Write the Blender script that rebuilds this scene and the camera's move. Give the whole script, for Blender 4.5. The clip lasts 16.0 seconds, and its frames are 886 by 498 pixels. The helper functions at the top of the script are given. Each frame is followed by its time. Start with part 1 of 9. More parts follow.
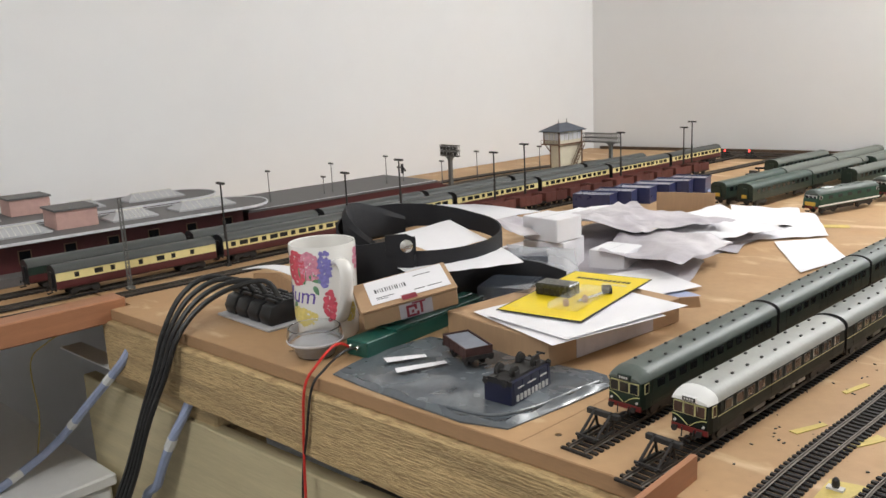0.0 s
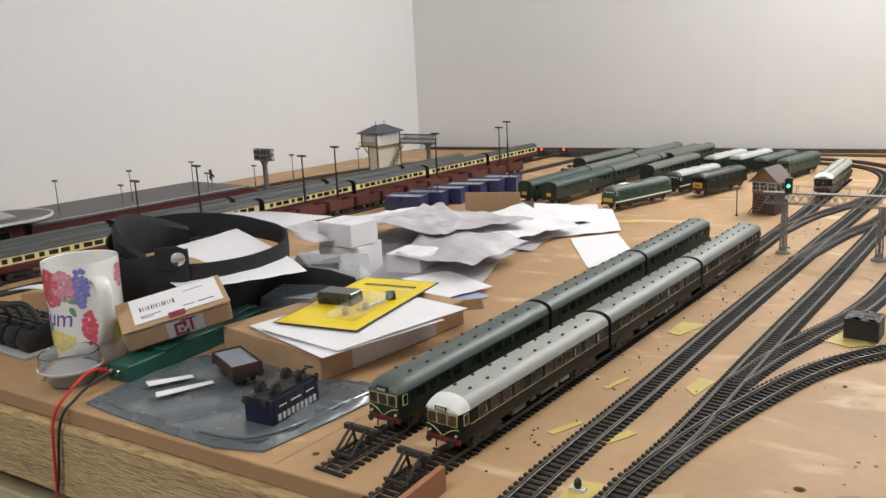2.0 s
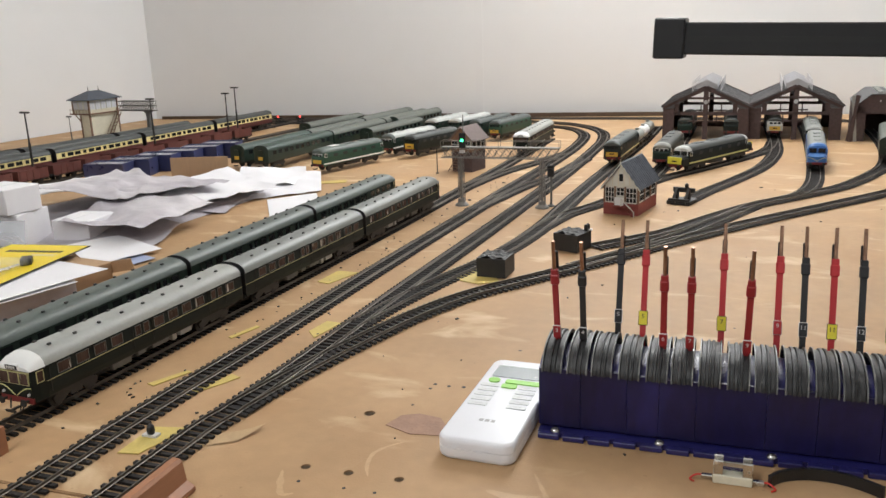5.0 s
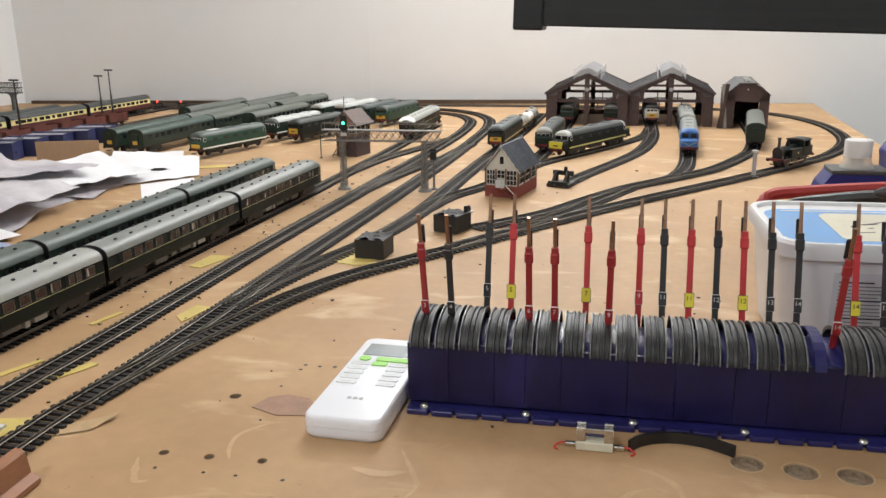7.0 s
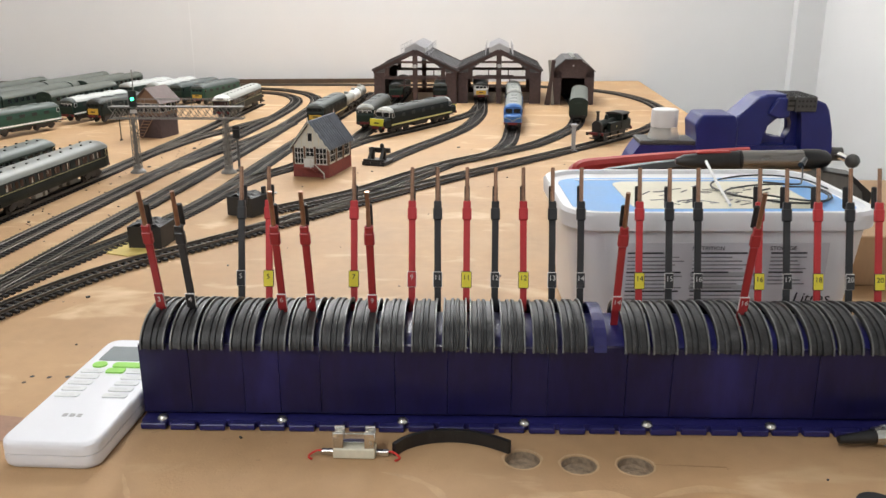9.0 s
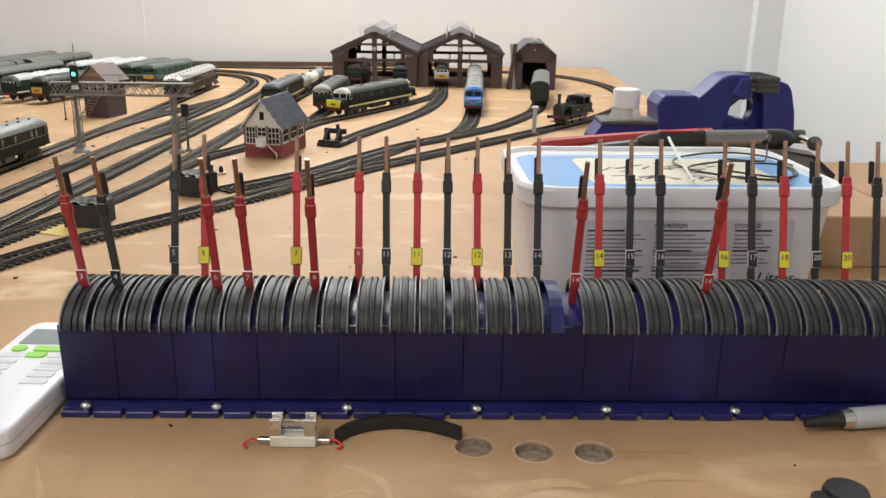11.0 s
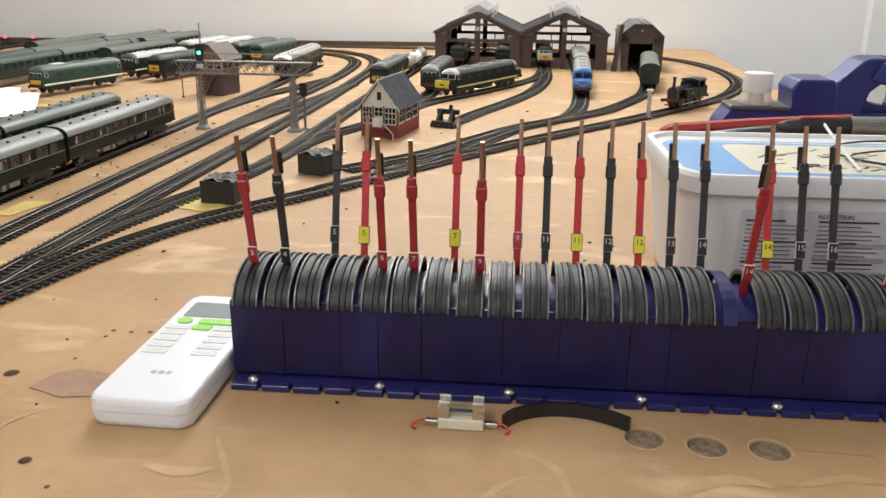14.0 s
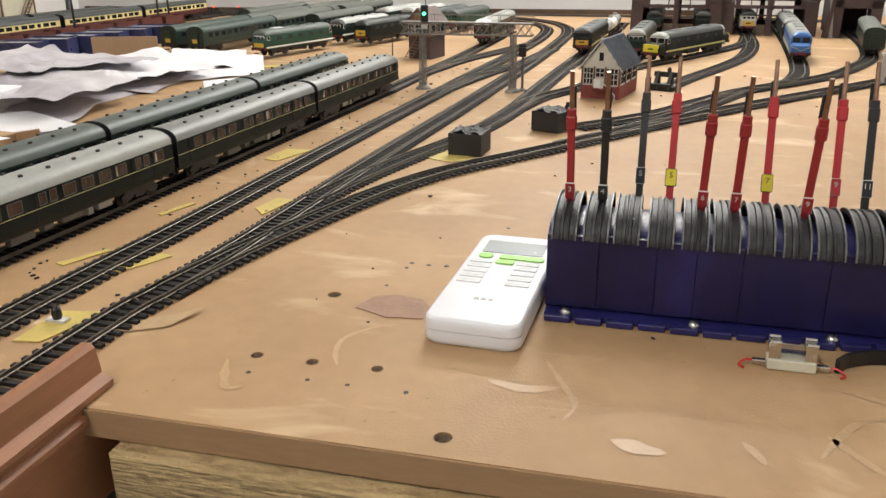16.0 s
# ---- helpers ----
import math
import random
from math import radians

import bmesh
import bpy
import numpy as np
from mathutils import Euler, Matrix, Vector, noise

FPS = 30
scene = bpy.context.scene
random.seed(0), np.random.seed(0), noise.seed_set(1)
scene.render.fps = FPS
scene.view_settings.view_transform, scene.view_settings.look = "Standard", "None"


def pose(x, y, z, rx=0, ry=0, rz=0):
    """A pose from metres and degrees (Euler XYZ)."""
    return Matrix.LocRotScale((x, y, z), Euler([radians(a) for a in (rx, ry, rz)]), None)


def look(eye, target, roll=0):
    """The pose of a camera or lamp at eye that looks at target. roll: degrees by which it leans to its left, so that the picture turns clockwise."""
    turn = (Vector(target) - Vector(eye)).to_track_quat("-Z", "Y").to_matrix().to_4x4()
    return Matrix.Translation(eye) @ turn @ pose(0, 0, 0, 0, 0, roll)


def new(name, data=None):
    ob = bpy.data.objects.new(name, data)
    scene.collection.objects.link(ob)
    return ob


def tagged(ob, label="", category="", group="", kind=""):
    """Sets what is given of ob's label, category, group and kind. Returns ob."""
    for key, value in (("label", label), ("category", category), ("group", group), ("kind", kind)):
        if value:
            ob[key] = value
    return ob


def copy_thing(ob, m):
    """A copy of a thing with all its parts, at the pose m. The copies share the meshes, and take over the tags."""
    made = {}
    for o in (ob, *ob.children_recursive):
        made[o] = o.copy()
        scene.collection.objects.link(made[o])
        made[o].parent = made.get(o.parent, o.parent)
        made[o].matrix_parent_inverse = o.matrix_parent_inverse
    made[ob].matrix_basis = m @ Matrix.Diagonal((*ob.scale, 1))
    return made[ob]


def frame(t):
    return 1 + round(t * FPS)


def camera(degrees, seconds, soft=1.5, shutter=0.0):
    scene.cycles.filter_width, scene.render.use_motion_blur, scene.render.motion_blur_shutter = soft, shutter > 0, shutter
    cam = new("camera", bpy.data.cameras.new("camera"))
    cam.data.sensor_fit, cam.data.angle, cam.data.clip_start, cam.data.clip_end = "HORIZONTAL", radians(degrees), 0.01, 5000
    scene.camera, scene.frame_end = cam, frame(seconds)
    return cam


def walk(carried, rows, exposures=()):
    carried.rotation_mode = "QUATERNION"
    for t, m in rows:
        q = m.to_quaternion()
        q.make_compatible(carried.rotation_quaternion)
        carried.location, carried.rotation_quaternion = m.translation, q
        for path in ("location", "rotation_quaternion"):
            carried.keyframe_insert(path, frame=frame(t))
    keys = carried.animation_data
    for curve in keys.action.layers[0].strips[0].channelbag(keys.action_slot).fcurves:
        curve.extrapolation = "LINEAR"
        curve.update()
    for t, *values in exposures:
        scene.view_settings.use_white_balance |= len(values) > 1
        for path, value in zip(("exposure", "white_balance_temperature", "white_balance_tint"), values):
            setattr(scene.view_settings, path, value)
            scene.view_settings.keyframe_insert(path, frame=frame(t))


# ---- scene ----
cam = camera(56.1, 16.0)
PATH = [
    (0, (-0.100, -0.668, 0.316), (-1.445, 0.750, -0.108), -2.8),
    (0.5, (-0.095, -0.641, 0.316), (-1.375, 0.837, -0.102), -2.3),
    (1, (-0.082, -0.626, 0.317), (-1.301, 0.905, -0.097), -2.4),
    (1.5, (-0.066, -0.609, 0.319), (-1.214, 0.975, -0.099), -2.5),
    (2, (-0.051, -0.588, 0.312), (-1.119, 1.044, -0.126), -2.8),
    (2.5, (-0.026, -0.567, 0.304), (-1.013, 1.109, -0.161), -3.1),
    (3, (-0.001, -0.537, 0.293), (-0.910, 1.176, -0.201), -3.0),
    (3.5, (0.021, -0.506, 0.280), (-0.806, 1.244, -0.220), -2.5),
    (4, (0.052, -0.508, 0.284), (-0.695, 1.278, -0.222), -2.1),
    (4.2, (0.065, -0.511, 0.281), (-0.654, 1.284, -0.228), -1.9),
    (6.3, (0.117, -0.529, 0.278), (-0.367, 1.339, -0.248), -2.4),
    (6.5, (0.116, -0.523, 0.278), (-0.343, 1.349, -0.255), -2.1),
    (7, (0.119, -0.511, 0.265), (-0.265, 1.376, -0.276), -0.8),
    (7.5, (0.134, -0.507, 0.266), (-0.186, 1.395, -0.267), -0.2),
    (8, (0.161, -0.494, 0.266), (-0.089, 1.415, -0.277), -0.4),
    (8.5, (0.171, -0.466, 0.257), (0.023, 1.447, -0.309), -0.4),
    (9, (0.176, -0.433, 0.240), (0.126, 1.481, -0.337), -0.1),
    (9.5, (0.176, -0.429, 0.241), (0.168, 1.485, -0.339), 0.3),
    (9.7, (0.181, -0.429, 0.227), (0.181, 1.500, -0.302), 0.4),
    (11.8, (0.184, -0.394, 0.222), (0.230, 1.501, -0.416), 0.9),
    (12, (0.181, -0.396, 0.223), (0.216, 1.499, -0.416), 0.9),
    (12.5, (0.172, -0.399, 0.224), (0.179, 1.497, -0.413), 1.0),
    (13, (0.167, -0.400, 0.221), (0.140, 1.496, -0.413), 1.1),
    (13.5, (0.153, -0.402, 0.223), (0.074, 1.492, -0.413), 1.0),
    (14, (0.135, -0.402, 0.222), (-0.009, 1.486, -0.422), 0.7),
    (14.5, (0.118, -0.405, 0.217), (-0.096, 1.474, -0.436), 0.5),
    (15, (0.089, -0.412, 0.217), (-0.210, 1.451, -0.448), 0.2),
    (15.5, (0.063, -0.418, 0.209), (-0.321, 1.421, -0.477), -0.2),
    (16, (0.043, -0.434, 0.204), (-0.435, 1.378, -0.494), -0.4),
]
walk(cam, [(t, look(eye, target, roll)) for t, eye, target, roll in PATH],
     [(0, 0.16, 6450, 10), (1.5, 0.04, 6450, 10), (3.5, -0.05, 6400, 10), (7.0, 0.06, 6450, 10), (9.0, 0.16, 6400, 10), (12.5, 0.20, 6500, 10), (14.5, 0.22, 6550, 10), (16.0, 0.14, 6750, 10)])

# ---- light ----
world = bpy.data.worlds.new("world")
scene.world = world
world.use_nodes = True
world.node_tree.nodes["Background"].inputs[0].default_value = (0.9, 0.95, 1.0, 1)
world.node_tree.nodes["Background"].inputs[1].default_value = 0.25


def lamp(name, x, y, z, sx, sy, watts, color, tilt=0):
    data = bpy.data.lights.new(name, "AREA")
    data.shape, data.size, data.size_y, data.energy, data.color = "RECTANGLE", sx, sy, watts, color
    ob = new(name, data)
    ob.matrix_world = pose(x, y, z, tilt)
    return ob


LAMPS = [(-0.05, 1.30, 0.30, 1.00, 2.0, 15.5), (-0.45, -1.20, 0.30, 1.20, 10.5, 8.0)]
for lx, ly, sx, sy, watts, side in LAMPS:
    lamp("ceiling_lamp_light", lx, ly, 1.415, sx, sy, watts, (0.93, 0.94, 0.94))
    # the sideways glow of the same fitting, a point light added to brighten the walls
    data = bpy.data.lights.new("ceiling_lamp_glow", "POINT")
    data.energy, data.color, data.shadow_soft_size = side, (0.93, 0.94, 0.94), 0.10
    new("ceiling_lamp_glow", data).matrix_world = pose(lx, ly, 1.30)
# extra point light in front of the strip, added to brighten the back wall
data = bpy.data.lights.new("wall_strip_glow", "POINT")
data.energy, data.color, data.shadow_soft_size = 7.5, (0.93, 0.94, 0.94), 0.06
new("wall_strip_glow", data).matrix_world = pose(-0.05, 1.90, 1.10)
# strip light high on the back wall, behind the layout
lamp("wall_strip_light", -0.05, 2.040, 1.19, 1.10, 0.07, 13.5, (0.93, 0.94, 0.94), -62)
scene.view_settings.exposure = 0.0


# ---- materials ----
def mat(name, color, rough=0.5, metal=0.0, var=0.10, scale=60.0, bump=0.0, bscale=400.0, rand=0.0, island=0.0,
        spec=0.5, coat=0.0, shuffle=False, stretch=(1, 1, 1), alpha=1.0, trans=0.0, emit=0.0, second=None, mask=(0.5, 0.62), mscale=12.0):
    """A procedural surface: base colour with variation at two scales, optional second colour in patches, and relief."""
    m = bpy.data.materials.new(name)
    m.use_nodes = True
    nt = m.node_tree
    n, l = nt.nodes, nt.links
    b = n["Principled BSDF"]
    b.inputs["Roughness"].default_value = rough
    b.inputs["Metallic"].default_value = metal
    b.inputs["Specular IOR Level"].default_value = spec
    b.inputs["Coat Weight"].default_value = coat
    b.inputs["Transmission Weight"].default_value = trans
    b.inputs["Alpha"].default_value = alpha
    co = n.new("ShaderNodeTexCoord")
    mp = n.new("ShaderNodeMapping")
    mp.inputs["Scale"].default_value = stretch
    l.new(co.outputs["Object"], mp.inputs["Vector"])
    if shuffle:
        info = n.new("ShaderNodeObjectInfo")
        far = n.new("ShaderNodeVectorMath")
        far.operation = "SCALE"
        far.inputs[0].default_value = (3.1, 7.7, 1.9)
        l.new(info.outputs["Random"], far.inputs["Scale"])
        l.new(far.outputs[0], mp.inputs["Location"])
    big = n.new("ShaderNodeTexNoise")
    big.inputs["Scale"].default_value, big.inputs["Detail"].default_value = scale, 6.0
    l.new(mp.outputs["Vector"], big.inputs["Vector"])
    fine = n.new("ShaderNodeTexNoise")
    fine.inputs["Scale"].default_value, fine.inputs["Detail"].default_value = scale * 9.0, 3.0
    l.new(mp.outputs["Vector"], fine.inputs["Vector"])
    add = n.new("ShaderNodeMath")
    add.operation = "MULTIPLY_ADD"
    l.new(fine.outputs["Fac"], add.inputs[0])
    add.inputs[1].default_value = 0.5
    l.new(big.outputs["Fac"], add.inputs[2])
    rng = n.new("ShaderNodeMapRange")
    rng.inputs["From Min"].default_value, rng.inputs["From Max"].default_value = 0.45, 1.05
    rng.inputs["To Min"].default_value, rng.inputs["To Max"].default_value = 1.0 - var, 1.0 + var
    l.new(add.outputs[0], rng.inputs["Value"])
    value = rng.outputs["Result"]
    if rand or island:
        if island:
            src = n.new("ShaderNodeNewGeometry").outputs["Random Per Island"]
        else:
            src = n.new("ShaderNodeObjectInfo").outputs["Random"]
        r2 = n.new("ShaderNodeMapRange")
        amount = island or rand
        r2.inputs["To Min"].default_value, r2.inputs["To Max"].default_value = 1.0 - amount, 1.0 + amount
        l.new(src, r2.inputs["Value"])
        mul = n.new("ShaderNodeMath")
        mul.operation = "MULTIPLY"
        l.new(value, mul.inputs[0]), l.new(r2.outputs["Result"], mul.inputs[1])
        value = mul.outputs[0]
    base = n.new("ShaderNodeRGB")
    base.outputs[0].default_value = (*color, 1)
    out = base.outputs[0]
    if second:
        patch = n.new("ShaderNodeTexNoise")
        patch.inputs["Scale"].default_value, patch.inputs["Detail"].default_value = mscale, 5.0
        l.new(mp.outputs["Vector"], patch.inputs["Vector"])
        pr = n.new("ShaderNodeMapRange")
        pr.inputs["From Min"].default_value, pr.inputs["From Max"].default_value = mask
        l.new(patch.outputs["Fac"], pr.inputs["Value"])
        mixc = n.new("ShaderNodeMix")
        mixc.data_type = "RGBA"
        l.new(pr.outputs["Result"], mixc.inputs[0])
        l.new(out, mixc.inputs[6])
        mixc.inputs[7].default_value = (*second, 1)
        out = mixc.outputs[2]
    sc = n.new("ShaderNodeVectorMath")
    sc.operation = "SCALE"
    l.new(out, sc.inputs[0]), l.new(value, sc.inputs["Scale"])
    l.new(sc.outputs[0], b.inputs["Base Color"])
    rr = n.new("ShaderNodeMapRange")
    rr.inputs["To Min"].default_value, rr.inputs["To Max"].default_value = max(0.02, rough - 0.10), min(1.0, rough + 0.10)
    l.new(big.outputs["Fac"], rr.inputs["Value"])
    l.new(rr.outputs["Result"], b.inputs["Roughness"])
    if bump:
        bn = n.new("ShaderNodeTexNoise")
        bn.inputs["Scale"].default_value, bn.inputs["Detail"].default_value = bscale, 4.0
        l.new(mp.outputs["Vector"], bn.inputs["Vector"])
        bp = n.new("ShaderNodeBump")
        bp.inputs["Strength"].default_value, bp.inputs["Distance"].default_value = bump, 0.001
        l.new(bn.outputs["Fac"], bp.inputs["Height"])
        l.new(bp.outputs["Normal"], b.inputs["Normal"])
    if emit:
        b.inputs["Emission Color"].default_value = (*color, 1)
        b.inputs["Emission Strength"].default_value = emit
    return m


def sawn(name):
    """Rough sawn softwood: wavy saw ripples along the grain over streaky, faded wood."""
    m = mat(name, (0.57, 0.41, 0.205), 0.9, var=0.28, scale=16.0, stretch=(0.35, 3, 4), second=(0.40, 0.285, 0.145), mask=(0.48, 0.72), mscale=10.0)
    n, l = m.node_tree.nodes, m.node_tree.links
    co = n.new("ShaderNodeTexCoord")
    mp = n.new("ShaderNodeMapping")
    mp.inputs["Scale"].default_value = (34.0, 60.0, 330.0)
    l.new(co.outputs["Object"], mp.inputs["Vector"])
    w1 = n.new("ShaderNodeTexNoise")
    w1.inputs["Scale"].default_value, w1.inputs["Detail"].default_value = 1.6, 4.0
    l.new(mp.outputs["Vector"], w1.inputs["Vector"])
    w2 = n.new("ShaderNodeTexNoise")
    w2.inputs["Scale"].default_value, w2.inputs["Detail"].default_value = 190.0, 5.0
    l.new(co.outputs["Object"], w2.inputs["Vector"])
    mx = n.new("ShaderNodeMath")
    mx.operation = "MULTIPLY_ADD"
    l.new(w2.outputs["Fac"], mx.inputs[0])
    mx.inputs[1].default_value = 0.9
    l.new(w1.outputs["Fac"], mx.inputs[2])
    bp = n.new("ShaderNodeBump")
    bp.inputs["Strength"].default_value, bp.inputs["Distance"].default_value = 1.0, 0.0032
    l.new(mx.outputs[0], bp.inputs["Height"])
    l.new(bp.outputs["Normal"], n["Principled BSDF"].inputs["Normal"])
    # darker brown in the low parts of the saw ripples
    b = n["Principled BSDF"]
    old = b.inputs["Base Color"].links[0].from_socket
    r = n.new("ShaderNodeMapRange")
    r.inputs["From Min"].default_value, r.inputs["From Max"].default_value = 0.50, 0.36
    r.inputs["To Min"].default_value, r.inputs["To Max"].default_value = 0.0, 0.75
    l.new(w1.outputs["Fac"], r.inputs["Value"])
    low_tone = n.new("ShaderNodeMix")
    low_tone.data_type = "RGBA"
    l.new(r.outputs["Result"], low_tone.inputs[0])
    l.new(old, low_tone.inputs[6])
    low_tone.inputs[7].default_value = (0.33, 0.215, 0.10, 1)
    l.new(low_tone.outputs[2], b.inputs["Base Color"])
    return m


def grime(m):
    """Darker handling marks and small glue spots over a bare board."""
    n, l = m.node_tree.nodes, m.node_tree.links
    b = n["Principled BSDF"]
    old = b.inputs["Base Color"].links[0].from_socket
    co = n.new("ShaderNodeTexCoord")
    for scale, lo, hi, color, amount, st in ((5.0, 0.52, 0.76, (0.36, 0.20, 0.09), 0.62, (1, 1, 1)), (22.0, 0.58, 0.74, (0.72, 0.54, 0.34), 0.70, (0.5, 1, 1)), (160.0, 0.70, 0.74, (0.22, 0.12, 0.06), 0.45, (1, 1, 1))):
        mp = n.new("ShaderNodeMapping")
        mp.inputs["Scale"].default_value = st
        mp.inputs["Location"].default_value = (scale, 1.7, 0.3)
        l.new(co.outputs["Object"], mp.inputs["Vector"])
        tx = n.new("ShaderNodeTexNoise")
        tx.inputs["Scale"].default_value, tx.inputs["Detail"].default_value, tx.inputs["Distortion"].default_value = scale, 6.0, 0.6
        l.new(mp.outputs["Vector"], tx.inputs["Vector"])
        r = n.new("ShaderNodeMapRange")
        r.inputs["From Min"].default_value, r.inputs["From Max"].default_value, r.inputs["To Max"].default_value = lo, hi, amount
        l.new(tx.outputs["Fac"], r.inputs["Value"])
        mx = n.new("ShaderNodeMix")
        mx.data_type = "RGBA"
        l.new(r.outputs["Result"], mx.inputs[0])
        l.new(old, mx.inputs[6])
        mx.inputs[7].default_value = (*color, 1)
        old = mx.outputs[2]
    l.new(old, b.inputs["Base Color"])


WALL = mat("wall_paint", (0.83, 0.830, 0.826), 0.75, var=0.02, scale=1.5, bump=0.12, bscale=220)
CEIL = mat("ceiling_paint", (0.82, 0.82, 0.80), 0.8, var=0.02, scale=2.0)
FLOOR = mat("floor_lino", (0.16, 0.155, 0.15), 0.5, var=0.15, scale=4.0, bump=0.1)
MDF = mat("mdf_board", (0.435, 0.272, 0.140), 0.58, spec=0.28, var=0.12, scale=9.0, bump=0.16, bscale=600, second=(0.49, 0.322, 0.178), mask=(0.45, 0.85), mscale=8.0)
grime(MDF)
LIP_BROWN = mat("dark_edge_strip", (0.085, 0.055, 0.034), 0.7, var=0.25, scale=40.0, bump=0.2)
MDF_EDGE = mat("mdf_edge", (0.36, 0.215, 0.110), 0.75, var=0.10, scale=90.0, bump=0.25, bscale=1200, stretch=(1, 1, 6))
STAIN = mat("glue_stain", (0.51, 0.340, 0.190), 0.45, var=0.10, scale=60.0)
SCUFF = mat("torn_patch", (0.335, 0.195, 0.130), 0.7, var=0.18, scale=90.0, bump=0.3)
TIMBER = mat("rough_timber", (0.50, 0.375, 0.205), 0.85, var=0.30, scale=20.0, bump=0.9, bscale=120, stretch=(0.4, 3, 4), second=(0.36, 0.25, 0.13), mask=(0.5, 0.75), mscale=14.0)
SAWN = sawn("sawn_timber")
PLANK = mat("pale_plank", (0.55, 0.47, 0.29), 0.7, var=0.16, scale=14.0, bump=0.35, bscale=120, stretch=(0.25, 3, 4))
REDWOOD = mat("stained_moulding", (0.33, 0.145, 0.070), 0.5, var=0.15, scale=30.0, bump=0.2, bscale=200, stretch=(4, 0.3, 4))
RAIL = mat("nickel_rail", (0.19, 0.168, 0.145), 0.50, 0.9, var=0.14, scale=60.0)
SLEEPER = mat("sleeper_plastic", (0.022, 0.019, 0.018), 0.65, spec=0.25, var=0.25, scale=200.0, rand=0.3)
SLEEPERS = mat("sleeper_plastic_joined", (0.024, 0.020, 0.018), 0.65, spec=0.25, var=0.25, scale=200.0, island=0.3)
CORK = mat("cork_underlay", (0.043, 0.036, 0.031), 0.9, spec=0.15, var=0.25, scale=300.0, bump=0.5)
BLACK = mat("black_plastic", (0.013, 0.013, 0.014), 0.42, var=0.20, scale=90.0)
BLACKMETAL = mat("black_iron", (0.022, 0.020, 0.019), 0.55, var=0.25, scale=150.0)
GREYMETAL = mat("grey_painted_steel", (0.12, 0.118, 0.11), 0.55, var=0.15, scale=150.0)
STEEL = mat("bright_steel", (0.62, 0.61, 0.58), 0.25, 1.0, var=0.12, scale=90.0)
COPPER = mat("copper_rod", (0.36, 0.215, 0.145), 0.36, 1.0, var=0.30, scale=200.0, shuffle=True)
GLASS_DARK = mat("dark_model_glazing", (0.018, 0.020, 0.022), 0.12, var=0.1, scale=100.0)
# pale upright streaks put the bright interior behind the panes into the colour
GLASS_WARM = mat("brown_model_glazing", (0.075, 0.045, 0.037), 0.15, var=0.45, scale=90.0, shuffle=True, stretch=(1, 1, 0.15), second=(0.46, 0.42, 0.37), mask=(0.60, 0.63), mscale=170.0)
GREEN = mat("dark_green_livery", (0.008, 0.022, 0.015), 0.50, spec=0.30, var=0.14, scale=60.0)
GREEN_DEEP = mat("bronze_green_livery", (0.006, 0.011, 0.009), 0.50, spec=0.25, var=0.14, scale=60.0)
GREEN_BRIGHT = mat("brunswick_green_livery", (0.011, 0.056, 0.034), 0.38, var=0.14, scale=60.0)
GREEN_COACH = mat("coach_green", (0.012, 0.027, 0.019), 0.42, var=0.14, scale=60.0)
LIME = mat("lime_stripe", (0.60, 0.60, 0.24), 0.45, var=0.06)
CREAM = mat("cream_livery", (0.72, 0.62, 0.28), 0.45, var=0.07, scale=60.0)
MAROON = mat("crimson_livery", (0.085, 0.018, 0.018), 0.45, var=0.15, scale=60.0)
BAUXITE = mat("bauxite_brown", (0.125, 0.035, 0.026), 0.6, var=0.2, scale=90.0, rand=0.2)
LINING = mat("cream_lining", (0.50, 0.46, 0.22), 0.5, var=0.05)
WARN = mat("warning_yellow", (0.64, 0.40, 0.05), 0.5, var=0.08)
SIG_YELLOW = mat("pale_warning_yellow", (0.74, 0.66, 0.05), 0.5, var=0.06)
ROOF_MID = mat("roof_mid_grey", (0.205, 0.215, 0.200), 0.46, var=0.12, scale=40.0)
ROOF_SLATE = mat("roof_slate_grey", (0.085, 0.104, 0.092), 0.46, var=0.12, scale=40.0)
ROOF_LIGHT = mat("roof_light_grey", (0.46, 0.47, 0.45), 0.5, var=0.12, scale=40.0)
BEAM_RED = mat("buffer_beam_red", (0.17, 0.018, 0.018), 0.5, var=0.2, scale=120.0)
ROOF_GREEN = mat("roof_green", (0.028, 0.052, 0.040), 0.45, var=0.16, scale=40.0)
ROOF_TILE = mat("brown_tiles", (0.150, 0.110, 0.100), 0.7, var=0.20, scale=120.0)
GANTRY_GREY = mat("gantry_grey", (0.215, 0.205, 0.190), 0.55, var=0.20, scale=150.0)
RED = mat("buffer_red", (0.36, 0.025, 0.022), 0.5, var=0.10)
ROOF_GREY = mat("roof_grey", (0.085, 0.098, 0.094), 0.5, var=0.12, scale=40.0)
ROOF_DARK = mat("roof_dark_grey", (0.055, 0.060, 0.057), 0.5, var=0.14, scale=40.0)
ROOF_PALE = mat("roof_pale_grey", (0.33, 0.335, 0.31), 0.5, var=0.10, scale=40.0)
ROOF_OLIVE = mat("roof_olive_grey", (0.105, 0.115, 0.098), 0.55, var=0.12, scale=40.0)
WHITE = mat("white_paint", (0.80, 0.80, 0.78), 0.4, var=0.03)
BLUE_LOCO = mat("nanking_blue", (0.045, 0.16, 0.44), 0.35, var=0.08)
BRICK_RED = mat("red_brick", (0.24, 0.055, 0.045), 0.75, var=0.25, scale=180.0, bump=0.4)
BRICK_DARK = mat("weathered_brick", (0.085, 0.055, 0.052), 0.8, var=0.28, scale=160.0, bump=0.4)
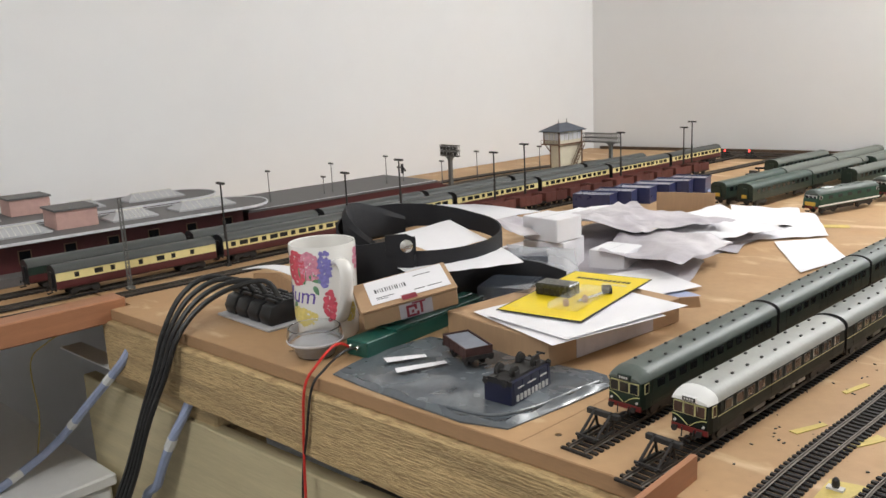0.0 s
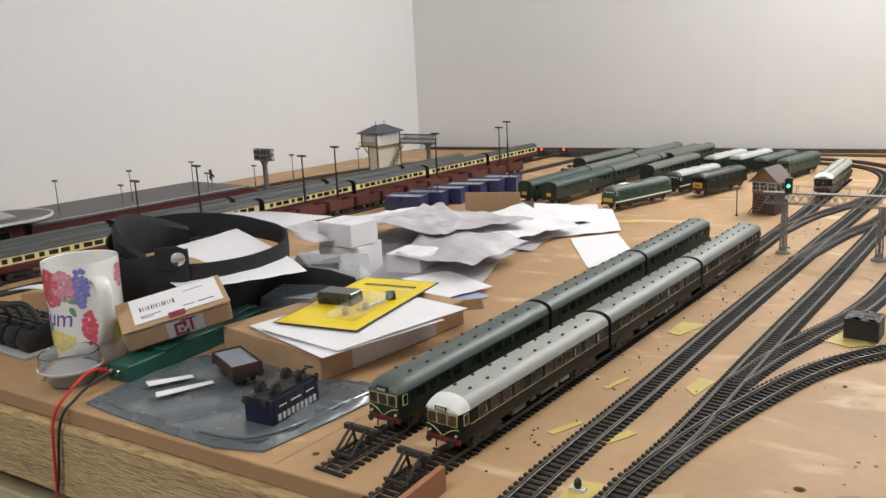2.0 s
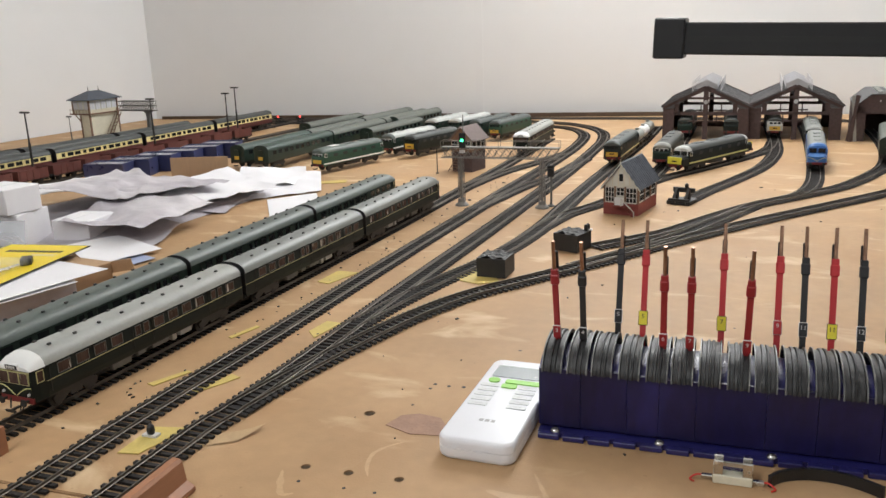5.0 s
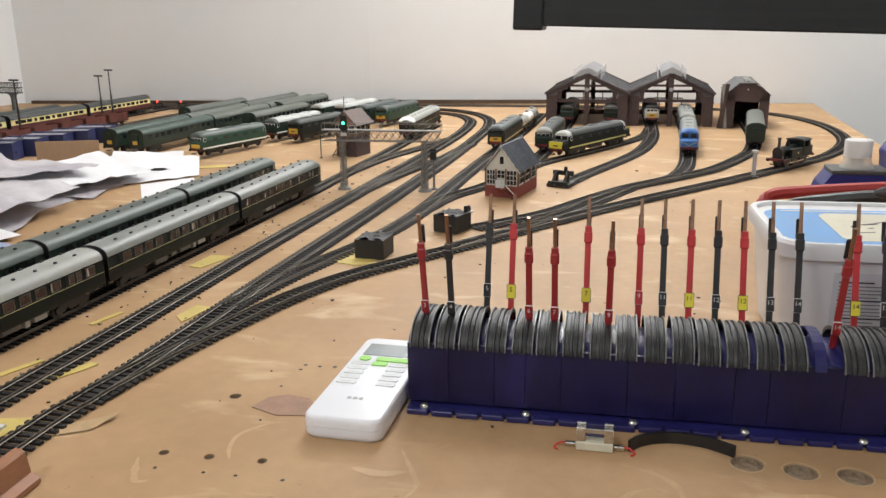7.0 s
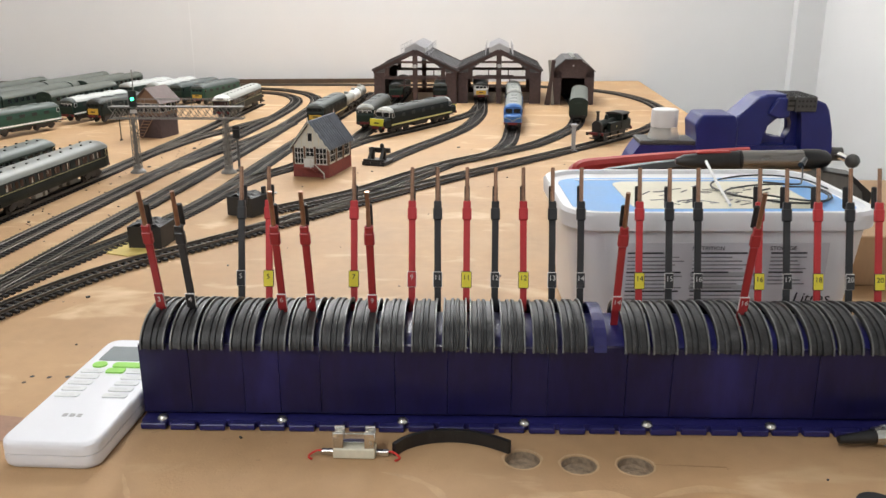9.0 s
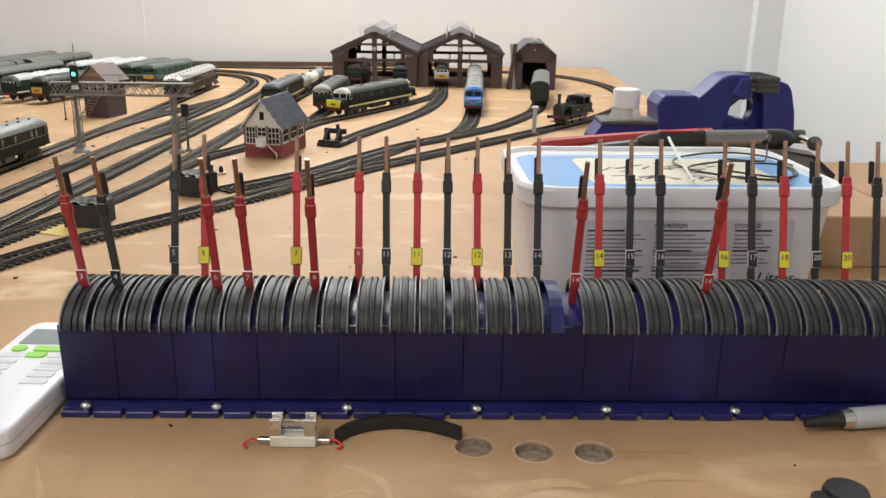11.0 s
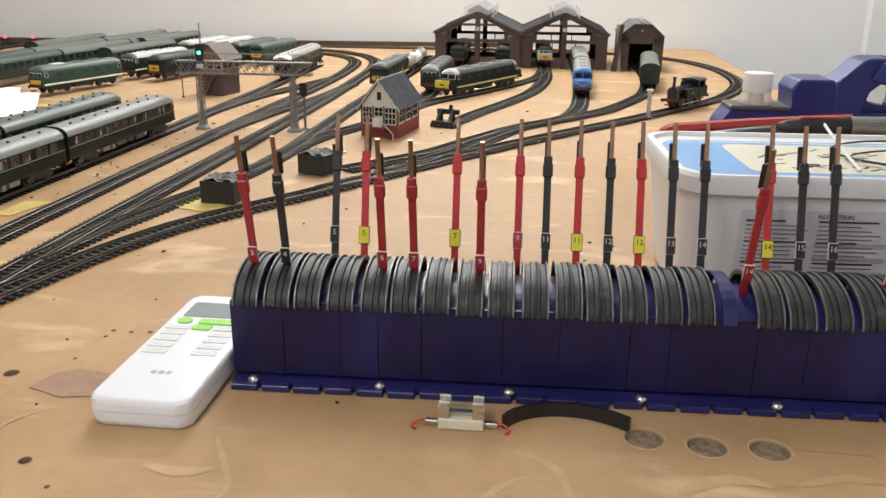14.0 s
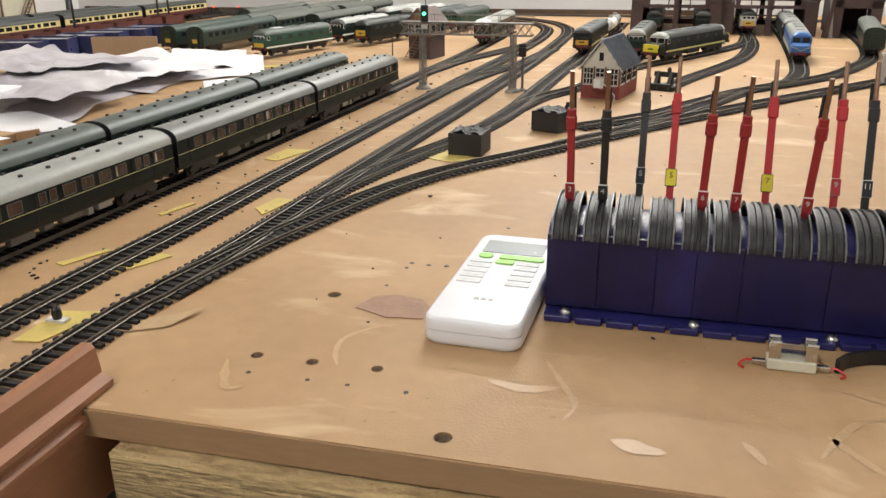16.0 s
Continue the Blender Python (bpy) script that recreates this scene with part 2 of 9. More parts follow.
SLATE = mat("slate", (0.088, 0.100, 0.122), 0.6, var=0.2, scale=120.0, rand=0.30)
ROOFSHED = mat("asbestos_roof", (0.10, 0.098, 0.100), 0.7, var=0.16, scale=60.0)
TIMBERCREAM = mat("cream_boards", (0.66, 0.61, 0.47), 0.6, var=0.08, scale=90.0)
TIMBERWHITE = mat("offwhite_boards", (0.66, 0.66, 0.60), 0.6, var=0.07, scale=90.0)
TIMBERBROWN = mat("brown_boards", (0.20, 0.115, 0.07), 0.6, var=0.18, scale=90.0)
PINK = mat("pink_render", (0.50, 0.315, 0.275), 0.8, var=0.10, scale=90.0)
CANOPY = mat("canopy_grey", (0.125, 0.118, 0.115), 0.7, var=0.12, scale=40.0)
NAVY = mat("navy_gloss", (0.012, 0.010, 0.056), 0.32, var=0.45, scale=26.0, bump=0.5, bscale=70, spec=0.35, stretch=(1, 1, 0.35), second=(0.018, 0.016, 0.090), mask=(0.58, 0.74), mscale=26.0)
NAVY_LIGHT = mat("navy_enamel", (0.018, 0.017, 0.110), 0.34, var=0.25, scale=40.0, bump=0.3, bscale=160)
RIB = mat("lever_rib_black", (0.026, 0.026, 0.027), 0.50, var=0.50, scale=160.0, bump=0.35, bscale=500, shuffle=True, second=(0.070, 0.070, 0.070), mask=(0.58, 0.70), mscale=90.0)
RIBEDGE = mat("lever_rib_edge", (0.16, 0.16, 0.155), 0.45, 0.4, var=0.5, scale=140.0, shuffle=True)
LEVER_RED = mat("lever_red", (0.50, 0.030, 0.035), 0.38, var=0.08)
LEVER_DARKRED = mat("lever_deep_red", (0.33, 0.022, 0.026), 0.38, var=0.08)
LEVER_BLACK = mat("lever_black", (0.022, 0.022, 0.024), 0.40, var=0.10)
TAG_YELLOW = mat("tag_yellow", (0.80, 0.68, 0.05), 0.5, var=0.03)
TAG_BLACK = mat("tag_black", (0.018, 0.018, 0.02), 0.5, var=0.03)
TAG_LINE = mat("tag_line", (0.62, 0.60, 0.58), 0.5, var=0.03)
REMOTE = mat("remote_white", (0.80, 0.81, 0.85), 0.35, var=0.015, scale=20.0)
REMOTE_KEY = mat("remote_key_grey", (0.72, 0.74, 0.74), 0.5, var=0.03)
REMOTE_GREEN = mat("remote_key_green", (0.30, 0.66, 0.10), 0.45, var=0.03)
LCD = mat("lcd_grey", (0.23, 0.26, 0.27), 0.25, var=0.05)
TUB = mat("tub_plastic", (0.78, 0.78, 0.79), 0.38, var=0.015, scale=10.0)
PRINT_BLUE = mat("print_blue", (0.13, 0.36, 0.72), 0.35, var=0.10, scale=30.0)
PRINT_CREAM = mat("print_cream", (0.70, 0.66, 0.52), 0.4, var=0.10, scale=40.0)
PRINT_GREY = mat("print_grey", (0.42, 0.42, 0.43), 0.5, var=0.08)
PRINT_PALE = mat("print_pale", (0.62, 0.62, 0.64), 0.5, var=0.05)
INK = mat("printing_ink", (0.03, 0.03, 0.035), 0.6, var=0.05)
PAPER = mat("white_paper", (0.80, 0.79, 0.81), 0.65, var=0.03, scale=30.0)
PAPER_GREY = mat("grey_tissue_paper", (0.47, 0.44, 0.475), 0.45, var=0.16, scale=14.0, bump=0.5, bscale=60, second=(0.60, 0.57, 0.59), mask=(0.45, 0.65), mscale=9.0)
CARD = mat("cardboard", (0.43, 0.275, 0.155), 0.75, var=0.08, scale=40.0, bump=0.15, stretch=(6, 1, 1))
YELLOW_CARD = mat("yellow_card", (0.82, 0.62, 0.015), 0.42, var=0.04)
YELLOW_TAPE = mat("yellow_paper_strip", (0.58, 0.45, 0.13), 0.6, var=0.16, scale=40.0)
BLUEBOX = mat("blue_tinted_plastic", (0.030, 0.038, 0.110), 0.30, var=0.20, scale=80.0, coat=0.3)
MAILER = mat("grey_polythene", (0.120, 0.135, 0.150), 0.26, var=0.20, scale=25.0, bump=0.55, bscale=38, coat=0.3)
GREENBOX = mat("green_enamel", (0.010, 0.080, 0.060), 0.38, var=0.10)
RUBBER = mat("cable_rubber", (0.016, 0.016, 0.016), 0.45, var=0.15)
WIRE_RED = mat("red_wire", (0.60, 0.03, 0.02), 0.4, var=0.05)
CERAMIC = mat("mug_glaze", (0.80, 0.78, 0.74), 0.15, var=0.015, coat=0.6)
VISE_BLUE = mat("vise_blue", (0.014, 0.021, 0.165), 0.34, var=0.14, scale=50.0, bump=0.15, bscale=260)
VISE_IRON = mat("vise_iron", (0.09, 0.088, 0.085), 0.5, 0.3, var=0.25, scale=120.0, bump=0.3)
WHITE_CAP = mat("milky_plastic", (0.74, 0.74, 0.73), 0.35, var=0.02)
CABLE_BLUE = mat("pale_blue_sleeve", (0.36, 0.42, 0.60), 0.45, var=0.12, scale=60.0)
BLISTER = mat("clear_blister", (0.95, 0.95, 0.93), 0.06, var=0.0, coat=1.0, alpha=0.16)
CLEAR = mat("clear_plastic", (0.92, 0.94, 0.95), 0.06, var=0.0, trans=1.0)
COAL = mat("coal", (0.020, 0.019, 0.019), 0.5, var=0.4, scale=300.0, bump=0.9, bscale=500)
TAPE_RED = mat("tape_print_red", (0.23, 0.020, 0.035), 0.5, var=0.15, scale=200.0)
FABRIC = mat("black_webbing", (0.011, 0.011, 0.014), 0.75, var=0.15, scale=150.0, bump=0.35, bscale=900)
GREENLIGHT = mat("green_signal_lamp", (0.05, 1.0, 0.35), 0.4, emit=6.0)
REDLIGHT = mat("red_tail_lamp", (1.0, 0.05, 0.04), 0.4, emit=5.0)
DIFFUSER = mat("lamp_diffuser", (1.0, 0.97, 0.92), 0.5, emit=2.0)


# ---- shape helpers ----
def thing(name, label, category, m=None, group="", kind=""):
    ob = new(name)
    ob.empty_display_size = 0.01
    if m is not None:
        ob.matrix_basis = m
    return tagged(ob, label, category, group, kind)


def part(name, bm, material, parent=None, label="", m=None, smooth=False):
    me = bpy.data.meshes.new(name)
    bmesh.ops.recalc_face_normals(bm, faces=bm.faces[:])
    if smooth:
        for f in bm.faces:
            f.smooth = True
    bm.to_mesh(me)
    bm.free()
    me.materials.append(material)
    if smooth:
        me.set_sharp_from_angle(angle=radians(38))
    ob = new(name, me)
    if parent:
        ob.parent = parent
    if m is not None:
        ob.matrix_basis = m
    if label:
        ob["label"] = label
    return ob


def again(ob, parent, m):
    """Another part on the same mesh."""
    o = new(ob.name.split(".")[0], ob.data)
    o.parent = parent
    o.matrix_basis = m
    return o


def solo(name, bm, material, label, category, m=None, group="", kind="", smooth=False):
    return tagged(part(name, bm, material, None, "", m, smooth), label, category, group, kind)


def B():
    return bmesh.new()


def bx(bm, x0, x1, y0, y1, z0, z1, m=None, bevel=0.0, seg=1):
    v = [bm.verts.new((x, y, z)) for z in (z0, z1) for y in (y0, y1) for x in (x0, x1)]
    faces = [bm.faces.new([v[i] for i in q]) for q in ((0, 2, 3, 1), (4, 5, 7, 6), (0, 1, 5, 4), (2, 6, 7, 3), (0, 4, 6, 2), (1, 3, 7, 5))]
    if bevel:
        edges = list({e for f in faces for e in f.edges})
        done = bmesh.ops.bevel(bm, geom=edges, offset=bevel, segments=seg, affect="EDGES", profile=0.5)
        v = list({w for w in done["verts"]} | {w for w in v if w.is_valid})
    if m is not None:
        for w in v:
            w.co = m @ w.co
    return bm


def cyl(bm, p0, p1, r0, r1=None, seg=12):
    p0, p1 = Vector(p0), Vector(p1)
    d = p1 - p0
    q = d.to_track_quat("Z", "Y").to_matrix().to_4x4()
    bmesh.ops.create_cone(bm, cap_ends=True, segments=seg, radius1=r0, radius2=r0 if r1 is None else r1, depth=d.length,
                          matrix=Matrix.Translation((p0 + p1) / 2) @ q)
    return bm


def lathe(bm, prof, seg=24, c=(0, 0, 0), closed=True):
    rings = []
    for r, z in prof:
        rings.append([bm.verts.new((c[0] + r * math.cos(a), c[1] + r * math.sin(a), c[2] + z)) for a in (2 * math.pi * k / seg for k in range(seg))])
    for a, b in zip(rings, rings[1:]):
        for k in range(seg):
            bm.faces.new((a[k], a[(k + 1) % seg], b[(k + 1) % seg], b[k]))
    if closed:
        bm.faces.new(rings[0][::-1])
        bm.faces.new(rings[-1])
    return bm


def prism(bm, pts, a, b, axis="y"):
    """A closed outline of two coordinates, drawn out along the axis from a to b."""
    def put(p, t):
        return {"y": (p[0], t, p[1]), "x": (t, p[0], p[1]), "z": (p[0], p[1], t)}[axis]
    u = [bm.verts.new(put(p, a)) for p in pts]
    w = [bm.verts.new(put(p, b)) for p in pts]
    n = len(pts)
    for i in range(n):
        bm.faces.new((u[i], u[(i + 1) % n], w[(i + 1) % n], w[i]))
    bm.faces.new(u[::-1])
    bm.faces.new(w)
    return bm


def loft(bm, rings, caps=True):
    vs = [[bm.verts.new(p) for p in r] for r in rings]
    n = len(vs[0])
    for a, b in zip(vs, vs[1:]):
        for i in range(n):
            bm.faces.new((a[i], a[(i + 1) % n], b[(i + 1) % n], b[i]))
    if caps:
        bm.faces.new(vs[0][::-1])
        bm.faces.new(vs[-1])
    return bm


def spline(pts, step):
    """Points at even steps along a smooth curve through pts."""
    P = [Vector((*p, 0)) if len(p) == 2 else Vector(p) for p in pts]
    P = [2 * P[0] - P[1]] + P + [2 * P[-1] - P[-2]]
    dense = []
    for i in range(1, len(P) - 2):
        a, b, c, d = P[i - 1:i + 3]
        k = max(4, int((c - b).length / (step * 0.4)))
        for j in range(k):
            t = j / k
            dense.append(0.5 * ((2 * b) + (c - a) * t + (2 * a - 5 * b + 4 * c - d) * t * t + (3 * b - a - 3 * c + d) * t ** 3))
    dense.append(P[-2])
    out, left = [dense[0]], step
    for a, b in zip(dense, dense[1:]):
        d = (b - a).length
        while d >= left > 0:
            a = a + (b - a) * (left / d)
            out.append(a.copy())
            d -= left
            left = step
        left -= d
    return out


def sweep(bm, pts, prof, closed_prof=True):
    """Draws the outline prof (side, up) along level points."""
    rings = []
    for i, p in enumerate(pts):
        t = (pts[min(i + 1, len(pts) - 1)] - pts[max(i - 1, 0)])
        t.z = 0
        t.normalize()
        s = Vector((t.y, -t.x, 0))
        rings.append([p + s * a + Vector((0, 0, b)) for a, b in prof])
    return loft(bm, rings)


def tube(bm, pts, r, seg=8):
    """A round cord along points in space."""
    rings, up = [], Vector((0.3, 0.1, 1)).normalized()
    for i, p in enumerate(pts):
        t = (pts[min(i + 1, len(pts) - 1)] - pts[max(i - 1, 0)]).normalized()
        a = t.cross(up).normalized()
        b = a.cross(t)
        rings.append([p + (a * math.cos(q) + b * math.sin(q)) * r for q in (2 * math.pi * k / seg for k in range(seg))])
    return loft(bm, rings)


def cord(name, pts, r, material, parent, step=0.006, label="", seg=8):
    bm = B()
    tube(bm, spline(pts, step), r, seg)
    return part(name, bm, material, parent, label, smooth=True)


def writing(name, body, size, material, parent, m, align="CENTER", shear=0.0, depth=0.0001):
    """Letters in the built-in font, as a thin mesh."""
    cu = bpy.data.curves.new(name, "FONT")
    cu.body, cu.size, cu.extrude, cu.align_x, cu.align_y, cu.shear = body, size, depth, align, "CENTER", shear
    cu.resolution_u = 2
    tmp = new(name, cu)
    me = bpy.data.meshes.new_from_object(tmp.evaluated_get(bpy.context.evaluated_depsgraph_get()))
    bpy.data.objects.remove(tmp)
    me.materials.clear()
    me.materials.append(material)
    ob = new(name, me)
    ob.parent = parent
    ob.matrix_basis = m
    return ob

# ---- the room ----
def slab(name, material, pts, z0, z1, label, category):
    return solo(name, prism(B(), pts, z0, z1, "z"), material, label, category, kind="structure")


def wall(name, p, q, z0, z1, thick, label):
    """An upright wall from p to q, its room side on the line, thickness to the right of the way."""
    p, q = Vector(p), Vector(q)
    n = (q - p).normalized()
    s = Vector((n.y, -n.x)) * thick
    return slab(name, WALL, [tuple(p), tuple(q), tuple(q + s), tuple(p + s)], z0, z1, label, "wall")


FZ, CZ = -0.92, 1.46
CORNER_BL, CORNER_BR = (-1.83, 2.005), (1.25, 2.2076)
CORNER_FL, CORNER_FR = (-2.25, -2.40), (1.35, -2.40)
slab("floor", FLOOR, [(-2.6, -2.6), (1.6, -2.6), (1.6, 2.5), (-2.6, 2.5)], FZ - 0.1, FZ, "dark grey lino floor below the layout", "floor")
slab("ceiling", CEIL, [(-2.6, -2.6), (1.6, -2.6), (1.6, 2.5), (-2.6, 2.5)], CZ, CZ + 0.1, "plain white plaster ceiling", "ceiling")
wall("wall_back", CORNER_BR, CORNER_BL, FZ, CZ, 0.1, "white painted plasterboard wall with a faint joint")
wall("wall_left", CORNER_BL, CORNER_FL, FZ, CZ, 0.1, "white painted plasterboard wall beside the station")
wall("wall_right", CORNER_FR, CORNER_BR, FZ, CZ, 0.1, "white painted wall behind the vise")
wall("wall_front", CORNER_FL, CORNER_FR, FZ, CZ, 0.1, "white painted wall closing the room")
back_dir = math.degrees(math.atan2(0.2, 3.04))
solo("trim", bx(B(), -0.012, 0.012, -0.0004, 0.004, FZ, CZ), WALL, "faint vertical joint strip between wall panels", "trim", pose(-0.645, 2.0822, 0, 0, 0, back_dir), kind="structure")
solo("trim", bx(B(), -0.038, 0.046, -0.030, 0.004, FZ, CZ), WALL, "white boxed-in pipe in the corner of the walls", "trim", pose(1.203, 2.200, 0, 0, 0, back_dir), kind="structure")
for lx, ly, sx, sy, watts, side in LAMPS:
    t = thing("ceiling_light", "white ceiling batten light with a glowing diffuser", "ceiling light", pose(lx, ly, CZ), "ceiling lights")
    part("body", bx(B(), -sx / 2 - 0.02, sx / 2 + 0.02, -sy / 2 - 0.02, sy / 2 + 0.02, -0.03, -0.001, bevel=0.004), WHITE, t)
    part("diffuser", bx(B(), -sx / 2, sx / 2, -sy / 2, sy / 2, -0.040, -0.031, bevel=0.003), DIFFUSER, t)

t = thing("strip_light", "white strip light with a glowing diffuser on the wall", "strip light", pose(-0.05, 2.098, 1.20, 0, 0, back_dir))
part("body", bx(B(), -0.60, 0.60, -0.030, -0.002, 0.0, 0.060, bevel=0.004), WHITE, t)
part("diffuser", bx(B(), -0.58, 0.58, -0.026, -0.006, -0.012, -0.001, bevel=0.003), DIFFUSER, t)

# ---- baseboards ----
BY = -0.151
SKEW = 0.0104      # the front edge runs slightly out of square
FRONT_L, FRONT_R = -0.147 - 1.245 * SKEW, -0.147 + 0.95 * SKEW
deck = [(-1.245, FRONT_L), (0.95, FRONT_R), (0.95, 0.05), (0.690, 0.40), (0.650, 0.52), (0.657, 1.33), (0.702, 2.14), (-1.825, 1.975), (-1.975, 0.35), (-2.03, -0.13), (-1.245, -0.13)]
board = slab("layout_board", MDF, deck, -0.0150, 0.0, "flat tan MDF baseboard of the model railway", "board")
BORES = [(0.2085, -0.0325, 0.0098), (0.2385, -0.0370, 0.0098), (0.2685, -0.0375, 0.0098), (-0.141, 0.002, 0.0042), (-0.151, -0.082, 0.0033), (-0.120, -0.082, 0.0033), (-0.085, -0.081, 0.0031), (-0.037, -0.133, 0.0042),
         (-0.495, -0.117, 0.0032), (-0.478, -0.062, 0.0030), (-0.875, -0.118, 0.0034)]
drill = B()
for hx_, hy_, hr_ in BORES:
    cyl(drill, (hx_, hy_, -0.0100), (hx_, hy_, 0.0100), hr_, hr_, 24)
drill_ob = solo("drill", drill, MDF, "", "")
cut = board.modifiers.new("bores", "BOOLEAN")
cut.object, cut.operation, cut.solver = drill_ob, "DIFFERENCE", "EXACT"
bored = bpy.data.meshes.new_from_object(board.evaluated_get(bpy.context.evaluated_depsgraph_get()))
board.modifiers.clear()
board.data = bored
bpy.data.objects.remove(drill_ob)
slab("trim", MDF_EDGE, [(-1.2455, FRONT_L - 0.0012), (0.95, FRONT_R - 0.0012), (0.95, FRONT_R), (-1.2455, FRONT_L)], -0.0147, -0.0006, "sawn front edge of the MDF baseboard", "board edge")
solo("trim", bx(B(), -0.95, 0.20, -0.006, 0.004, -0.01, 0.012), LIP_BROWN, "thin brown lip along the far board edge", "board lip", pose(0.0, 2.085, 0, 0, 0, back_dir), kind="structure")
solo("trim", bx(B(), -1.78, -0.953, -0.006, 0.004, -0.01, 0.010), LIP_BROWN, "thin brown lip along the far board edge", "board lip", pose(0.0, 2.085, 0, 0, 0, back_dir), kind="structure")


def beam(name, x0, x1, y0, y1, z0, z1, material, label, m=None):
    bm = bx(B(), x0, x1, y0, y1, z0, z1, bevel=0.003)
    bmesh.ops.subdivide_edges(bm, edges=[e for e in bm.edges if abs(e.verts[0].co.x - e.verts[1].co.x) > 0.2], cuts=60)
    for v in bm.verts:
        v.co += Vector((0, noise.noise(v.co * 14) * 0.0012, noise.noise(v.co * 9 + Vector((5, 0, 0))) * 0.0012))
    return solo(name, bm, material, label, "timber beam", m, kind="structure")


FRONT = pose(0, -0.147, 0, 0, 0, math.degrees(SKEW))
beam("front_beam", -1.262, -0.405, -0.009, 0.04, -0.0945, -0.0162, SAWN, "rough sawn timber beam under the board edge", FRONT)
beam("front_beam", -0.192, 0.95, -0.009, 0.04, -0.0945, -0.0162, SAWN, "rough sawn timber beam under the board edge", FRONT)
beam("lower_beam", -1.31, -1.025, BY + 0.010, BY + 0.045, -0.134, -0.0965, TIMBER, "short brown timber block between the beam and the plank")
solo("trim", bx(B(), -1.44, -1.265, BY - 0.014, BY + 0.020, -0.0962, -0.0943), WHITE, "pale metal plate reaching out under the station deck", "plate", kind="structure")
for lx, ly in ((-1.2, 0.0), (-0.45, 0.0), (-0.15, 0.0), (0.9, 0.0), (-1.75, 1.8), (0.55, 1.9), (-0.5, 1.85)):
    beam("support_leg", lx - 0.03, lx + 0.03, ly - 0.03, ly + 0.03, FZ, -0.0165, TIMBER, "square timber leg under the baseboard")

# the pale plank standing on edge below the beam
bm = bx(B(), -0.40, 0.95, -0.011, 0.011, -0.20, 0.20, bevel=0.002)
bmesh.ops.subdivide_edges(bm, edges=[e for e in bm.edges if abs(e.verts[0].co.x - e.verts[1].co.x) > 0.2], cuts=50)
for v in bm.verts:
    v.co.z += noise.noise(v.co * 11) * 0.0012
solo("loose_plank", bm, PLANK, "wide pale planed plank standing on edge below the board", "plank", pose(-1.00, -0.139, -0.3295, 0, -1.2, 0), kind="structure")
for lx in (-1.10, -0.10):
    beam("plank_leg", lx - 0.02, lx + 0.02, -0.1265, -0.095, FZ, -0.150, TIMBER, "square timber leg behind the pale plank")

# joint between two sheets of the board
solo("trim", bx(B(), -0.0005, 0.0005, -0.062, 0.075, 0.0, 0.00035), MDF_EDGE, "thin dark joint between two board sheets", "board joint", pose(-0.509, -0.085, 0, 0, 0, -4.0), kind="structure")

# ---- lift-out sections with raised side strips ----
slab("lift_out_deck", MDF, [(-0.378, -1.70), (-0.208, -1.70), (-0.208, BY - 0.002), (-0.378, BY - 0.002)], -0.016, -0.0005, "lift-out MDF track deck across the gap", "board")


def strip(x, y0, y1, sgn, zt, zb, label):
    o = [(0.0, zb), (0.012, zb), (0.012, zb + 0.045), (0.0155, zb + 0.047), (0.0155, zb + 0.050), (0.0125, zb + 0.052), (0.0125, zb + 0.054), (0.0145, zb + 0.056), (0.0145, zb + 0.059), (0.009, zb + 0.062), (0.007, zt - 0.002), (0.005, zt), (0.0, zt)]
    bm = prism(B(), [(x + sgn * a, b) for a, b in o], y0, y1, "y")
    return solo("edge_strip", bm, REDWOOD, label, "edge strip", kind="structure")


strip(-0.2195, -1.70, -0.128, 1, 0.022, -0.055, "reddish stained moulded wooden strip edging the lift-out track")
strip(-0.366, -1.70, -0.118, -1, 0.020, -0.055, "reddish stained moulded wooden strip edging the lift-out track")
slab("lift_out_deck", MDF, [(-1.62, -1.70), (-1.285, -1.70), (-1.255, -0.134), (-1.62, -0.134)], -0.016, -0.0005, "second lift-out deck carrying the station tracks", "board")
bm = bx(B(), 0.0, 0.040, -1.56, 0.0, -0.020, 0.014, bevel=0.002)
solo("edge_strip", bm, REDWOOD, "broad reddish wooden strip along the second lift-out deck", "edge strip", pose(-1.285, -0.136, 0.0, 0, 0, -1.5), kind="structure")

# ---- track ----
GAUGE, RZ = 0.0165, 0.0048
sleeper_bm = bx(B(), -0.0155, 0.0155, -0.0017, 0.0017, 0.0, 0.0020)
for sx in (-1, 1):
    for o in (-0.0022, 0.0022):
        bx(sleeper_bm, sx * GAUGE / 2 + o - 0.0007, sx * GAUGE / 2 + o + 0.0007, -0.0010, 0.0010, 0.0020, 0.0028)
sleeper_src = None


def inside(p):
    return -0.36 < p.x < 0.02 and -0.16 < p.y < 0.52


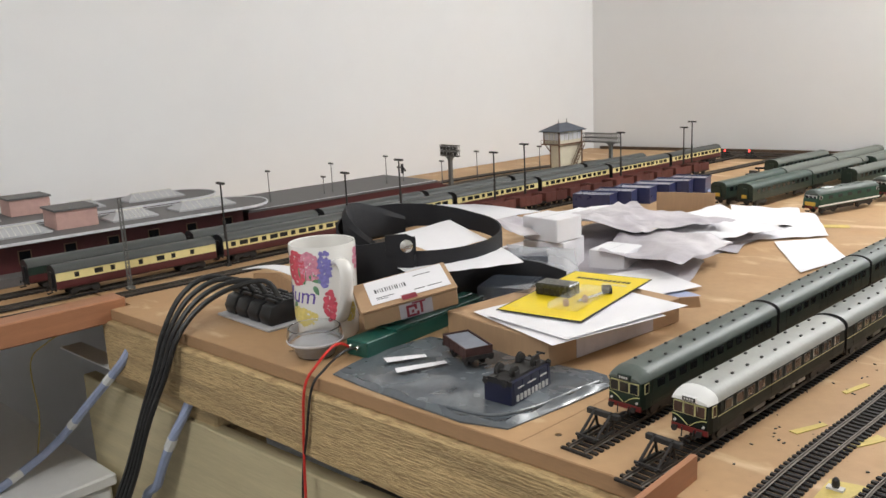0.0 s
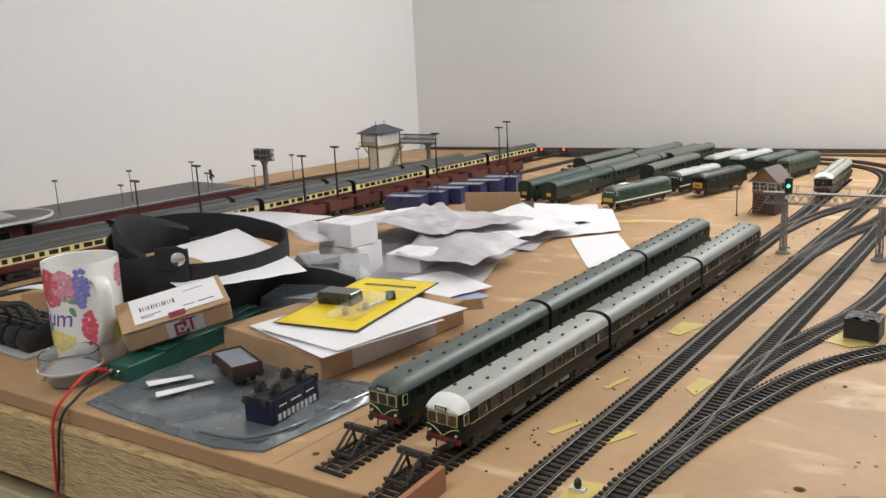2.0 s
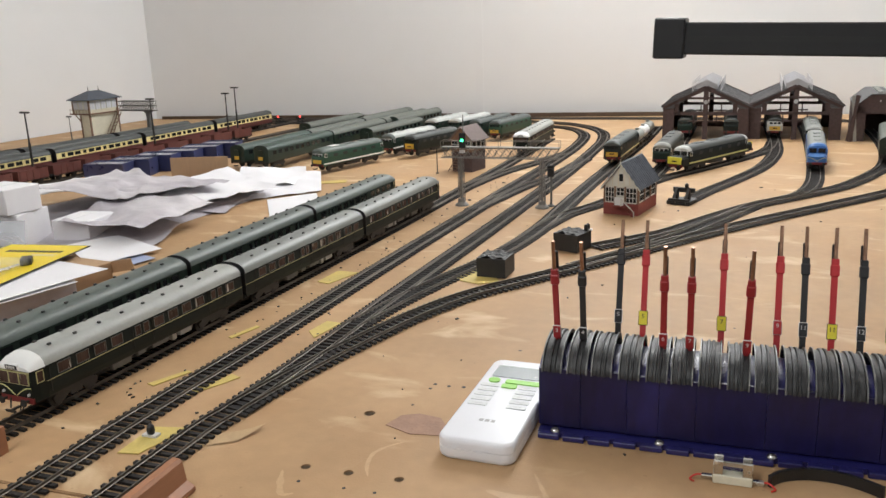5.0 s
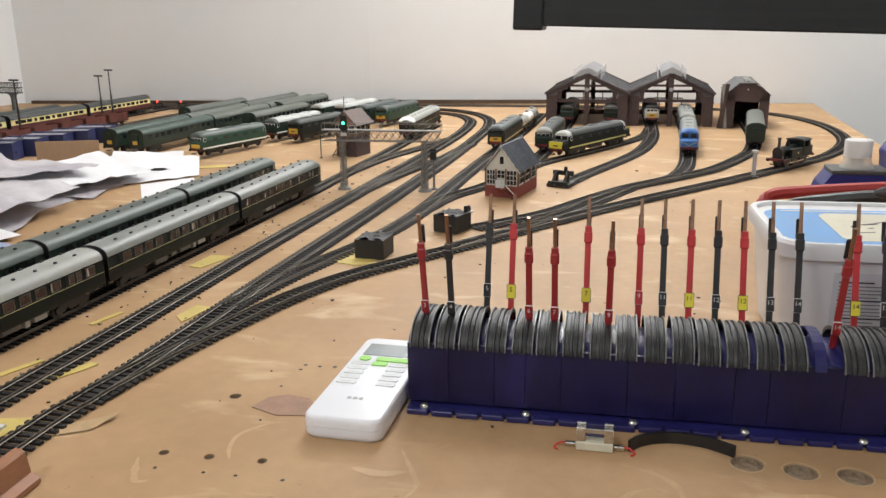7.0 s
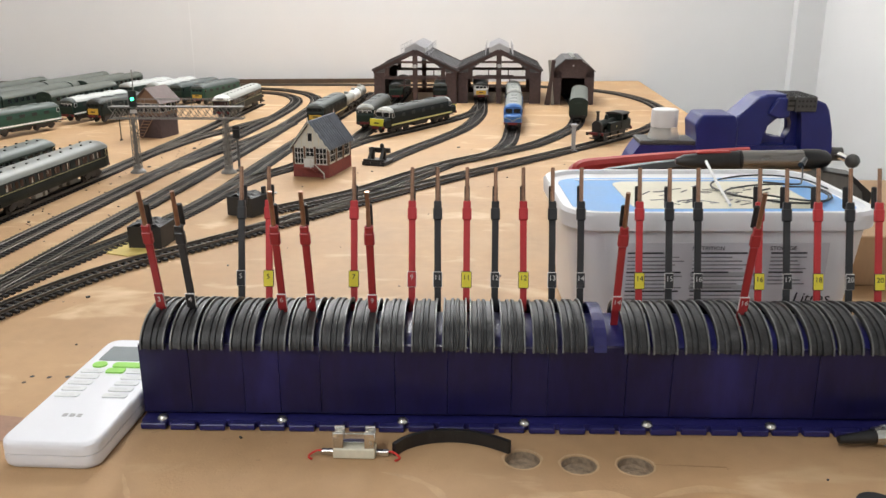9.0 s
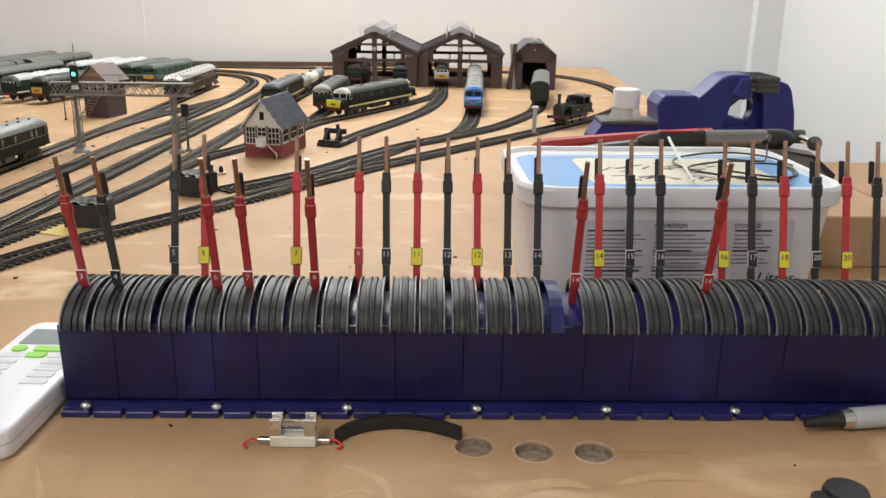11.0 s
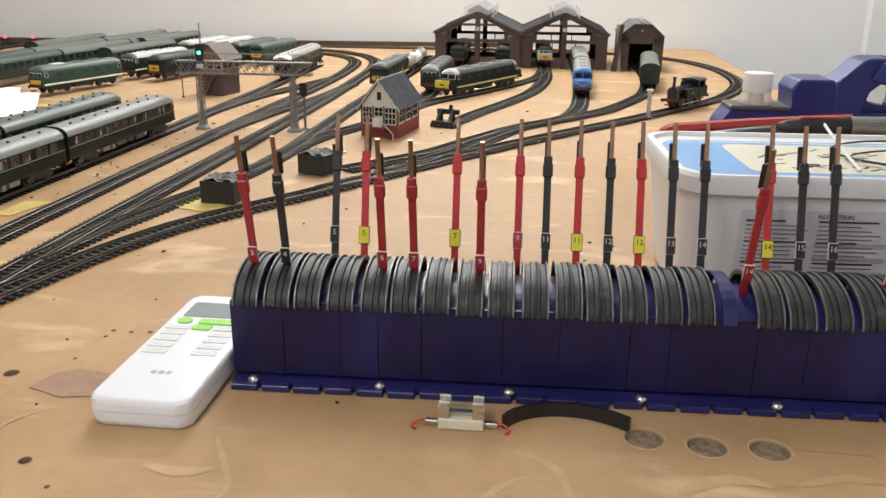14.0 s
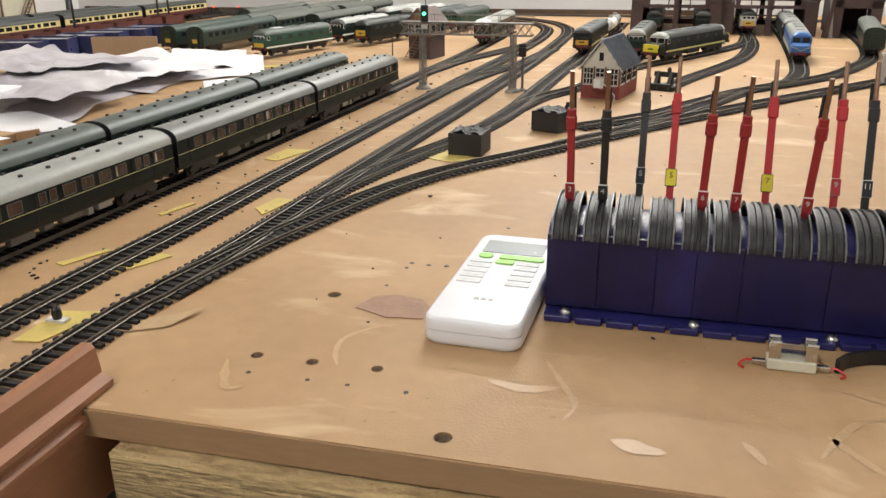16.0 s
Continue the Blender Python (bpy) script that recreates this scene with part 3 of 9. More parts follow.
def track(pts, label, lift=0.0, underlay=True, x_from=0, x_to=0):
    """Flexible track: two rails, single sleepers where the walk passes nearest, the rest joined."""
    global sleeper_src
    root = thing("railway_track", label, "railway track", pose(0, 0, lift), "tracks of the layout")
    mid = spline(pts, 0.0077)
    off = []
    for side in (-1, 1):
        bm = B()
        line = []
        fine = spline(pts, 0.012)
        for i, p in enumerate(fine):
            t = (fine[min(i + 1, len(fine) - 1)] - fine[max(i - 1, 0)]).normalized()
            line.append(p + Vector((t.y, -t.x, 0)) * side * GAUGE / 2)
        w = 0.0005
        sweep(bm, line, [(-0.0009, 0.0020), (0.0009, 0.0020), (0.0009, 0.0024), (0.0003, 0.0028), (w, 0.0038), (w, RZ), (-w, RZ), (-w, 0.0038), (-0.0003, 0.0028), (-0.0009, 0.0024)])
        part("rail", bm, RAIL, root, "nickel silver rail")
    verts, faces = [], []
    far = B()
    for i, p in enumerate(mid):
        t = (mid[min(i + 1, len(mid) - 1)] - mid[max(i - 1, 0)]).normalized()
        m = Matrix.Translation(p) @ Matrix.Rotation(math.atan2(-t.x, t.y), 4, "Z")
        if inside(p):
            if sleeper_src is None:
                sleeper_src = part("sleeper", sleeper_bm, SLEEPER, root, "", m)
            else:
                again(sleeper_src, root, m)
        else:
            k = len(verts)
            for z in (0.0, 0.0020):
                for x, y in ((-0.0155, -0.0017), (0.0155, -0.0017), (0.0155, 0.0017), (-0.0155, 0.0017)):
                    verts.append(tuple(m @ Vector((x, y, z))))
            faces += [(k + 4, k + 5, k + 6, k + 7), (k, k + 1, k + 5, k + 4), (k + 1, k + 2, k + 6, k + 5), (k + 2, k + 3, k + 7, k + 6), (k + 3, k, k + 4, k + 7)]
    far.free()
    if verts:
        me = bpy.data.meshes.new("sleeper_run")
        me.from_pydata(verts, [], faces)
        me.materials.append(SLEEPERS)
        o = new("sleeper_run", me)
        o.parent = root
        o["kind"] = "stuff"
    far_pts = [p for p in spline(pts, 0.02) if p.y > 0.52 or p.x < -1.0]
    if underlay and len(far_pts) > 3:
        bm = B()
        sweep(bm, far_pts, [(-0.0135, 0.0), (0.0135, 0.0), (0.0125, 0.0012), (-0.0125, 0.0012)])
        part("underlay", bm, CORK, root)
    return root


def along(pts, y):
    """x and heading (degrees) of a track where it passes y the first time."""
    s = spline(pts, 0.004)
    for a, b in zip(s, s[1:]):
        if (a.y - y) * (b.y - y) <= 0:
            f = (y - a.y) / ((b.y - a.y) or 1)
            return a.x + f * (b.x - a.x), math.degrees(math.atan2(-(b.x - a.x), b.y - a.y))
    return s[-1].x, 0.0


def rail_line(x0, slope, y0, y1, n=4):
    return [(x0 + slope * (y0 + (y1 - y0) * i / n), y0 + (y1 - y0) * i / n) for i in range(n + 1)]


T1 = rail_line(-0.4555, 0.055, -0.137, 0.80)
T2 = [(-0.3990, -0.158), (-0.3790, 0.10), (-0.3645, 0.30), (-0.3505, 0.50), (-0.3380, 0.70), (-0.330, 0.88), (-0.323, 1.03), (-0.317, 1.20), (-0.313, 1.40), (-0.310, 1.535)]
T3 = [(-0.315, -1.65), (-0.314, -0.50), (-0.311, -0.13), (-0.306, -0.01), (-0.298, 0.10), (-0.287, 0.30), (-0.276, 0.48), (-0.264, 0.66), (-0.252, 0.86), (-0.236, 1.08), (-0.224, 1.30), (-0.223, 1.48), (-0.238, 1.62), (-0.285, 1.725), (-0.37, 1.785), (-0.60, 1.825), (-1.40, 1.85)]
T4 = [(-0.258, -1.65), (-0.256, -0.50), (-0.250, -0.10), (-0.243, -0.02), (-0.236, 0.06), (-0.232, 0.13), (-0.226, 0.25), (-0.217, 0.40), (-0.207, 0.55), (-0.197, 0.72), (-0.187, 0.90), (-0.178, 1.10), (-0.172, 1.35), (-0.175, 1.52), (-0.200, 1.67), (-0.260, 1.785), (-0.37, 1.870), (-0.62, 1.915), (-1.45, 1.905)]
NC = [(-0.2435, -0.02), (-0.228, 0.055), (-0.207, 0.132), (-0.181, 0.213), (-0.149, 0.282), (-0.108, 0.340), (-0.054, 0.412), (0.002, 0.490), (0.064, 0.576), (0.138, 0.672), (0.224, 0.775), (0.319, 0.886), (0.431, 1.025), (0.520, 1.150), (0.582, 1.290), (0.611, 1.430), (0.612, 1.600), (0.572, 1.760), (0.490, 1.870), (0.36, 1.94), (0.10, 1.975), (-0.30, 1.985), (-1.45, 1.955)]
T5 = [(-0.229, 0.18), (-0.213, 0.26), (-0.190, 0.345), (-0.164, 0.43), (-0.146, 0.52), (-0.134, 0.63), (-0.127, 0.78), (-0.118, 0.95), (-0.108, 1.10), (-0.094, 1.28), (-0.078, 1.50), (-0.066, 1.80)]
T6 = [(-0.136, 0.60), (-0.116, 0.69), (-0.078, 0.775), (-0.038, 0.90), (0.000, 1.01), (0.075, 1.14), (0.150, 1.28), (0.196, 1.40), (0.212, 1.52)]
T6B = [(-0.038, 0.90), (-0.018, 1.02), (-0.006, 1.16), (0.006, 1.35), (0.014, 1.60), (0.02, 1.85)]
SB = [(0.043, 0.790), (0.082, 0.905), (0.130, 1.025), (0.178, 1.170), (0.206, 1.340), (0.214, 1.52), (0.215, 1.85)]
YL = [(-0.046, 0.510), (0.000, 0.560), (0.040, 0.610), (0.090, 0.700), (0.150, 0.797), (0.230, 0.890), (0.295, 0.975), (0.358, 1.105), (0.394, 1.210), (0.424, 1.400), (0.438, 1.62), (0.442, 1.85)]
XO = [(-0.056, 0.420), (0.006, 0.510), (0.062, 0.605), (0.112, 0.715), (0.150, 0.797)]
BL = [(0.180, 0.836), (0.222, 0.895), (0.248, 0.980), (0.264, 1.110), (0.280, 1.340), (0.292, 1.60), (0.298, 1.85)]
X23 = [(-0.329, 0.88), (-0.306, 1.02), (-0.264, 1.16), (-0.224, 1.30)]
W1 = [(-1.725, 0.86), (-1.710, 0.98), (-1.675, 1.25), (-1.60, 1.52), (-1.47, 1.72), (-1.25, 1.80)]
W2 = [(-1.660, 0.90), (-1.648, 1.00), (-1.615, 1.25), (-1.545, 1.47), (-1.42, 1.66), (-1.20, 1.75)]
X34 = [(-0.264, 0.70), (-0.232, 0.88), (-0.196, 1.02), (-0.170, 1.22)]
R1 = rail_line(-1.360, 0.081, -1.65, 1.95)
R2 = rail_line(-1.440, 0.090, -1.65, 1.80)
R3 = rail_line(-1.290, 0.115, -1.65, 1.95)
R4 = rail_line(-1.525, 0.105, -1.65, 1.60)
SHED_IN = [(0.118, 1.50), (0.120, 1.85)]
i = 0
for pts, lab in ((T1, "siding track under the rear railcar set ending at a buffer stop"), (T2, "siding track under the pale-roofed railcar set"), (T3, "straight running line with black sleepers"),
                 (T4, "running line with turnouts"), (NC, "long curved line sweeping round the layout"), (T5, "diverging line behind the coal bunkers"), (T6, "curved line behind the white hut"),
                 (T6B, "shed road under a green diesel"), (SB, "siding ending at a buffer stop by the hut"), (YL, "yard line leading to the small shed"), (XO, "crossover between the curved line and the yard"),
                 (BL, "shed road under the blue diesel"), (X23, "crossover near the signal gantry"), (X34, "second crossover near the gantry"), (R1, "station line under cream and crimson coaches"),
                 (R2, "station line under the second coach set"), (R3, "goods line with brown wagons"), (R4, "platform line in the station"), (SHED_IN, "short track inside the shed"),
                 (W1, "back line curving along the wall"), (W2, "second back line behind the station")):
    track(pts, lab, lift=0.00025 * (i % 5))
    i += 1

# ---- rolling stock ----
def arc_roof(w, z0, z1, n=10):
    """Roof outline from (w, z0) over (0, z1) to (-w, z0)."""
    out = []
    for k in range(n + 1):
        a = math.pi * k / n
        out.append((w * math.cos(a), z0 + (z1 - z0) * math.sin(a) ** 0.8))
    return out


ZB, ZC, ZR, HW = 0.0140, 0.0385, 0.0495, 0.0180     # sole bar, cantrail, roof top, half width (above the rail)
wheel_bm = B()
cyl(wheel_bm, (-0.0014, 0, 0), (0.0014, 0, 0), 0.0062, 0.0062, 14)
cyl(wheel_bm, (0.0014, 0, 0), (0.0019, 0, 0), 0.0070, 0.0070, 14)
cyl(wheel_bm, (-0.0020, 0, 0), (-0.0014, 0, 0), 0.0020, 0.0020, 8)
WHEEL = bpy.data.meshes.new("wheel")
wheel_bm.to_mesh(WHEEL)
wheel_bm.free()
WHEEL.materials.append(BLACKMETAL)


def wheel(parent, x, y, flip, r=0.0062):
    o = new("wheel", WHEEL)
    o.parent = parent
    o.matrix_basis = pose(x, y, r, 0, 0, 180 if flip else 0) @ Matrix.Diagonal((1, r / 0.0062, r / 0.0062, 1))
    return o


def bogie(parent, yc, base=0.034, axles=2):
    bm = B()
    for s in (-1, 1):
        prism(bm, [(-base / 2 - 0.006, 0.0085), (-base / 2 - 0.004, 0.0040), (-base / 2 + 0.004, 0.0040), (-0.006, 0.0075), (-0.006, 0.0045), (0.006, 0.0045), (0.006, 0.0075), (base / 2 - 0.004, 0.0040), (base / 2 + 0.004, 0.0040), (base / 2 + 0.006, 0.0085), (base / 2, 0.0115), (-base / 2, 0.0115)], s * 0.0128 - 0.001, s * 0.0128 + 0.001, "x")
    bx(bm, -0.0118, 0.0118, -0.004, 0.004, 0.008, 0.0135)
    o = part("bogie", bm, BLACKMETAL, parent, "", pose(0, yc, 0))
    for k in range(axles):
        y = -base / 2 + base * k / (axles - 1)
        wheel(o, 0.0083, y, False), wheel(o, -0.0083, y, True)
    return o


def buffers(parent, y, sgn, red=True, z=0.0140):
    bm = bx(B(), -0.0165, 0.0165, y - 0.0008, y + 0.0008, z - 0.0030, z + 0.0016)
    part("buffer_beam", bm, BEAM_RED if red else BLACKMETAL, parent)
    for x in (-0.0112, 0.0112):
        bm = B()
        cyl(bm, (x, y, z - 0.0008), (x, y + sgn * 0.0048, z - 0.0008), 0.0011, 0.0011, 10)
        cyl(bm, (x, y + sgn * 0.0048, z - 0.0008), (x, y + sgn * 0.0056, z - 0.0008), 0.0029, 0.0027, 14)
        part("buffer", bm, BLACKMETAL, parent)
    bm = bx(B(), -0.0012, 0.0012, min(y, y + sgn * 0.008), max(y, y + sgn * 0.008), z - 0.0075, z - 0.0062)
    bx(bm, -0.0050, 0.0050, y + sgn * 0.008 - 0.0006, y + sgn * 0.008 + 0.0006, z - 0.0080, z - 0.0062)
    part("coupling", bm, BLACK, parent)


PANES = {}


def pane(parent, y, z0, z1, w, side, material, frame_mat=None, x=HW):
    """A window: a raised glazing bar frame with its pane."""
    key = (round(w, 4), round(z1 - z0, 4), material.name, frame_mat.name if frame_mat else "")
    h = z1 - z0
    if key not in PANES:
        a = None
        if frame_mat:
            bm = B()
            e = 0.00055
            for q in ((-w / 2 - e, w / 2 + e, -e, 0), (-w / 2 - e, w / 2 + e, h, h + e), (-w / 2 - e, -w / 2, 0, h), (w / 2, w / 2 + e, 0, h)):
                bx(bm, -0.0002, 0.00035, q[0], q[1], q[2], q[3])
            a = bpy.data.meshes.new("window")
            bm.to_mesh(a), bm.free()
            a.materials.append(frame_mat)
        bm = bx(B(), -0.0004, 0.00022, -w / 2, w / 2, 0, h)
        b = bpy.data.meshes.new("pane")
        bm.to_mesh(b), bm.free()
        b.materials.append(material)
        PANES[key] = (a, b)
    a, b = PANES[key]
    m = pose(side * x, y, z0, 0, 0, 0 if side > 0 else 180)
    if a:
        f = new("window", a)
        f.parent, f.matrix_basis = parent, m
        p = new("pane", b)
        p.parent = f
    else:
        p = new("window", b)
        p.parent, p.matrix_basis = parent, m
    return p


vent_bm = B()
bx(vent_bm, -0.0012, 0.0012, -0.0015, 0.0015, -0.0006, 0.0011, bevel=0.0004)
VENT = bpy.data.meshes.new("ventilator")
vent_bm.to_mesh(VENT)
vent_bm.free()
VENT.materials.append(BLACKMETAL)


def carriage(name, label, m, L=0.256, body=GREEN, upper=None, roof=ROOF_GREY, wins=(), glass=GLASS_DARK, frames=None, cab=0, dome=None,
             vents=(), lining=None, ends=BLACK, group="", doors=(), cab_panel=None, category="railway carriage", sides=(-1, 1), zr=ZR, trim_under=True, whisk=False):
    """A bogie carriage, its length along y. cab: -1 a driving cab at the -y end, 0 none."""
    root = thing(name, label, category, m, group)
    y0, y1 = -L / 2, L / 2
    c0 = y0 + (0.013 if cab else 0.0)
    zw = 0.0258
    sec = [(-HW + 0.0007, ZB), (-HW, ZB + 0.004), (-HW, zw), (HW, zw), (HW, ZB + 0.004), (HW - 0.0007, ZB)]
    part("lower_body", prism(B(), sec, c0, y1), body, root)
    part("upper_body", prism(B(), [(-HW, zw), (-HW + 0.0006, ZC), (HW - 0.0006, ZC), (HW, zw)], c0, y1), upper or body, root)
    part("roof", prism(B(), arc_roof(HW + 0.0002, ZC, zr), c0, y1), roof, root, smooth=True)
    for yv, xs in vents:
        for xv in xs:
            o = new("ventilator", VENT)
            o.parent = root
            h = ZC + (zr - ZC) * max(0.0, 1 - (xv / HW) ** 2) ** 0.4
            o.matrix_basis = pose(xv, yv, h + 0.0004)
    for s in sides:
        for yv, w in wins:
            pane(root, yv, 0.0285, 0.0362, w, s, glass, frames, HW - 0.0003)
    if lining:
        for s in sides:
            for zz in (0.0262,):
                bm = bx(B(), -0.0002, 0.0003, c0, y1, zz, zz + 0.0005)
                part("lining", bm, lining, root, "", pose(s * (HW - (0.0000 if zz < 0.03 else 0.0004)), 0, 0))
    for yv in doors:
        for s in sides:
            bm = bx(B(), -0.0002, 0.0003, yv - 0.0002, yv + 0.0002, ZB + 0.003, ZC - 0.001)
            part("door_line", bm, BLACK, root, "", pose(s * (HW - 0.0001), 0, 0))
    # underframe
    bm = bx(B(), -0.0150, 0.0150, y0 + 0.004, y1 - 0.004, 0.0120, ZB)
    part("underframe", bm, BLACKMETAL, root)
    if trim_under:
        for yv, w, h in ((-0.036, 0.022, 0.0065), (-0.012, 0.010, 0.0050), (0.012, 0.022, 0.0050), (0.030, 0.006, 0.0070), (0.046, 0.016, 0.0060)):
            for s in (-1, 1):
                bm = bx(B(), s * 0.0105 - 0.003, s * 0.0105 + 0.003, yv - w / 2, yv + w / 2, 0.0125 - h, 0.0125, bevel=0.0006)
                part("underfloor_box", bm, ROOF_PALE if yv > 0.02 else GREYMETAL, root)
    bogie(root, y0 + 0.042), bogie(root, y1 - 0.042)
    # plain ends with gangway
    for ye, s in ((y1, 1),) if cab else ((y0, -1), (y1, 1)):
        bm = B()
        prism(bm, [(-0.0066, ZB + 0.001), (-0.0066, 0.036), (-0.0050, 0.0395), (0.0050, 0.0395), (0.0066, 0.036), (0.0066, ZB + 0.001)], min(ye, ye + s * 0.0032), max(ye, ye + s * 0.0032))
        part("gangway", bm, ends, root)
        bm = prism(B(), [(HW, ZB), (HW, ZC)] + arc_roof(HW + 0.0004, ZC, zr + 0.0003) + [(-HW, ZC), (-HW, ZB)], min(ye, ye + s * 0.0006), max(ye, ye + s * 0.0006))
        part("end_panel", bm, ends, root)
        buffers(root, ye + s * 0.001, s, red=False)
    if cab:
        f = 0.90

        def ring(y, w, z0, z1):
            return [(-w, y, z0), (-w, y, z1), (w, y, z1), (w, y, z0)]
        bm = loft(B(), [ring(c0, HW, ZB, ZC), ring(y0 + 0.006, HW * 0.975, ZB, ZC), ring(y0 + 0.0012, HW * f, ZB, ZC), ring(y0, HW * f * 0.985, ZB, 0.0262)])
        part("cab", bm, cab_panel or body, root)
        rr = []
        for y, w, top in ((c0, HW + 0.0002, zr), (y0 + 0.007, HW * 0.99, zr - 0.0012), (y0 + 0.002, HW * 0.95, zr - 0.0045), (y0 - 0.0004, HW * 0.91, ZC + 0.0035)):
            rr.append([(a, y, b) for a, b in arc_roof(w, ZC - 0.0002, top)])
        part("cab_roof", loft(B(), rr), dome or roof, root, "rounded white cab roof" if dome is WHITE else "", smooth=True)
        for xc, w in ((-0.0100, 0.0078), (0.0, 0.0086), (0.0100, 0.0078)):
            bm = bx(B(), xc - w / 2 - 0.0006, xc + w / 2 + 0.0006, y0 - 0.0006, y0 + 0.003, 0.0272, 0.0372)
            wf = part("window", bm, LINING if whisk else body, root)
            part("pane", bx(B(), xc - w / 2, xc + w / 2, y0 - 0.0009, y0 + 0.002, 0.0278, 0.0366), glass, wf)
        for s in (-1, 1):
            pane(root, y0 + 0.0075, 0.0282, 0.0364, 0.0055, s, glass, LINING, HW - 0.0002)
        bm = bx(B(), -0.0068, 0.0068, y0 - 0.0014, y0 + 0.004, ZC + 0.0004, ZC + 0.0050, bevel=0.0005)
        box = part("destination_box", bm, dome or body, root)
        part("blind", bx(B(), -0.0058, 0.0058, y0 - 0.0018, y0 - 0.0012, ZC + 0.0011, ZC + 0.0043), BLACK, box)
        for k in range(4):
            part("character_bar", bx(B(), -0.0042 + k * 0.0023, -0.0028 + k * 0.0023, y0 - 0.0021, y0 - 0.0017, ZC + 0.0017, ZC + 0.0037), TAG_LINE, box)
        if whisk:
            for s in (-1, 1):
                p = [(s * 0.0158, y0 - 0.0002, 0.0252), (s * 0.0110, y0 - 0.0006, 0.0246), (s * 0.0060, y0 - 0.0008, 0.0222), (s * 0.0015, y0 - 0.0009, 0.0188), (0.0, y0 - 0.0009, 0.0182)]
                cord("whisker", p, 0.0004, LIME, root, 0.0012, "cream painted warning whisker", 5)
        buffers(root, y0 + 0.0004, -1, True, 0.0155)
        for xc in (-0.013, 0.013):
            part("lamp", cyl(B(), (xc, y0 - 0.0014, 0.0200), (xc, y0 + 0.001, 0.0200), 0.0011, 0.0011, 10), TAG_LINE, root)
        hose = B()
        for xc in (-0.006, 0.005, 0.008):
            cyl(hose, (xc, y0 - 0.0012, 0.0155), (xc * 0.9, y0 - 0.0030, 0.0080), 0.0006, 0.0006, 6)
        part("brake_hose", hose, BLACK, root)
    return root


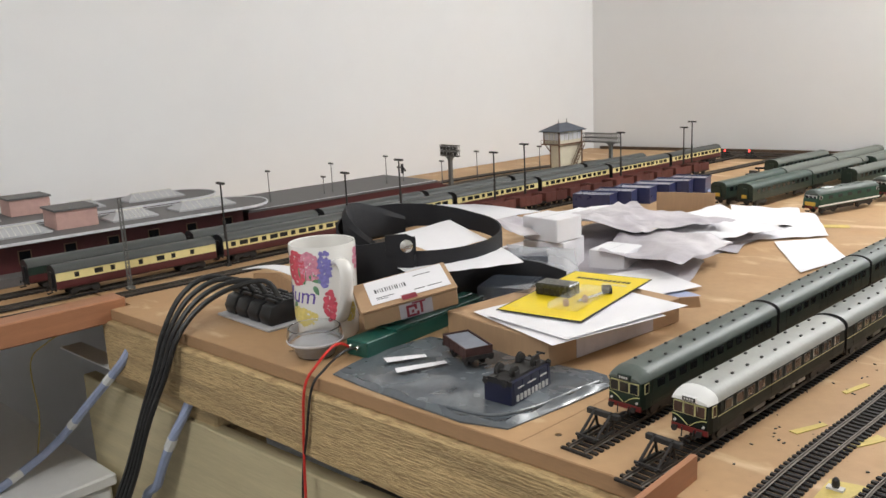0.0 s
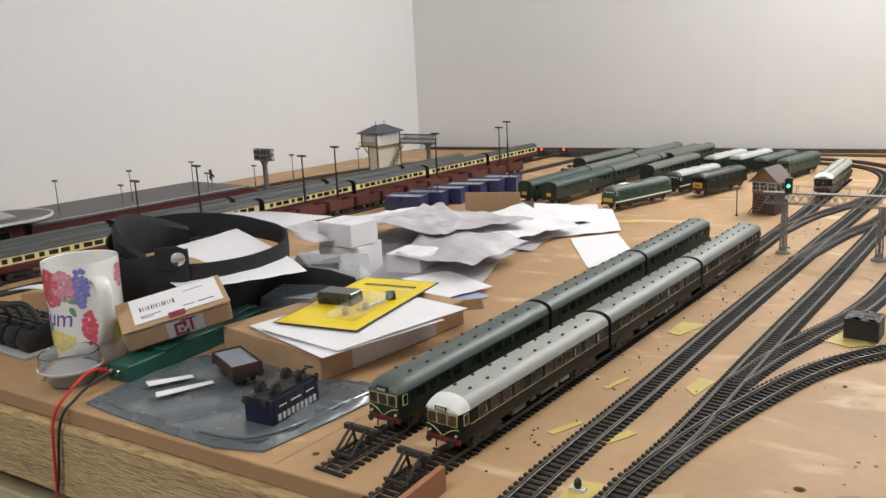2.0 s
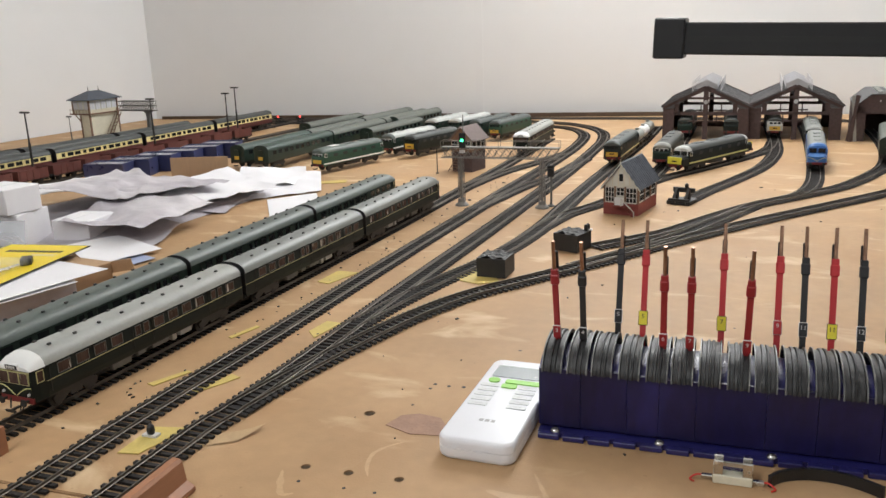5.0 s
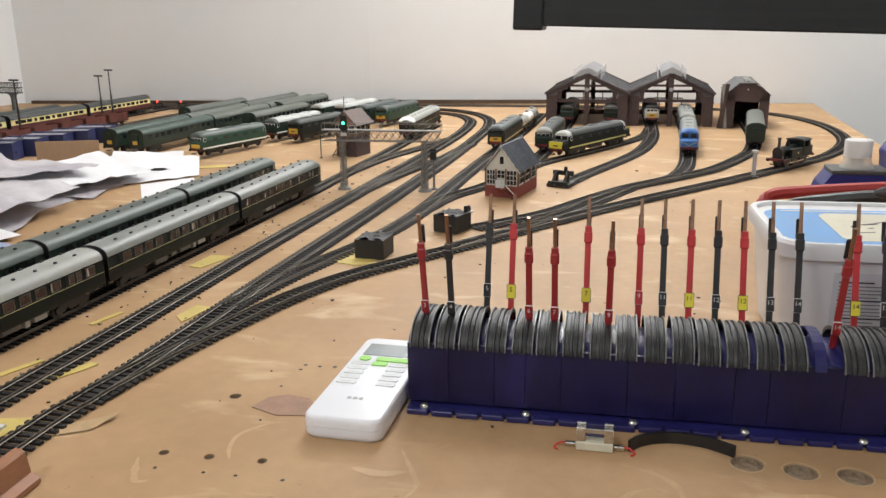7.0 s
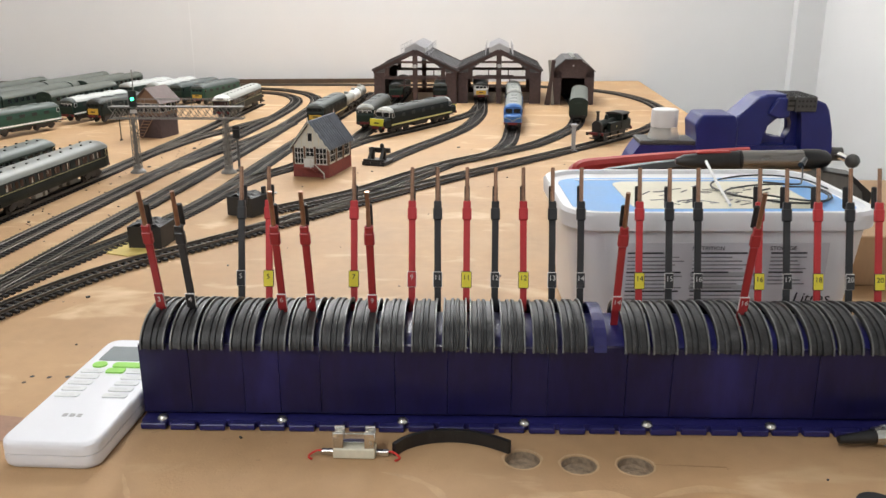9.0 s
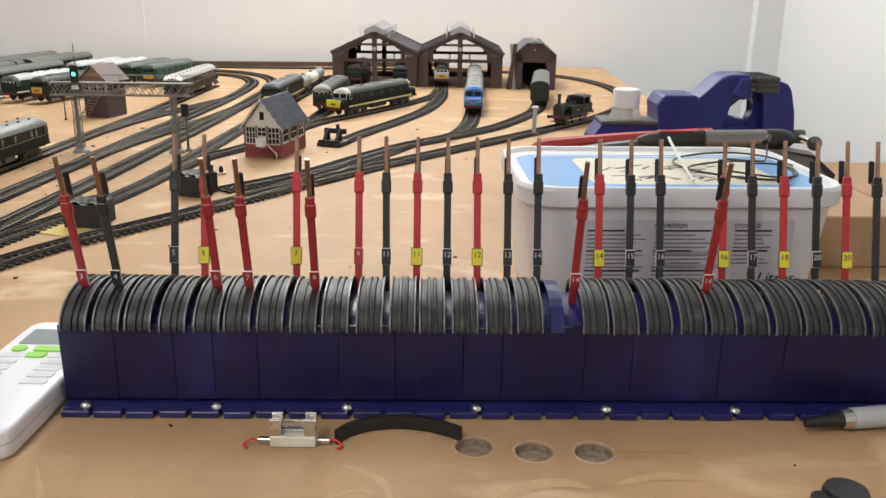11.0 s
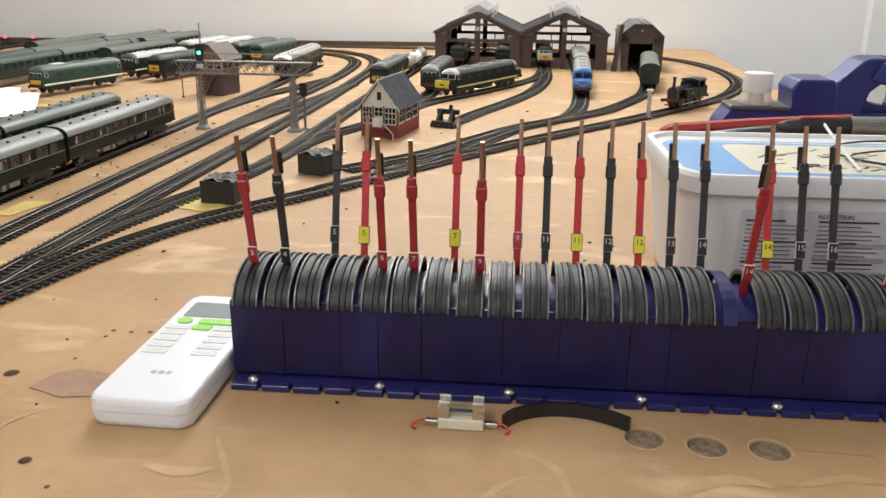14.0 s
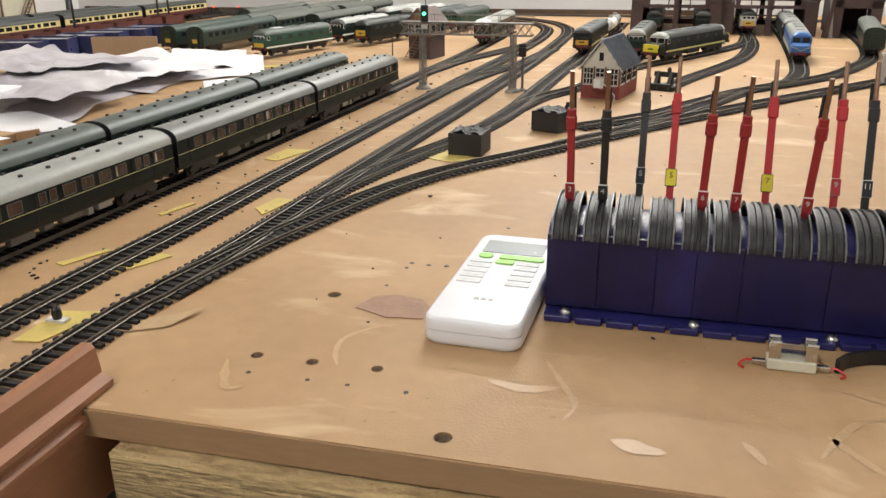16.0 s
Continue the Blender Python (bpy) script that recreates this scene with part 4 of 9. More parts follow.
def diesel(name, label, m, L=0.20, body=GREEN, roof=ROOF_DARK, panel=WARN, stripe=None, nose=0.0, cabroof=None, glass=GLASS_DARK, group="", axles=2, grille=True,
           upper=None, panel_h=0.0085, category="diesel locomotive", white_frames=False, whisk=None, hood=1.0, patch_roof=False):
    """A double-ended diesel, along y, the -y end as the front."""
    root = thing(name, label, category, m, group)
    h = L / 2
    zc, zr, w = 0.0380, 0.0475 * hood, 0.0176
    body_y = h - 0.012 - nose
    sec = [(-w + 0.0012, 0.0125), (-w, 0.016), (-w, 0.030), (-w + 0.0012, zc), (w - 0.0012, zc), (w, 0.030), (w, 0.016), (w - 0.0012, 0.0125)]
    part("body", prism(B(), sec, -body_y, body_y), body, root)
    part("roof", prism(B(), arc_roof(w - 0.0012, zc, zr), -body_y, body_y), roof, root, smooth=True)
    for s in (-1, 1):
        ya, yb = s * body_y, s * (body_y + 0.012)
        front = lambda y, f, z1: [(-w * f, y, 0.0125), (-w * f, y, z1), (w * f, y, z1), (w * f, y, 0.0125)]
        bm = loft(B(), [front(ya, 0.995, zc), front(ya + s * 0.006, 0.985, zc), front(yb - s * (0.004 if not nose else 0.002), 0.93, zc - 0.0010)] + ([front(yb, 0.90, 0.0275)] if not nose else []))
        cab = part("cab", bm, body, root)
        rr = [[(a, y, b) for a, b in arc_roof(w * f, zc - 0.0004, t)] for y, f, t in ((ya, 0.932, zr), (ya + s * 0.007, 0.92, zr - 0.0012), (yb - s * 0.002, 0.88, zr - 0.0050))]
        part("cab_roof", loft(B(), rr), cabroof or roof, root, smooth=True)
        ye = yb
        if nose:
            ye = yb + s * nose
            top = 0.0295
            rn = lambda y, f, z1: [(-w * f, y, 0.0125), (-w * f, y, z1 - 0.004), (-w * f * 0.8, y, z1), (w * f * 0.8, y, z1), (w * f, y, z1 - 0.004), (w * f, y, 0.0125)]
            part("nose", loft(B(), [rn(yb - s * 0.002, 0.95, top), rn(ye - s * 0.003, 0.90, top - 0.0008), rn(ye, 0.82, top - 0.0035)]), body, root)
        yf = yb - s * 0.0030 if not nose else yb - s * 0.0018
        for xc in (-0.0085, 0.0, 0.0085) if not nose else (-0.0075, 0.0075):
            ww = 0.0068 if not nose else 0.0118
            top_z = 0.0364 if not nose else 0.0392
            bm = bx(B(), xc - ww / 2 - 0.0006, xc + ww / 2 + 0.0006, min(yf, yf + s * 0.0012), max(yf, yf + s * 0.0012), 0.0296, top_z)
            wf = part("window", bm, WHITE if white_frames else body, root)
            part("pane", bx(B(), xc - ww / 2, xc + ww / 2, min(yf, yf + s * 0.0016), max(yf, yf + s * 0.0016), 0.0303, top_z - 0.0009), glass, wf)
        if panel:
            yp = ye + s * 0.0004
            pw = 0.0142 if nose else 0.0118
            bm = bx(B(), -pw, pw, min(ye - s * 0.002, yp), max(ye - s * 0.002, yp), 0.0165, 0.0165 + panel_h)
            pp = part("warning_panel", bm, panel, root, "yellow warning panel")
            if not patch_roof:
                bm = bx(B(), -0.0048, 0.0048, min(yp, yp + s * 0.0003), max(yp, yp + s * 0.0003), 0.0205, 0.0228)
                part("headcode_box", bm, BLACK, pp)
        if whisk:
            for sx in (-1, 1):
                cord("whisker", [(sx * 0.0150, ye + s * 0.0004, 0.0240), (sx * 0.0080, ye + s * 0.0008, 0.0225), (0, ye + s * 0.0010, 0.0175)], 0.0005, whisk, root, 0.0015, "", 5)
        for sx in (-1, 1):
            pane(root, s * (body_y + 0.0035), 0.0295, 0.0358, 0.0060, sx, glass, WHITE if white_frames else None, w - 0.0003)
        buffers(root, ye, s, True)
    if stripe:
        for sx in (-1, 1):
            bm = bx(B(), -0.0002, 0.0004, -body_y - 0.010, body_y + 0.010, 0.0150, 0.0178)
            part("stripe", bm, stripe, root, "", pose(sx * (w + 0.0001), 0, 0))
    if grille:
        for k in range(5):
            for sx in (-1, 1):
                bm = bx(B(), -0.0002, 0.0003, -0.006, 0.006, 0.0, 0.006)
                part("grille", bm, BLACKMETAL, root, "", pose(sx * (w - 0.0001), -body_y * 0.7 + k * body_y * 0.35, 0.0285))
    for k in range(3):
        part("roof_hatch", bx(B(), -0.006, 0.006, -0.012 + (k - 1) * body_y * 0.55, 0.012 + (k - 1) * body_y * 0.55, zr - 0.0012, zr + 0.0006), WHITE if patch_roof and k == 0 else roof, root)
    bm = bx(B(), -0.0150, 0.0150, -body_y, body_y, 0.0105, 0.0125)
    bx(bm, -0.0125, 0.0125, -0.022, 0.022, 0.0045, 0.0105, bevel=0.001)
    part("underframe", bm, BLACKMETAL, root)
    bogie(root, -h * 0.58, 0.036 if axles == 2 else 0.052, axles), bogie(root, h * 0.58, 0.036 if axles == 2 else 0.052, axles)
    return root


def on(pts, y, z=0.0, flip=0):
    x, a = along(pts, y)
    return pose(x, y, RZ + z, 0, 0, a + flip)


# two railcar sets on the front sidings
dmu_wins = [(-0.098 + k * 0.0185, 0.0118) for k in range(4)] + [(-0.018, 0.006), (-0.008, 0.006)] + [(0.008 + k * 0.0185, 0.0118) for k in range(4)] + [(0.084, 0.006), (0.094, 0.006), (0.110, 0.0118)]
vents = [(-0.100 + k * 0.0255, (-0.0075, 0.0075)) for k in range(9)]
drs = [-0.112, -0.0245, -0.0010, 0.076, 0.102]
for pts, y_front, body, roof, dome, glass, lab, frm in (
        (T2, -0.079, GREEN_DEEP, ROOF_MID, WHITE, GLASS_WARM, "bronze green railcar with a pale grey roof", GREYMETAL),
        (T1, -0.068, GREEN, ROOF_SLATE, None, GLASS_DARK, "dark green railcar with a grey roof", None)):
    for k in range(3):
        yc = y_front + 0.1285 + 0.264 * k
        cab = -1 if k in (0, 2) else 0
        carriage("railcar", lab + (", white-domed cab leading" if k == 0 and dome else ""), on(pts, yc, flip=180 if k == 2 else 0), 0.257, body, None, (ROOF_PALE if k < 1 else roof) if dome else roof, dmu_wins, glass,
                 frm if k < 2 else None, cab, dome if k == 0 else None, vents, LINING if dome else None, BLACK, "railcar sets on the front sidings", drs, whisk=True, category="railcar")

# two long cream and crimson coach sets
coach_wins = [(-0.112 + k * 0.0202, 0.0158 if k % 3 else 0.0090) for k in range(12)]
brake_wins = [(-0.100, 0.007), (-0.070, 0.007), (-0.064, 0.007), (-0.045, 0.007), (0.0, 0.007), (0.03, 0.007), (0.036, 0.007), (0.055, 0.007), (0.088, 0.007)]
for pts, lab, y0 in ((R1, "cream and crimson coach with a grey roof", -0.188), (R2, "cream and crimson coach on the farther station line", -0.196)):
    for k in range(7):
        yc = y0 + 0.1325 + 0.2755 * k
        if pts is R2 and k == 6:
            continue
        carriage("coach", lab, on(pts, yc), 0.262, MAROON, CREAM if pts is R1 or k > 2 else GREEN_COACH, ROOF_DARK, brake_wins if k == 0 else coach_wins, GLASS_DARK, None, 0, None, (), None, BLACK,
                 "coaches in the station", (), sides=(1,), category="coach", trim_under=False)


# brown goods wagons on the third station line
def wagon(label, m, body=BAUXITE, L=0.070, name="goods_wagon", load=None, group="", h=0.017, wheels_up=False):
    root = thing(name, label, "wagon", m, group)
    z0, z1 = 0.0115, 0.0115 + h
    bm = B()
    w, t = 0.0160, 0.0012
    bx(bm, -w, w, -L / 2, L / 2, z0, z0 + 0.0015)
    for a in ((-w, -w + t, -L / 2, L / 2), (w - t, w, -L / 2, L / 2), (-w + t, w - t, -L / 2, -L / 2 + t), (-w + t, w - t, L / 2 - t, L / 2)):
        bx(bm, a[0], a[1], a[2], a[3], z0 + 0.0015, z1)
    part("body", bm, body, root)
    for s in (-1, 1):
        for k in range(5):
            y = -L / 2 + 0.004 + k * (L - 0.008) / 4
            part("strapping", bx(B(), s * w - 0.0004 * (s < 0) - 0.0001, s * w + 0.0004 * (s > 0) + 0.0001, y - 0.0006, y + 0.0006, z0, z1), body, root)
    if load:
        part("load", bx(B(), -w + t, w - t, -L / 2 + t, L / 2 - t, z0 + 0.0015, z1 - 0.0015, bevel=0.001), load, root)
    part("underframe", bx(B(), -0.012, 0.012, -L / 2, L / 2, 0.0090, z0), BLACKMETAL, root)
    for y in (-L * 0.27, L * 0.27):
        ax = part("axleguard", cyl(B(), (-0.0118, y, 0.0062), (0.0118, y, 0.0062), 0.0010, 0.0010, 8), BLACKMETAL, root)
        for s in (-1, 1):
            part("axlebox", bx(B(), s * 0.0118 - 0.0008, s * 0.0118 + 0.0008, y - 0.0035, y + 0.0035, 0.0040, 0.0095), BLACKMETAL, root)
        wheel(root, 0.0083, y, False), wheel(root, -0.0083, y, True)
    for s in (-1, 1):
        buffers(root, s * L / 2, s, False, 0.0125)
    return root


first = wagon("brown open goods wagon in a long row", on(R3, 0.52), group="goods wagons", h=0.020)
for k in range(1, 12):
    copy_thing(first, on(R3, 0.52 + 0.0815 * k))

# ---- locomotives and stock in the yard ----
G = "stock parked in the yard"
# long green electric units in the far yard: (front x, front y, heading, length, count)
unit_wins = [(-0.105 + k * 0.021, 0.012) for k in range(11)]
for fx, fy, hd, n, lab, rf in ((-0.812, 0.995, -6.0, 3, "malachite green electric unit with yellow panel", ROOF_OLIVE), (-0.872, 1.000, -6.0, 3, "malachite green electric unit beside its twin", ROOF_OLIVE)):
    for k in range(n):
        d = 0.130 + 0.262 * k
        a = radians(hd)
        c = carriage("electric_unit", lab, pose(fx - math.sin(a) * d, fy + math.cos(a) * d, RZ, 0, 0, hd), 0.256, GREEN_COACH, None, ROOF_GREEN if k < 1 else rf, unit_wins, GLASS_DARK, None, 0, None, (), None, GREEN_COACH, G, category="electric unit", trim_under=False)
        if k == 0:
            part("warning_panel", bx(B(), -0.0055, 0.0055, -0.1322, -0.1312, 0.0190, 0.0262), WARN, c, "yellow warning panel")


def stand(x, y, hd):
    return pose(x, y, RZ, 0, 0, hd)


def ahead(fx, fy, hd, d):
    a = radians(hd)
    return stand(fx - math.sin(a) * d, fy + math.cos(a) * d, hd)


diesel("electro_diesel", "green electro-diesel locomotive with yellow panels and pale roof", ahead(-0.676, 0.975, -18, 0.100), 0.190, GREEN_BRIGHT, ROOF_SLATE, WARN, WHITE, group=G, cabroof=ROOF_SLATE, white_frames=True, panel_h=0.0075, patch_roof=True)
diesel("diesel_locomotive", "dark green diesel with a light grey roof, parked in the yard", ahead(-0.618, 1.205, -15, 0.098), 0.185, GREEN, ROOF_LIGHT, None, WHITE, group=G, white_frames=True, cabroof=ROOF_GREY)
diesel("diesel_locomotive", "dark green diesel with a yellow front panel", ahead(-0.558, 1.195, -16, 0.092), 0.178, GREEN_DEEP, ROOF_DARK, WARN, None, group=G, panel_h=0.0115)
diesel("diesel_locomotive", "green diesel with a yellow panel near the far curve", ahead(-0.440, 1.480, -12, 0.098), 0.188, GREEN_BRIGHT, ROOF_GREY, WARN, None, group=G, panel_h=0.0075)
diesel("diesel_locomotive", "plain green diesel in the far yard", ahead(-0.497, 1.500, -12, 0.098), 0.188, GREEN, ROOF_GREY, None, None, group=G)
diesel("diesel_locomotive", "green diesel with a light grey roof in the far yard", ahead(-0.560, 1.520, -12, 0.098), 0.188, GREEN, ROOF_LIGHT, None, None, group=G, cabroof=ROOF_PALE)
diesel("diesel_locomotive", "another green diesel with a light grey roof in the far yard", ahead(-0.620, 1.510, -12, 0.098), 0.188, GREEN, ROOF_LIGHT, None, None, group=G, cabroof=ROOF_PALE)
for fx, fy, lab in ((-0.705, 1.30, "green coach with an olive roof in the packed yard"), (-0.735, 1.545, "olive-roofed coach at the back of the yard"), (-0.83, 1.56, "grey-roofed coach at the back of the yard"), (-0.92, 1.40, "olive-roofed green coach in the packed yard")):
    carriage("coach", lab, ahead(fx, fy, -8, 0.130), 0.256, GREEN_COACH, None, ROOF_OLIVE, unit_wins, GLASS_DARK, None, 0, None, (), None, GREEN_COACH, G, category="coach", trim_under=False)
bub = carriage("railcar", "grey-roofed single railcar by the gantry", on(T2, 1.372), 0.257, GREEN_DEEP, None, ROOF_PALE, dmu_wins, GLASS_WARM, None, -1, WHITE, vents, LINING, BLACK, G, drs, category="railcar")
# goods diesel on the shed approach, and tank wagons standing in for a pale grey steam engine
diesel("diesel_locomotive", "green diesel-hydraulic with a yellow panel on the shed approach", on(T5, 1.235), 0.205, GREEN_DEEP, ROOF_GREY, WARN, LINING, group=G)
for k, (yy, lab) in enumerate(((1.405, "pale grey tank wagon standing in for a steam engine"), (1.485, "pale tank wagon standing in for the engine's boiler"), (1.565, "grey tank wagon standing in for the engine's tender"))):
    w = thing("tank_wagon", lab, "wagon", on(T5, yy), "tank wagons")
    bm = B()
    cyl(bm, (0, -0.031, 0.0235), (0, 0.031, 0.0235), 0.0125, 0.0125, 18)
    cyl(bm, (0, -0.0335, 0.0235), (0, -0.031, 0.0235), 0.0095, 0.0125, 18)
    cyl(bm, (0, 0.031, 0.0235), (0, 0.0335, 0.0235), 0.0125, 0.0095, 18)
    part("barrel", bm, ROOF_PALE if k != 1 else WHITE, w, smooth=True)
    part("manhole", cyl(B(), (0, 0, 0.034), (0, 0, 0.0405), 0.0045, 0.0045, 12), ROOF_PALE, w)
    part("underframe", bx(B(), -0.012, 0.012, -0.034, 0.034, 0.0095, 0.0130), BLACKMETAL, w)
    for y in (-0.019, 0.019):
        wheel(w, 0.0083, y, False), wheel(w, -0.0083, y, True)
    for s in (-1, 1):
        buffers(w, s * 0.034, s, False, 0.0125)
# shed front line-up
diesel("diesel_locomotive", "dark green diesel with a white cab roof outside the shed", on(T6B, 1.215), 0.205, GREEN, ROOF_DARK, None, None, group=G, cabroof=ROOF_PALE, white_frames=True)
diesel("diesel_locomotive", "large dark green diesel with lime stripe and yellow nose", ahead(0.017, 1.052, -29, 0.134), 0.262, GREEN_DEEP, ROOF_DARK, SIG_YELLOW, LIME, 0.020, ROOF_LIGHT, group=G, axles=3, panel_h=0.0125, white_frames=True)
diesel("diesel_locomotive", "pale-fronted diesel with yellow panel standing in the shed doorway", on(SB, 1.660), 0.190, ROOF_LIGHT, ROOF_DARK, WARN, None, group=G, white_frames=True, panel_h=0.0095)
diesel("diesel_locomotive", "bright blue prototype diesel with cream whiskers and grey roof", on(BL, 1.232), 0.250, BLUE_LOCO, ROOF_MID, None, LINING, 0.018, BLUE_LOCO, group=G, axles=3, whisk=LINING)
diesel("diesel_locomotive", "pale-roofed diesel behind the blue one", on(BL, 1.495), 0.215, GREEN_DEEP, ROOF_MID, None, None, group=G, white_frames=True, cabroof=ROOF_PALE)
carriage("parcels_van", "green bogie van with a grey roof half inside the small shed", on(YL, 1.335), 0.250, GREEN_COACH, None, ROOF_OLIVE, unit_wins[::3], GLASS_DARK, None, 0, None, (), None, GREEN_COACH, G, category="railway van", trim_under=False)
diesel("diesel_locomotive", "green diesel with a dark roof inside the shed", on(T6B, 1.66), 0.205, GREEN, ROOF_DARK, None, None, group=G)
diesel("diesel_locomotive", "grey-roofed dark diesel inside the shed", on(SHED_IN, 1.655), 0.205, GREEN_DEEP, ROOF_GREY, None, None, group=G)


# ---- small tank engine ----
def tank_engine(m):
    r = thing("tank_engine", "small dark green steam tank engine with a tall black chimney", "steam locomotive", m)
    part("footplate", bx(B(), -0.0155, 0.0155, -0.052, 0.052, 0.0135, 0.0150), BLACKMETAL, r)
    bm = B()
    cyl(bm, (0, -0.040, 0.0265), (0, 0.018, 0.0265), 0.0082, 0.0082, 18)
    part("boiler", bm, GREEN_DEEP, r, smooth=True)
    bm = B()
    cyl(bm, (0, -0.048, 0.0262), (0, -0.040, 0.0262), 0.0090, 0.0090, 18)
    bx(bm, -0.0088, 0.0088, -0.047, -0.040, 0.0150, 0.0255)
    part("smokebox", bm, BLACKMETAL, r, smooth=True)
    part("chimney", lathe(B(), [(0.0034, 0), (0.0026, 0.002), (0.0024, 0.013), (0.0036, 0.0155), (0.0034, 0.0165)], 14, (0, -0.044, 0.0345)), BLACKMETAL, r, smooth=True)
    part("dome", lathe(B(), [(0.0042, 0), (0.0034, 0.002), (0.0032, 0.006), (0.0018, 0.0085), (0.0003, 0.0090)], 14, (0, -0.014, 0.0340)), GREEN_DEEP, r, smooth=True)
    for s in (-1, 1):
        part("side_tank", bx(B(), s * 0.0118 - 0.0036, s * 0.0118 + 0.0036, -0.026, 0.014, 0.0150, 0.0300, bevel=0.0006), GREEN_DEEP, r)
        part("emblem", cyl(B(), (s * 0.0154, -0.004, 0.0225), (s * 0.0158, -0.004, 0.0225), 0.0016, 0.0016, 12), LINING, r)
    bm = B()
    for s in (-1, 1):
        bx(bm, s * 0.0150 - 0.0006, s * 0.0150 + 0.0006, 0.014, 0.038, 0.0150, 0.0300)
        bx(bm, s * 0.0150 - 0.0006, s * 0.0150 + 0.0006, 0.014, 0.018, 0.0300, 0.0410)
        bx(bm, s * 0.0150 - 0.0006, s * 0.0150 + 0.0006, 0.033, 0.038, 0.0300, 0.0410)
    bx(bm, -0.0150, 0.0150, 0.0135, 0.0147, 0.0150, 0.0410)
    bx(bm, -0.0150, 0.0150, 0.0370, 0.0382, 0.0150, 0.0410)
    part("cab", bm, GREEN_DEEP, r)
    part("cab_roof", prism(B(), arc_roof(0.0170, 0.0408, 0.0445, 8), 0.011, 0.041), BLACKMETAL, r, smooth=True)
    part("bunker", bx(B(), -0.0140, 0.0140, 0.0382, 0.051, 0.0150, 0.0300), GREEN_DEEP, r)
    part("coal", bx(B(), -0.0125, 0.0125, 0.0390, 0.0500, 0.0300, 0.0325, bevel=0.001), COAL, r)
    part("frames", bx(B(), -0.0065, 0.0065, -0.048, 0.048, 0.0050, 0.0135), BLACKMETAL, r)
    for y, rad in ((-0.030, 0.0092), (-0.002, 0.0092), (0.026, 0.0092)):
        wheel(r, 0.0083, y, False, rad), wheel(r, -0.0083, y, True, rad)
    for s in (-1, 1):
        part("coupling_rod", bx(B(), s * 0.0116 - 0.0005, s * 0.0116 + 0.0005, -0.031, 0.027, 0.0062, 0.0076), STEEL, r)
        buffers(r, s * 0.0525, s, True, 0.0145)
    return r


x_e, a_e = along(NC[10:14], 1.022)
tank_engine(pose(x_e, 1.022, RZ + 0.001, 0, 0, a_e))


# ---- buffer stops, bunkers, small fittings ----
def buffer_stop(m, label, lamp_on=False):
    r = thing("buffer_stop", label, "buffer stop", m, "buffer stops")
    for s in (-1, 1):
        bm = B()
        x = s * 0.0083
        cyl(bm, (x, 0.004, 0.003), (x, 0.0, 0.021), 0.0013, 0.0013, 6)
        cyl(bm, (x, -0.022, 0.003), (x, 0.0, 0.019), 0.0013, 0.0013, 6)
        cyl(bm, (x, -0.010, 0.0035), (x, 0.001, 0.012), 0.0009, 0.0009, 6)
        bx(bm, x - 0.0012, x + 0.0012, -0.024, 0.006, 0.0020, 0.0042)
        part("side_frame", bm, BLACKMETAL, r)
    part("cross_beam", bx(B(), -0.0160, 0.0160, -0.0015, 0.0035, 0.0150, 0.0200, bevel=0.0005), BLACKMETAL, r)
    part("tie_bar", bx(B(), -0.0120, 0.0120, -0.0225, -0.0205, 0.0030, 0.0050), BLACKMETAL, r)
    if lamp_on:
        part("lamp", lathe(B(), [(0.0022, 0), (0.0022, 0.004), (0.0012, 0.0055), (0.0003, 0.006)], 10, (0, 0.001, 0.0200)), REDLIGHT, r, "glowing red lamp")
    return r


buffer_stop(on(T1, -0.100), "black rail-built buffer stop at the end of a siding")
buffer_stop(on(T2, 1.524, flip=180), "black rail-built buffer stop at the far siding end")
buffer_stop(on(T2, -0.116), "black rail-built buffer stop in front of the railcar")
b = thing("buffer_stop", "chunky black timber buffer stop by the hut", "buffer stop", on(SB, 0.812) @ pose(-0.004, 0, -RZ), "buffer stops")
part("sleeper_base", bx(B(), -0.0185, 0.0185, -0.022, 0.014, 0.0003, 0.0060, bevel=0.0005), BLACKMETAL, b)
for x in (-0.0095, 0.0095):
    part("upright", bx(B(), x - 0.0026, x + 0.0026, -0.004, 0.001, 0.0060, 0.0240, bevel=0.0004), BLACKMETAL, b)
    part("brace", bx(B(), x - 0.0020, x + 0.0020, -0.0155, 0.0155, -0.0016, 0.0016), BLACKMETAL, b, "", pose(0, -0.0125, 0.0125, 48, 0, 0))
part("cross_beam", bx(B(), -0.0175, 0.0175, 0.0012, 0.0050, 0.0160, 0.0235, bevel=0.0006), BLACKMETAL, b)
part("tie_beam", bx(B(), -0.0165, 0.0165, -0.0215, -0.0180, 0.0062, 0.0095, bevel=0.0004), BLACKMETAL, b)
part("lamp", lathe(B(), [(0.0030, 0), (0.0032, 0.0045), (0.0018, 0.0065), (0.0004, 0.0070)], 10, (0.004, 0.0030, 0.0236)), BLACK, b)
for x, y in ((-1.222, 1.800), (-1.150, 1.810)):
    buffer_stop(pose(x, y, RZ, 0, 0, 170), "buffer stop with a glowing red lamp", True)


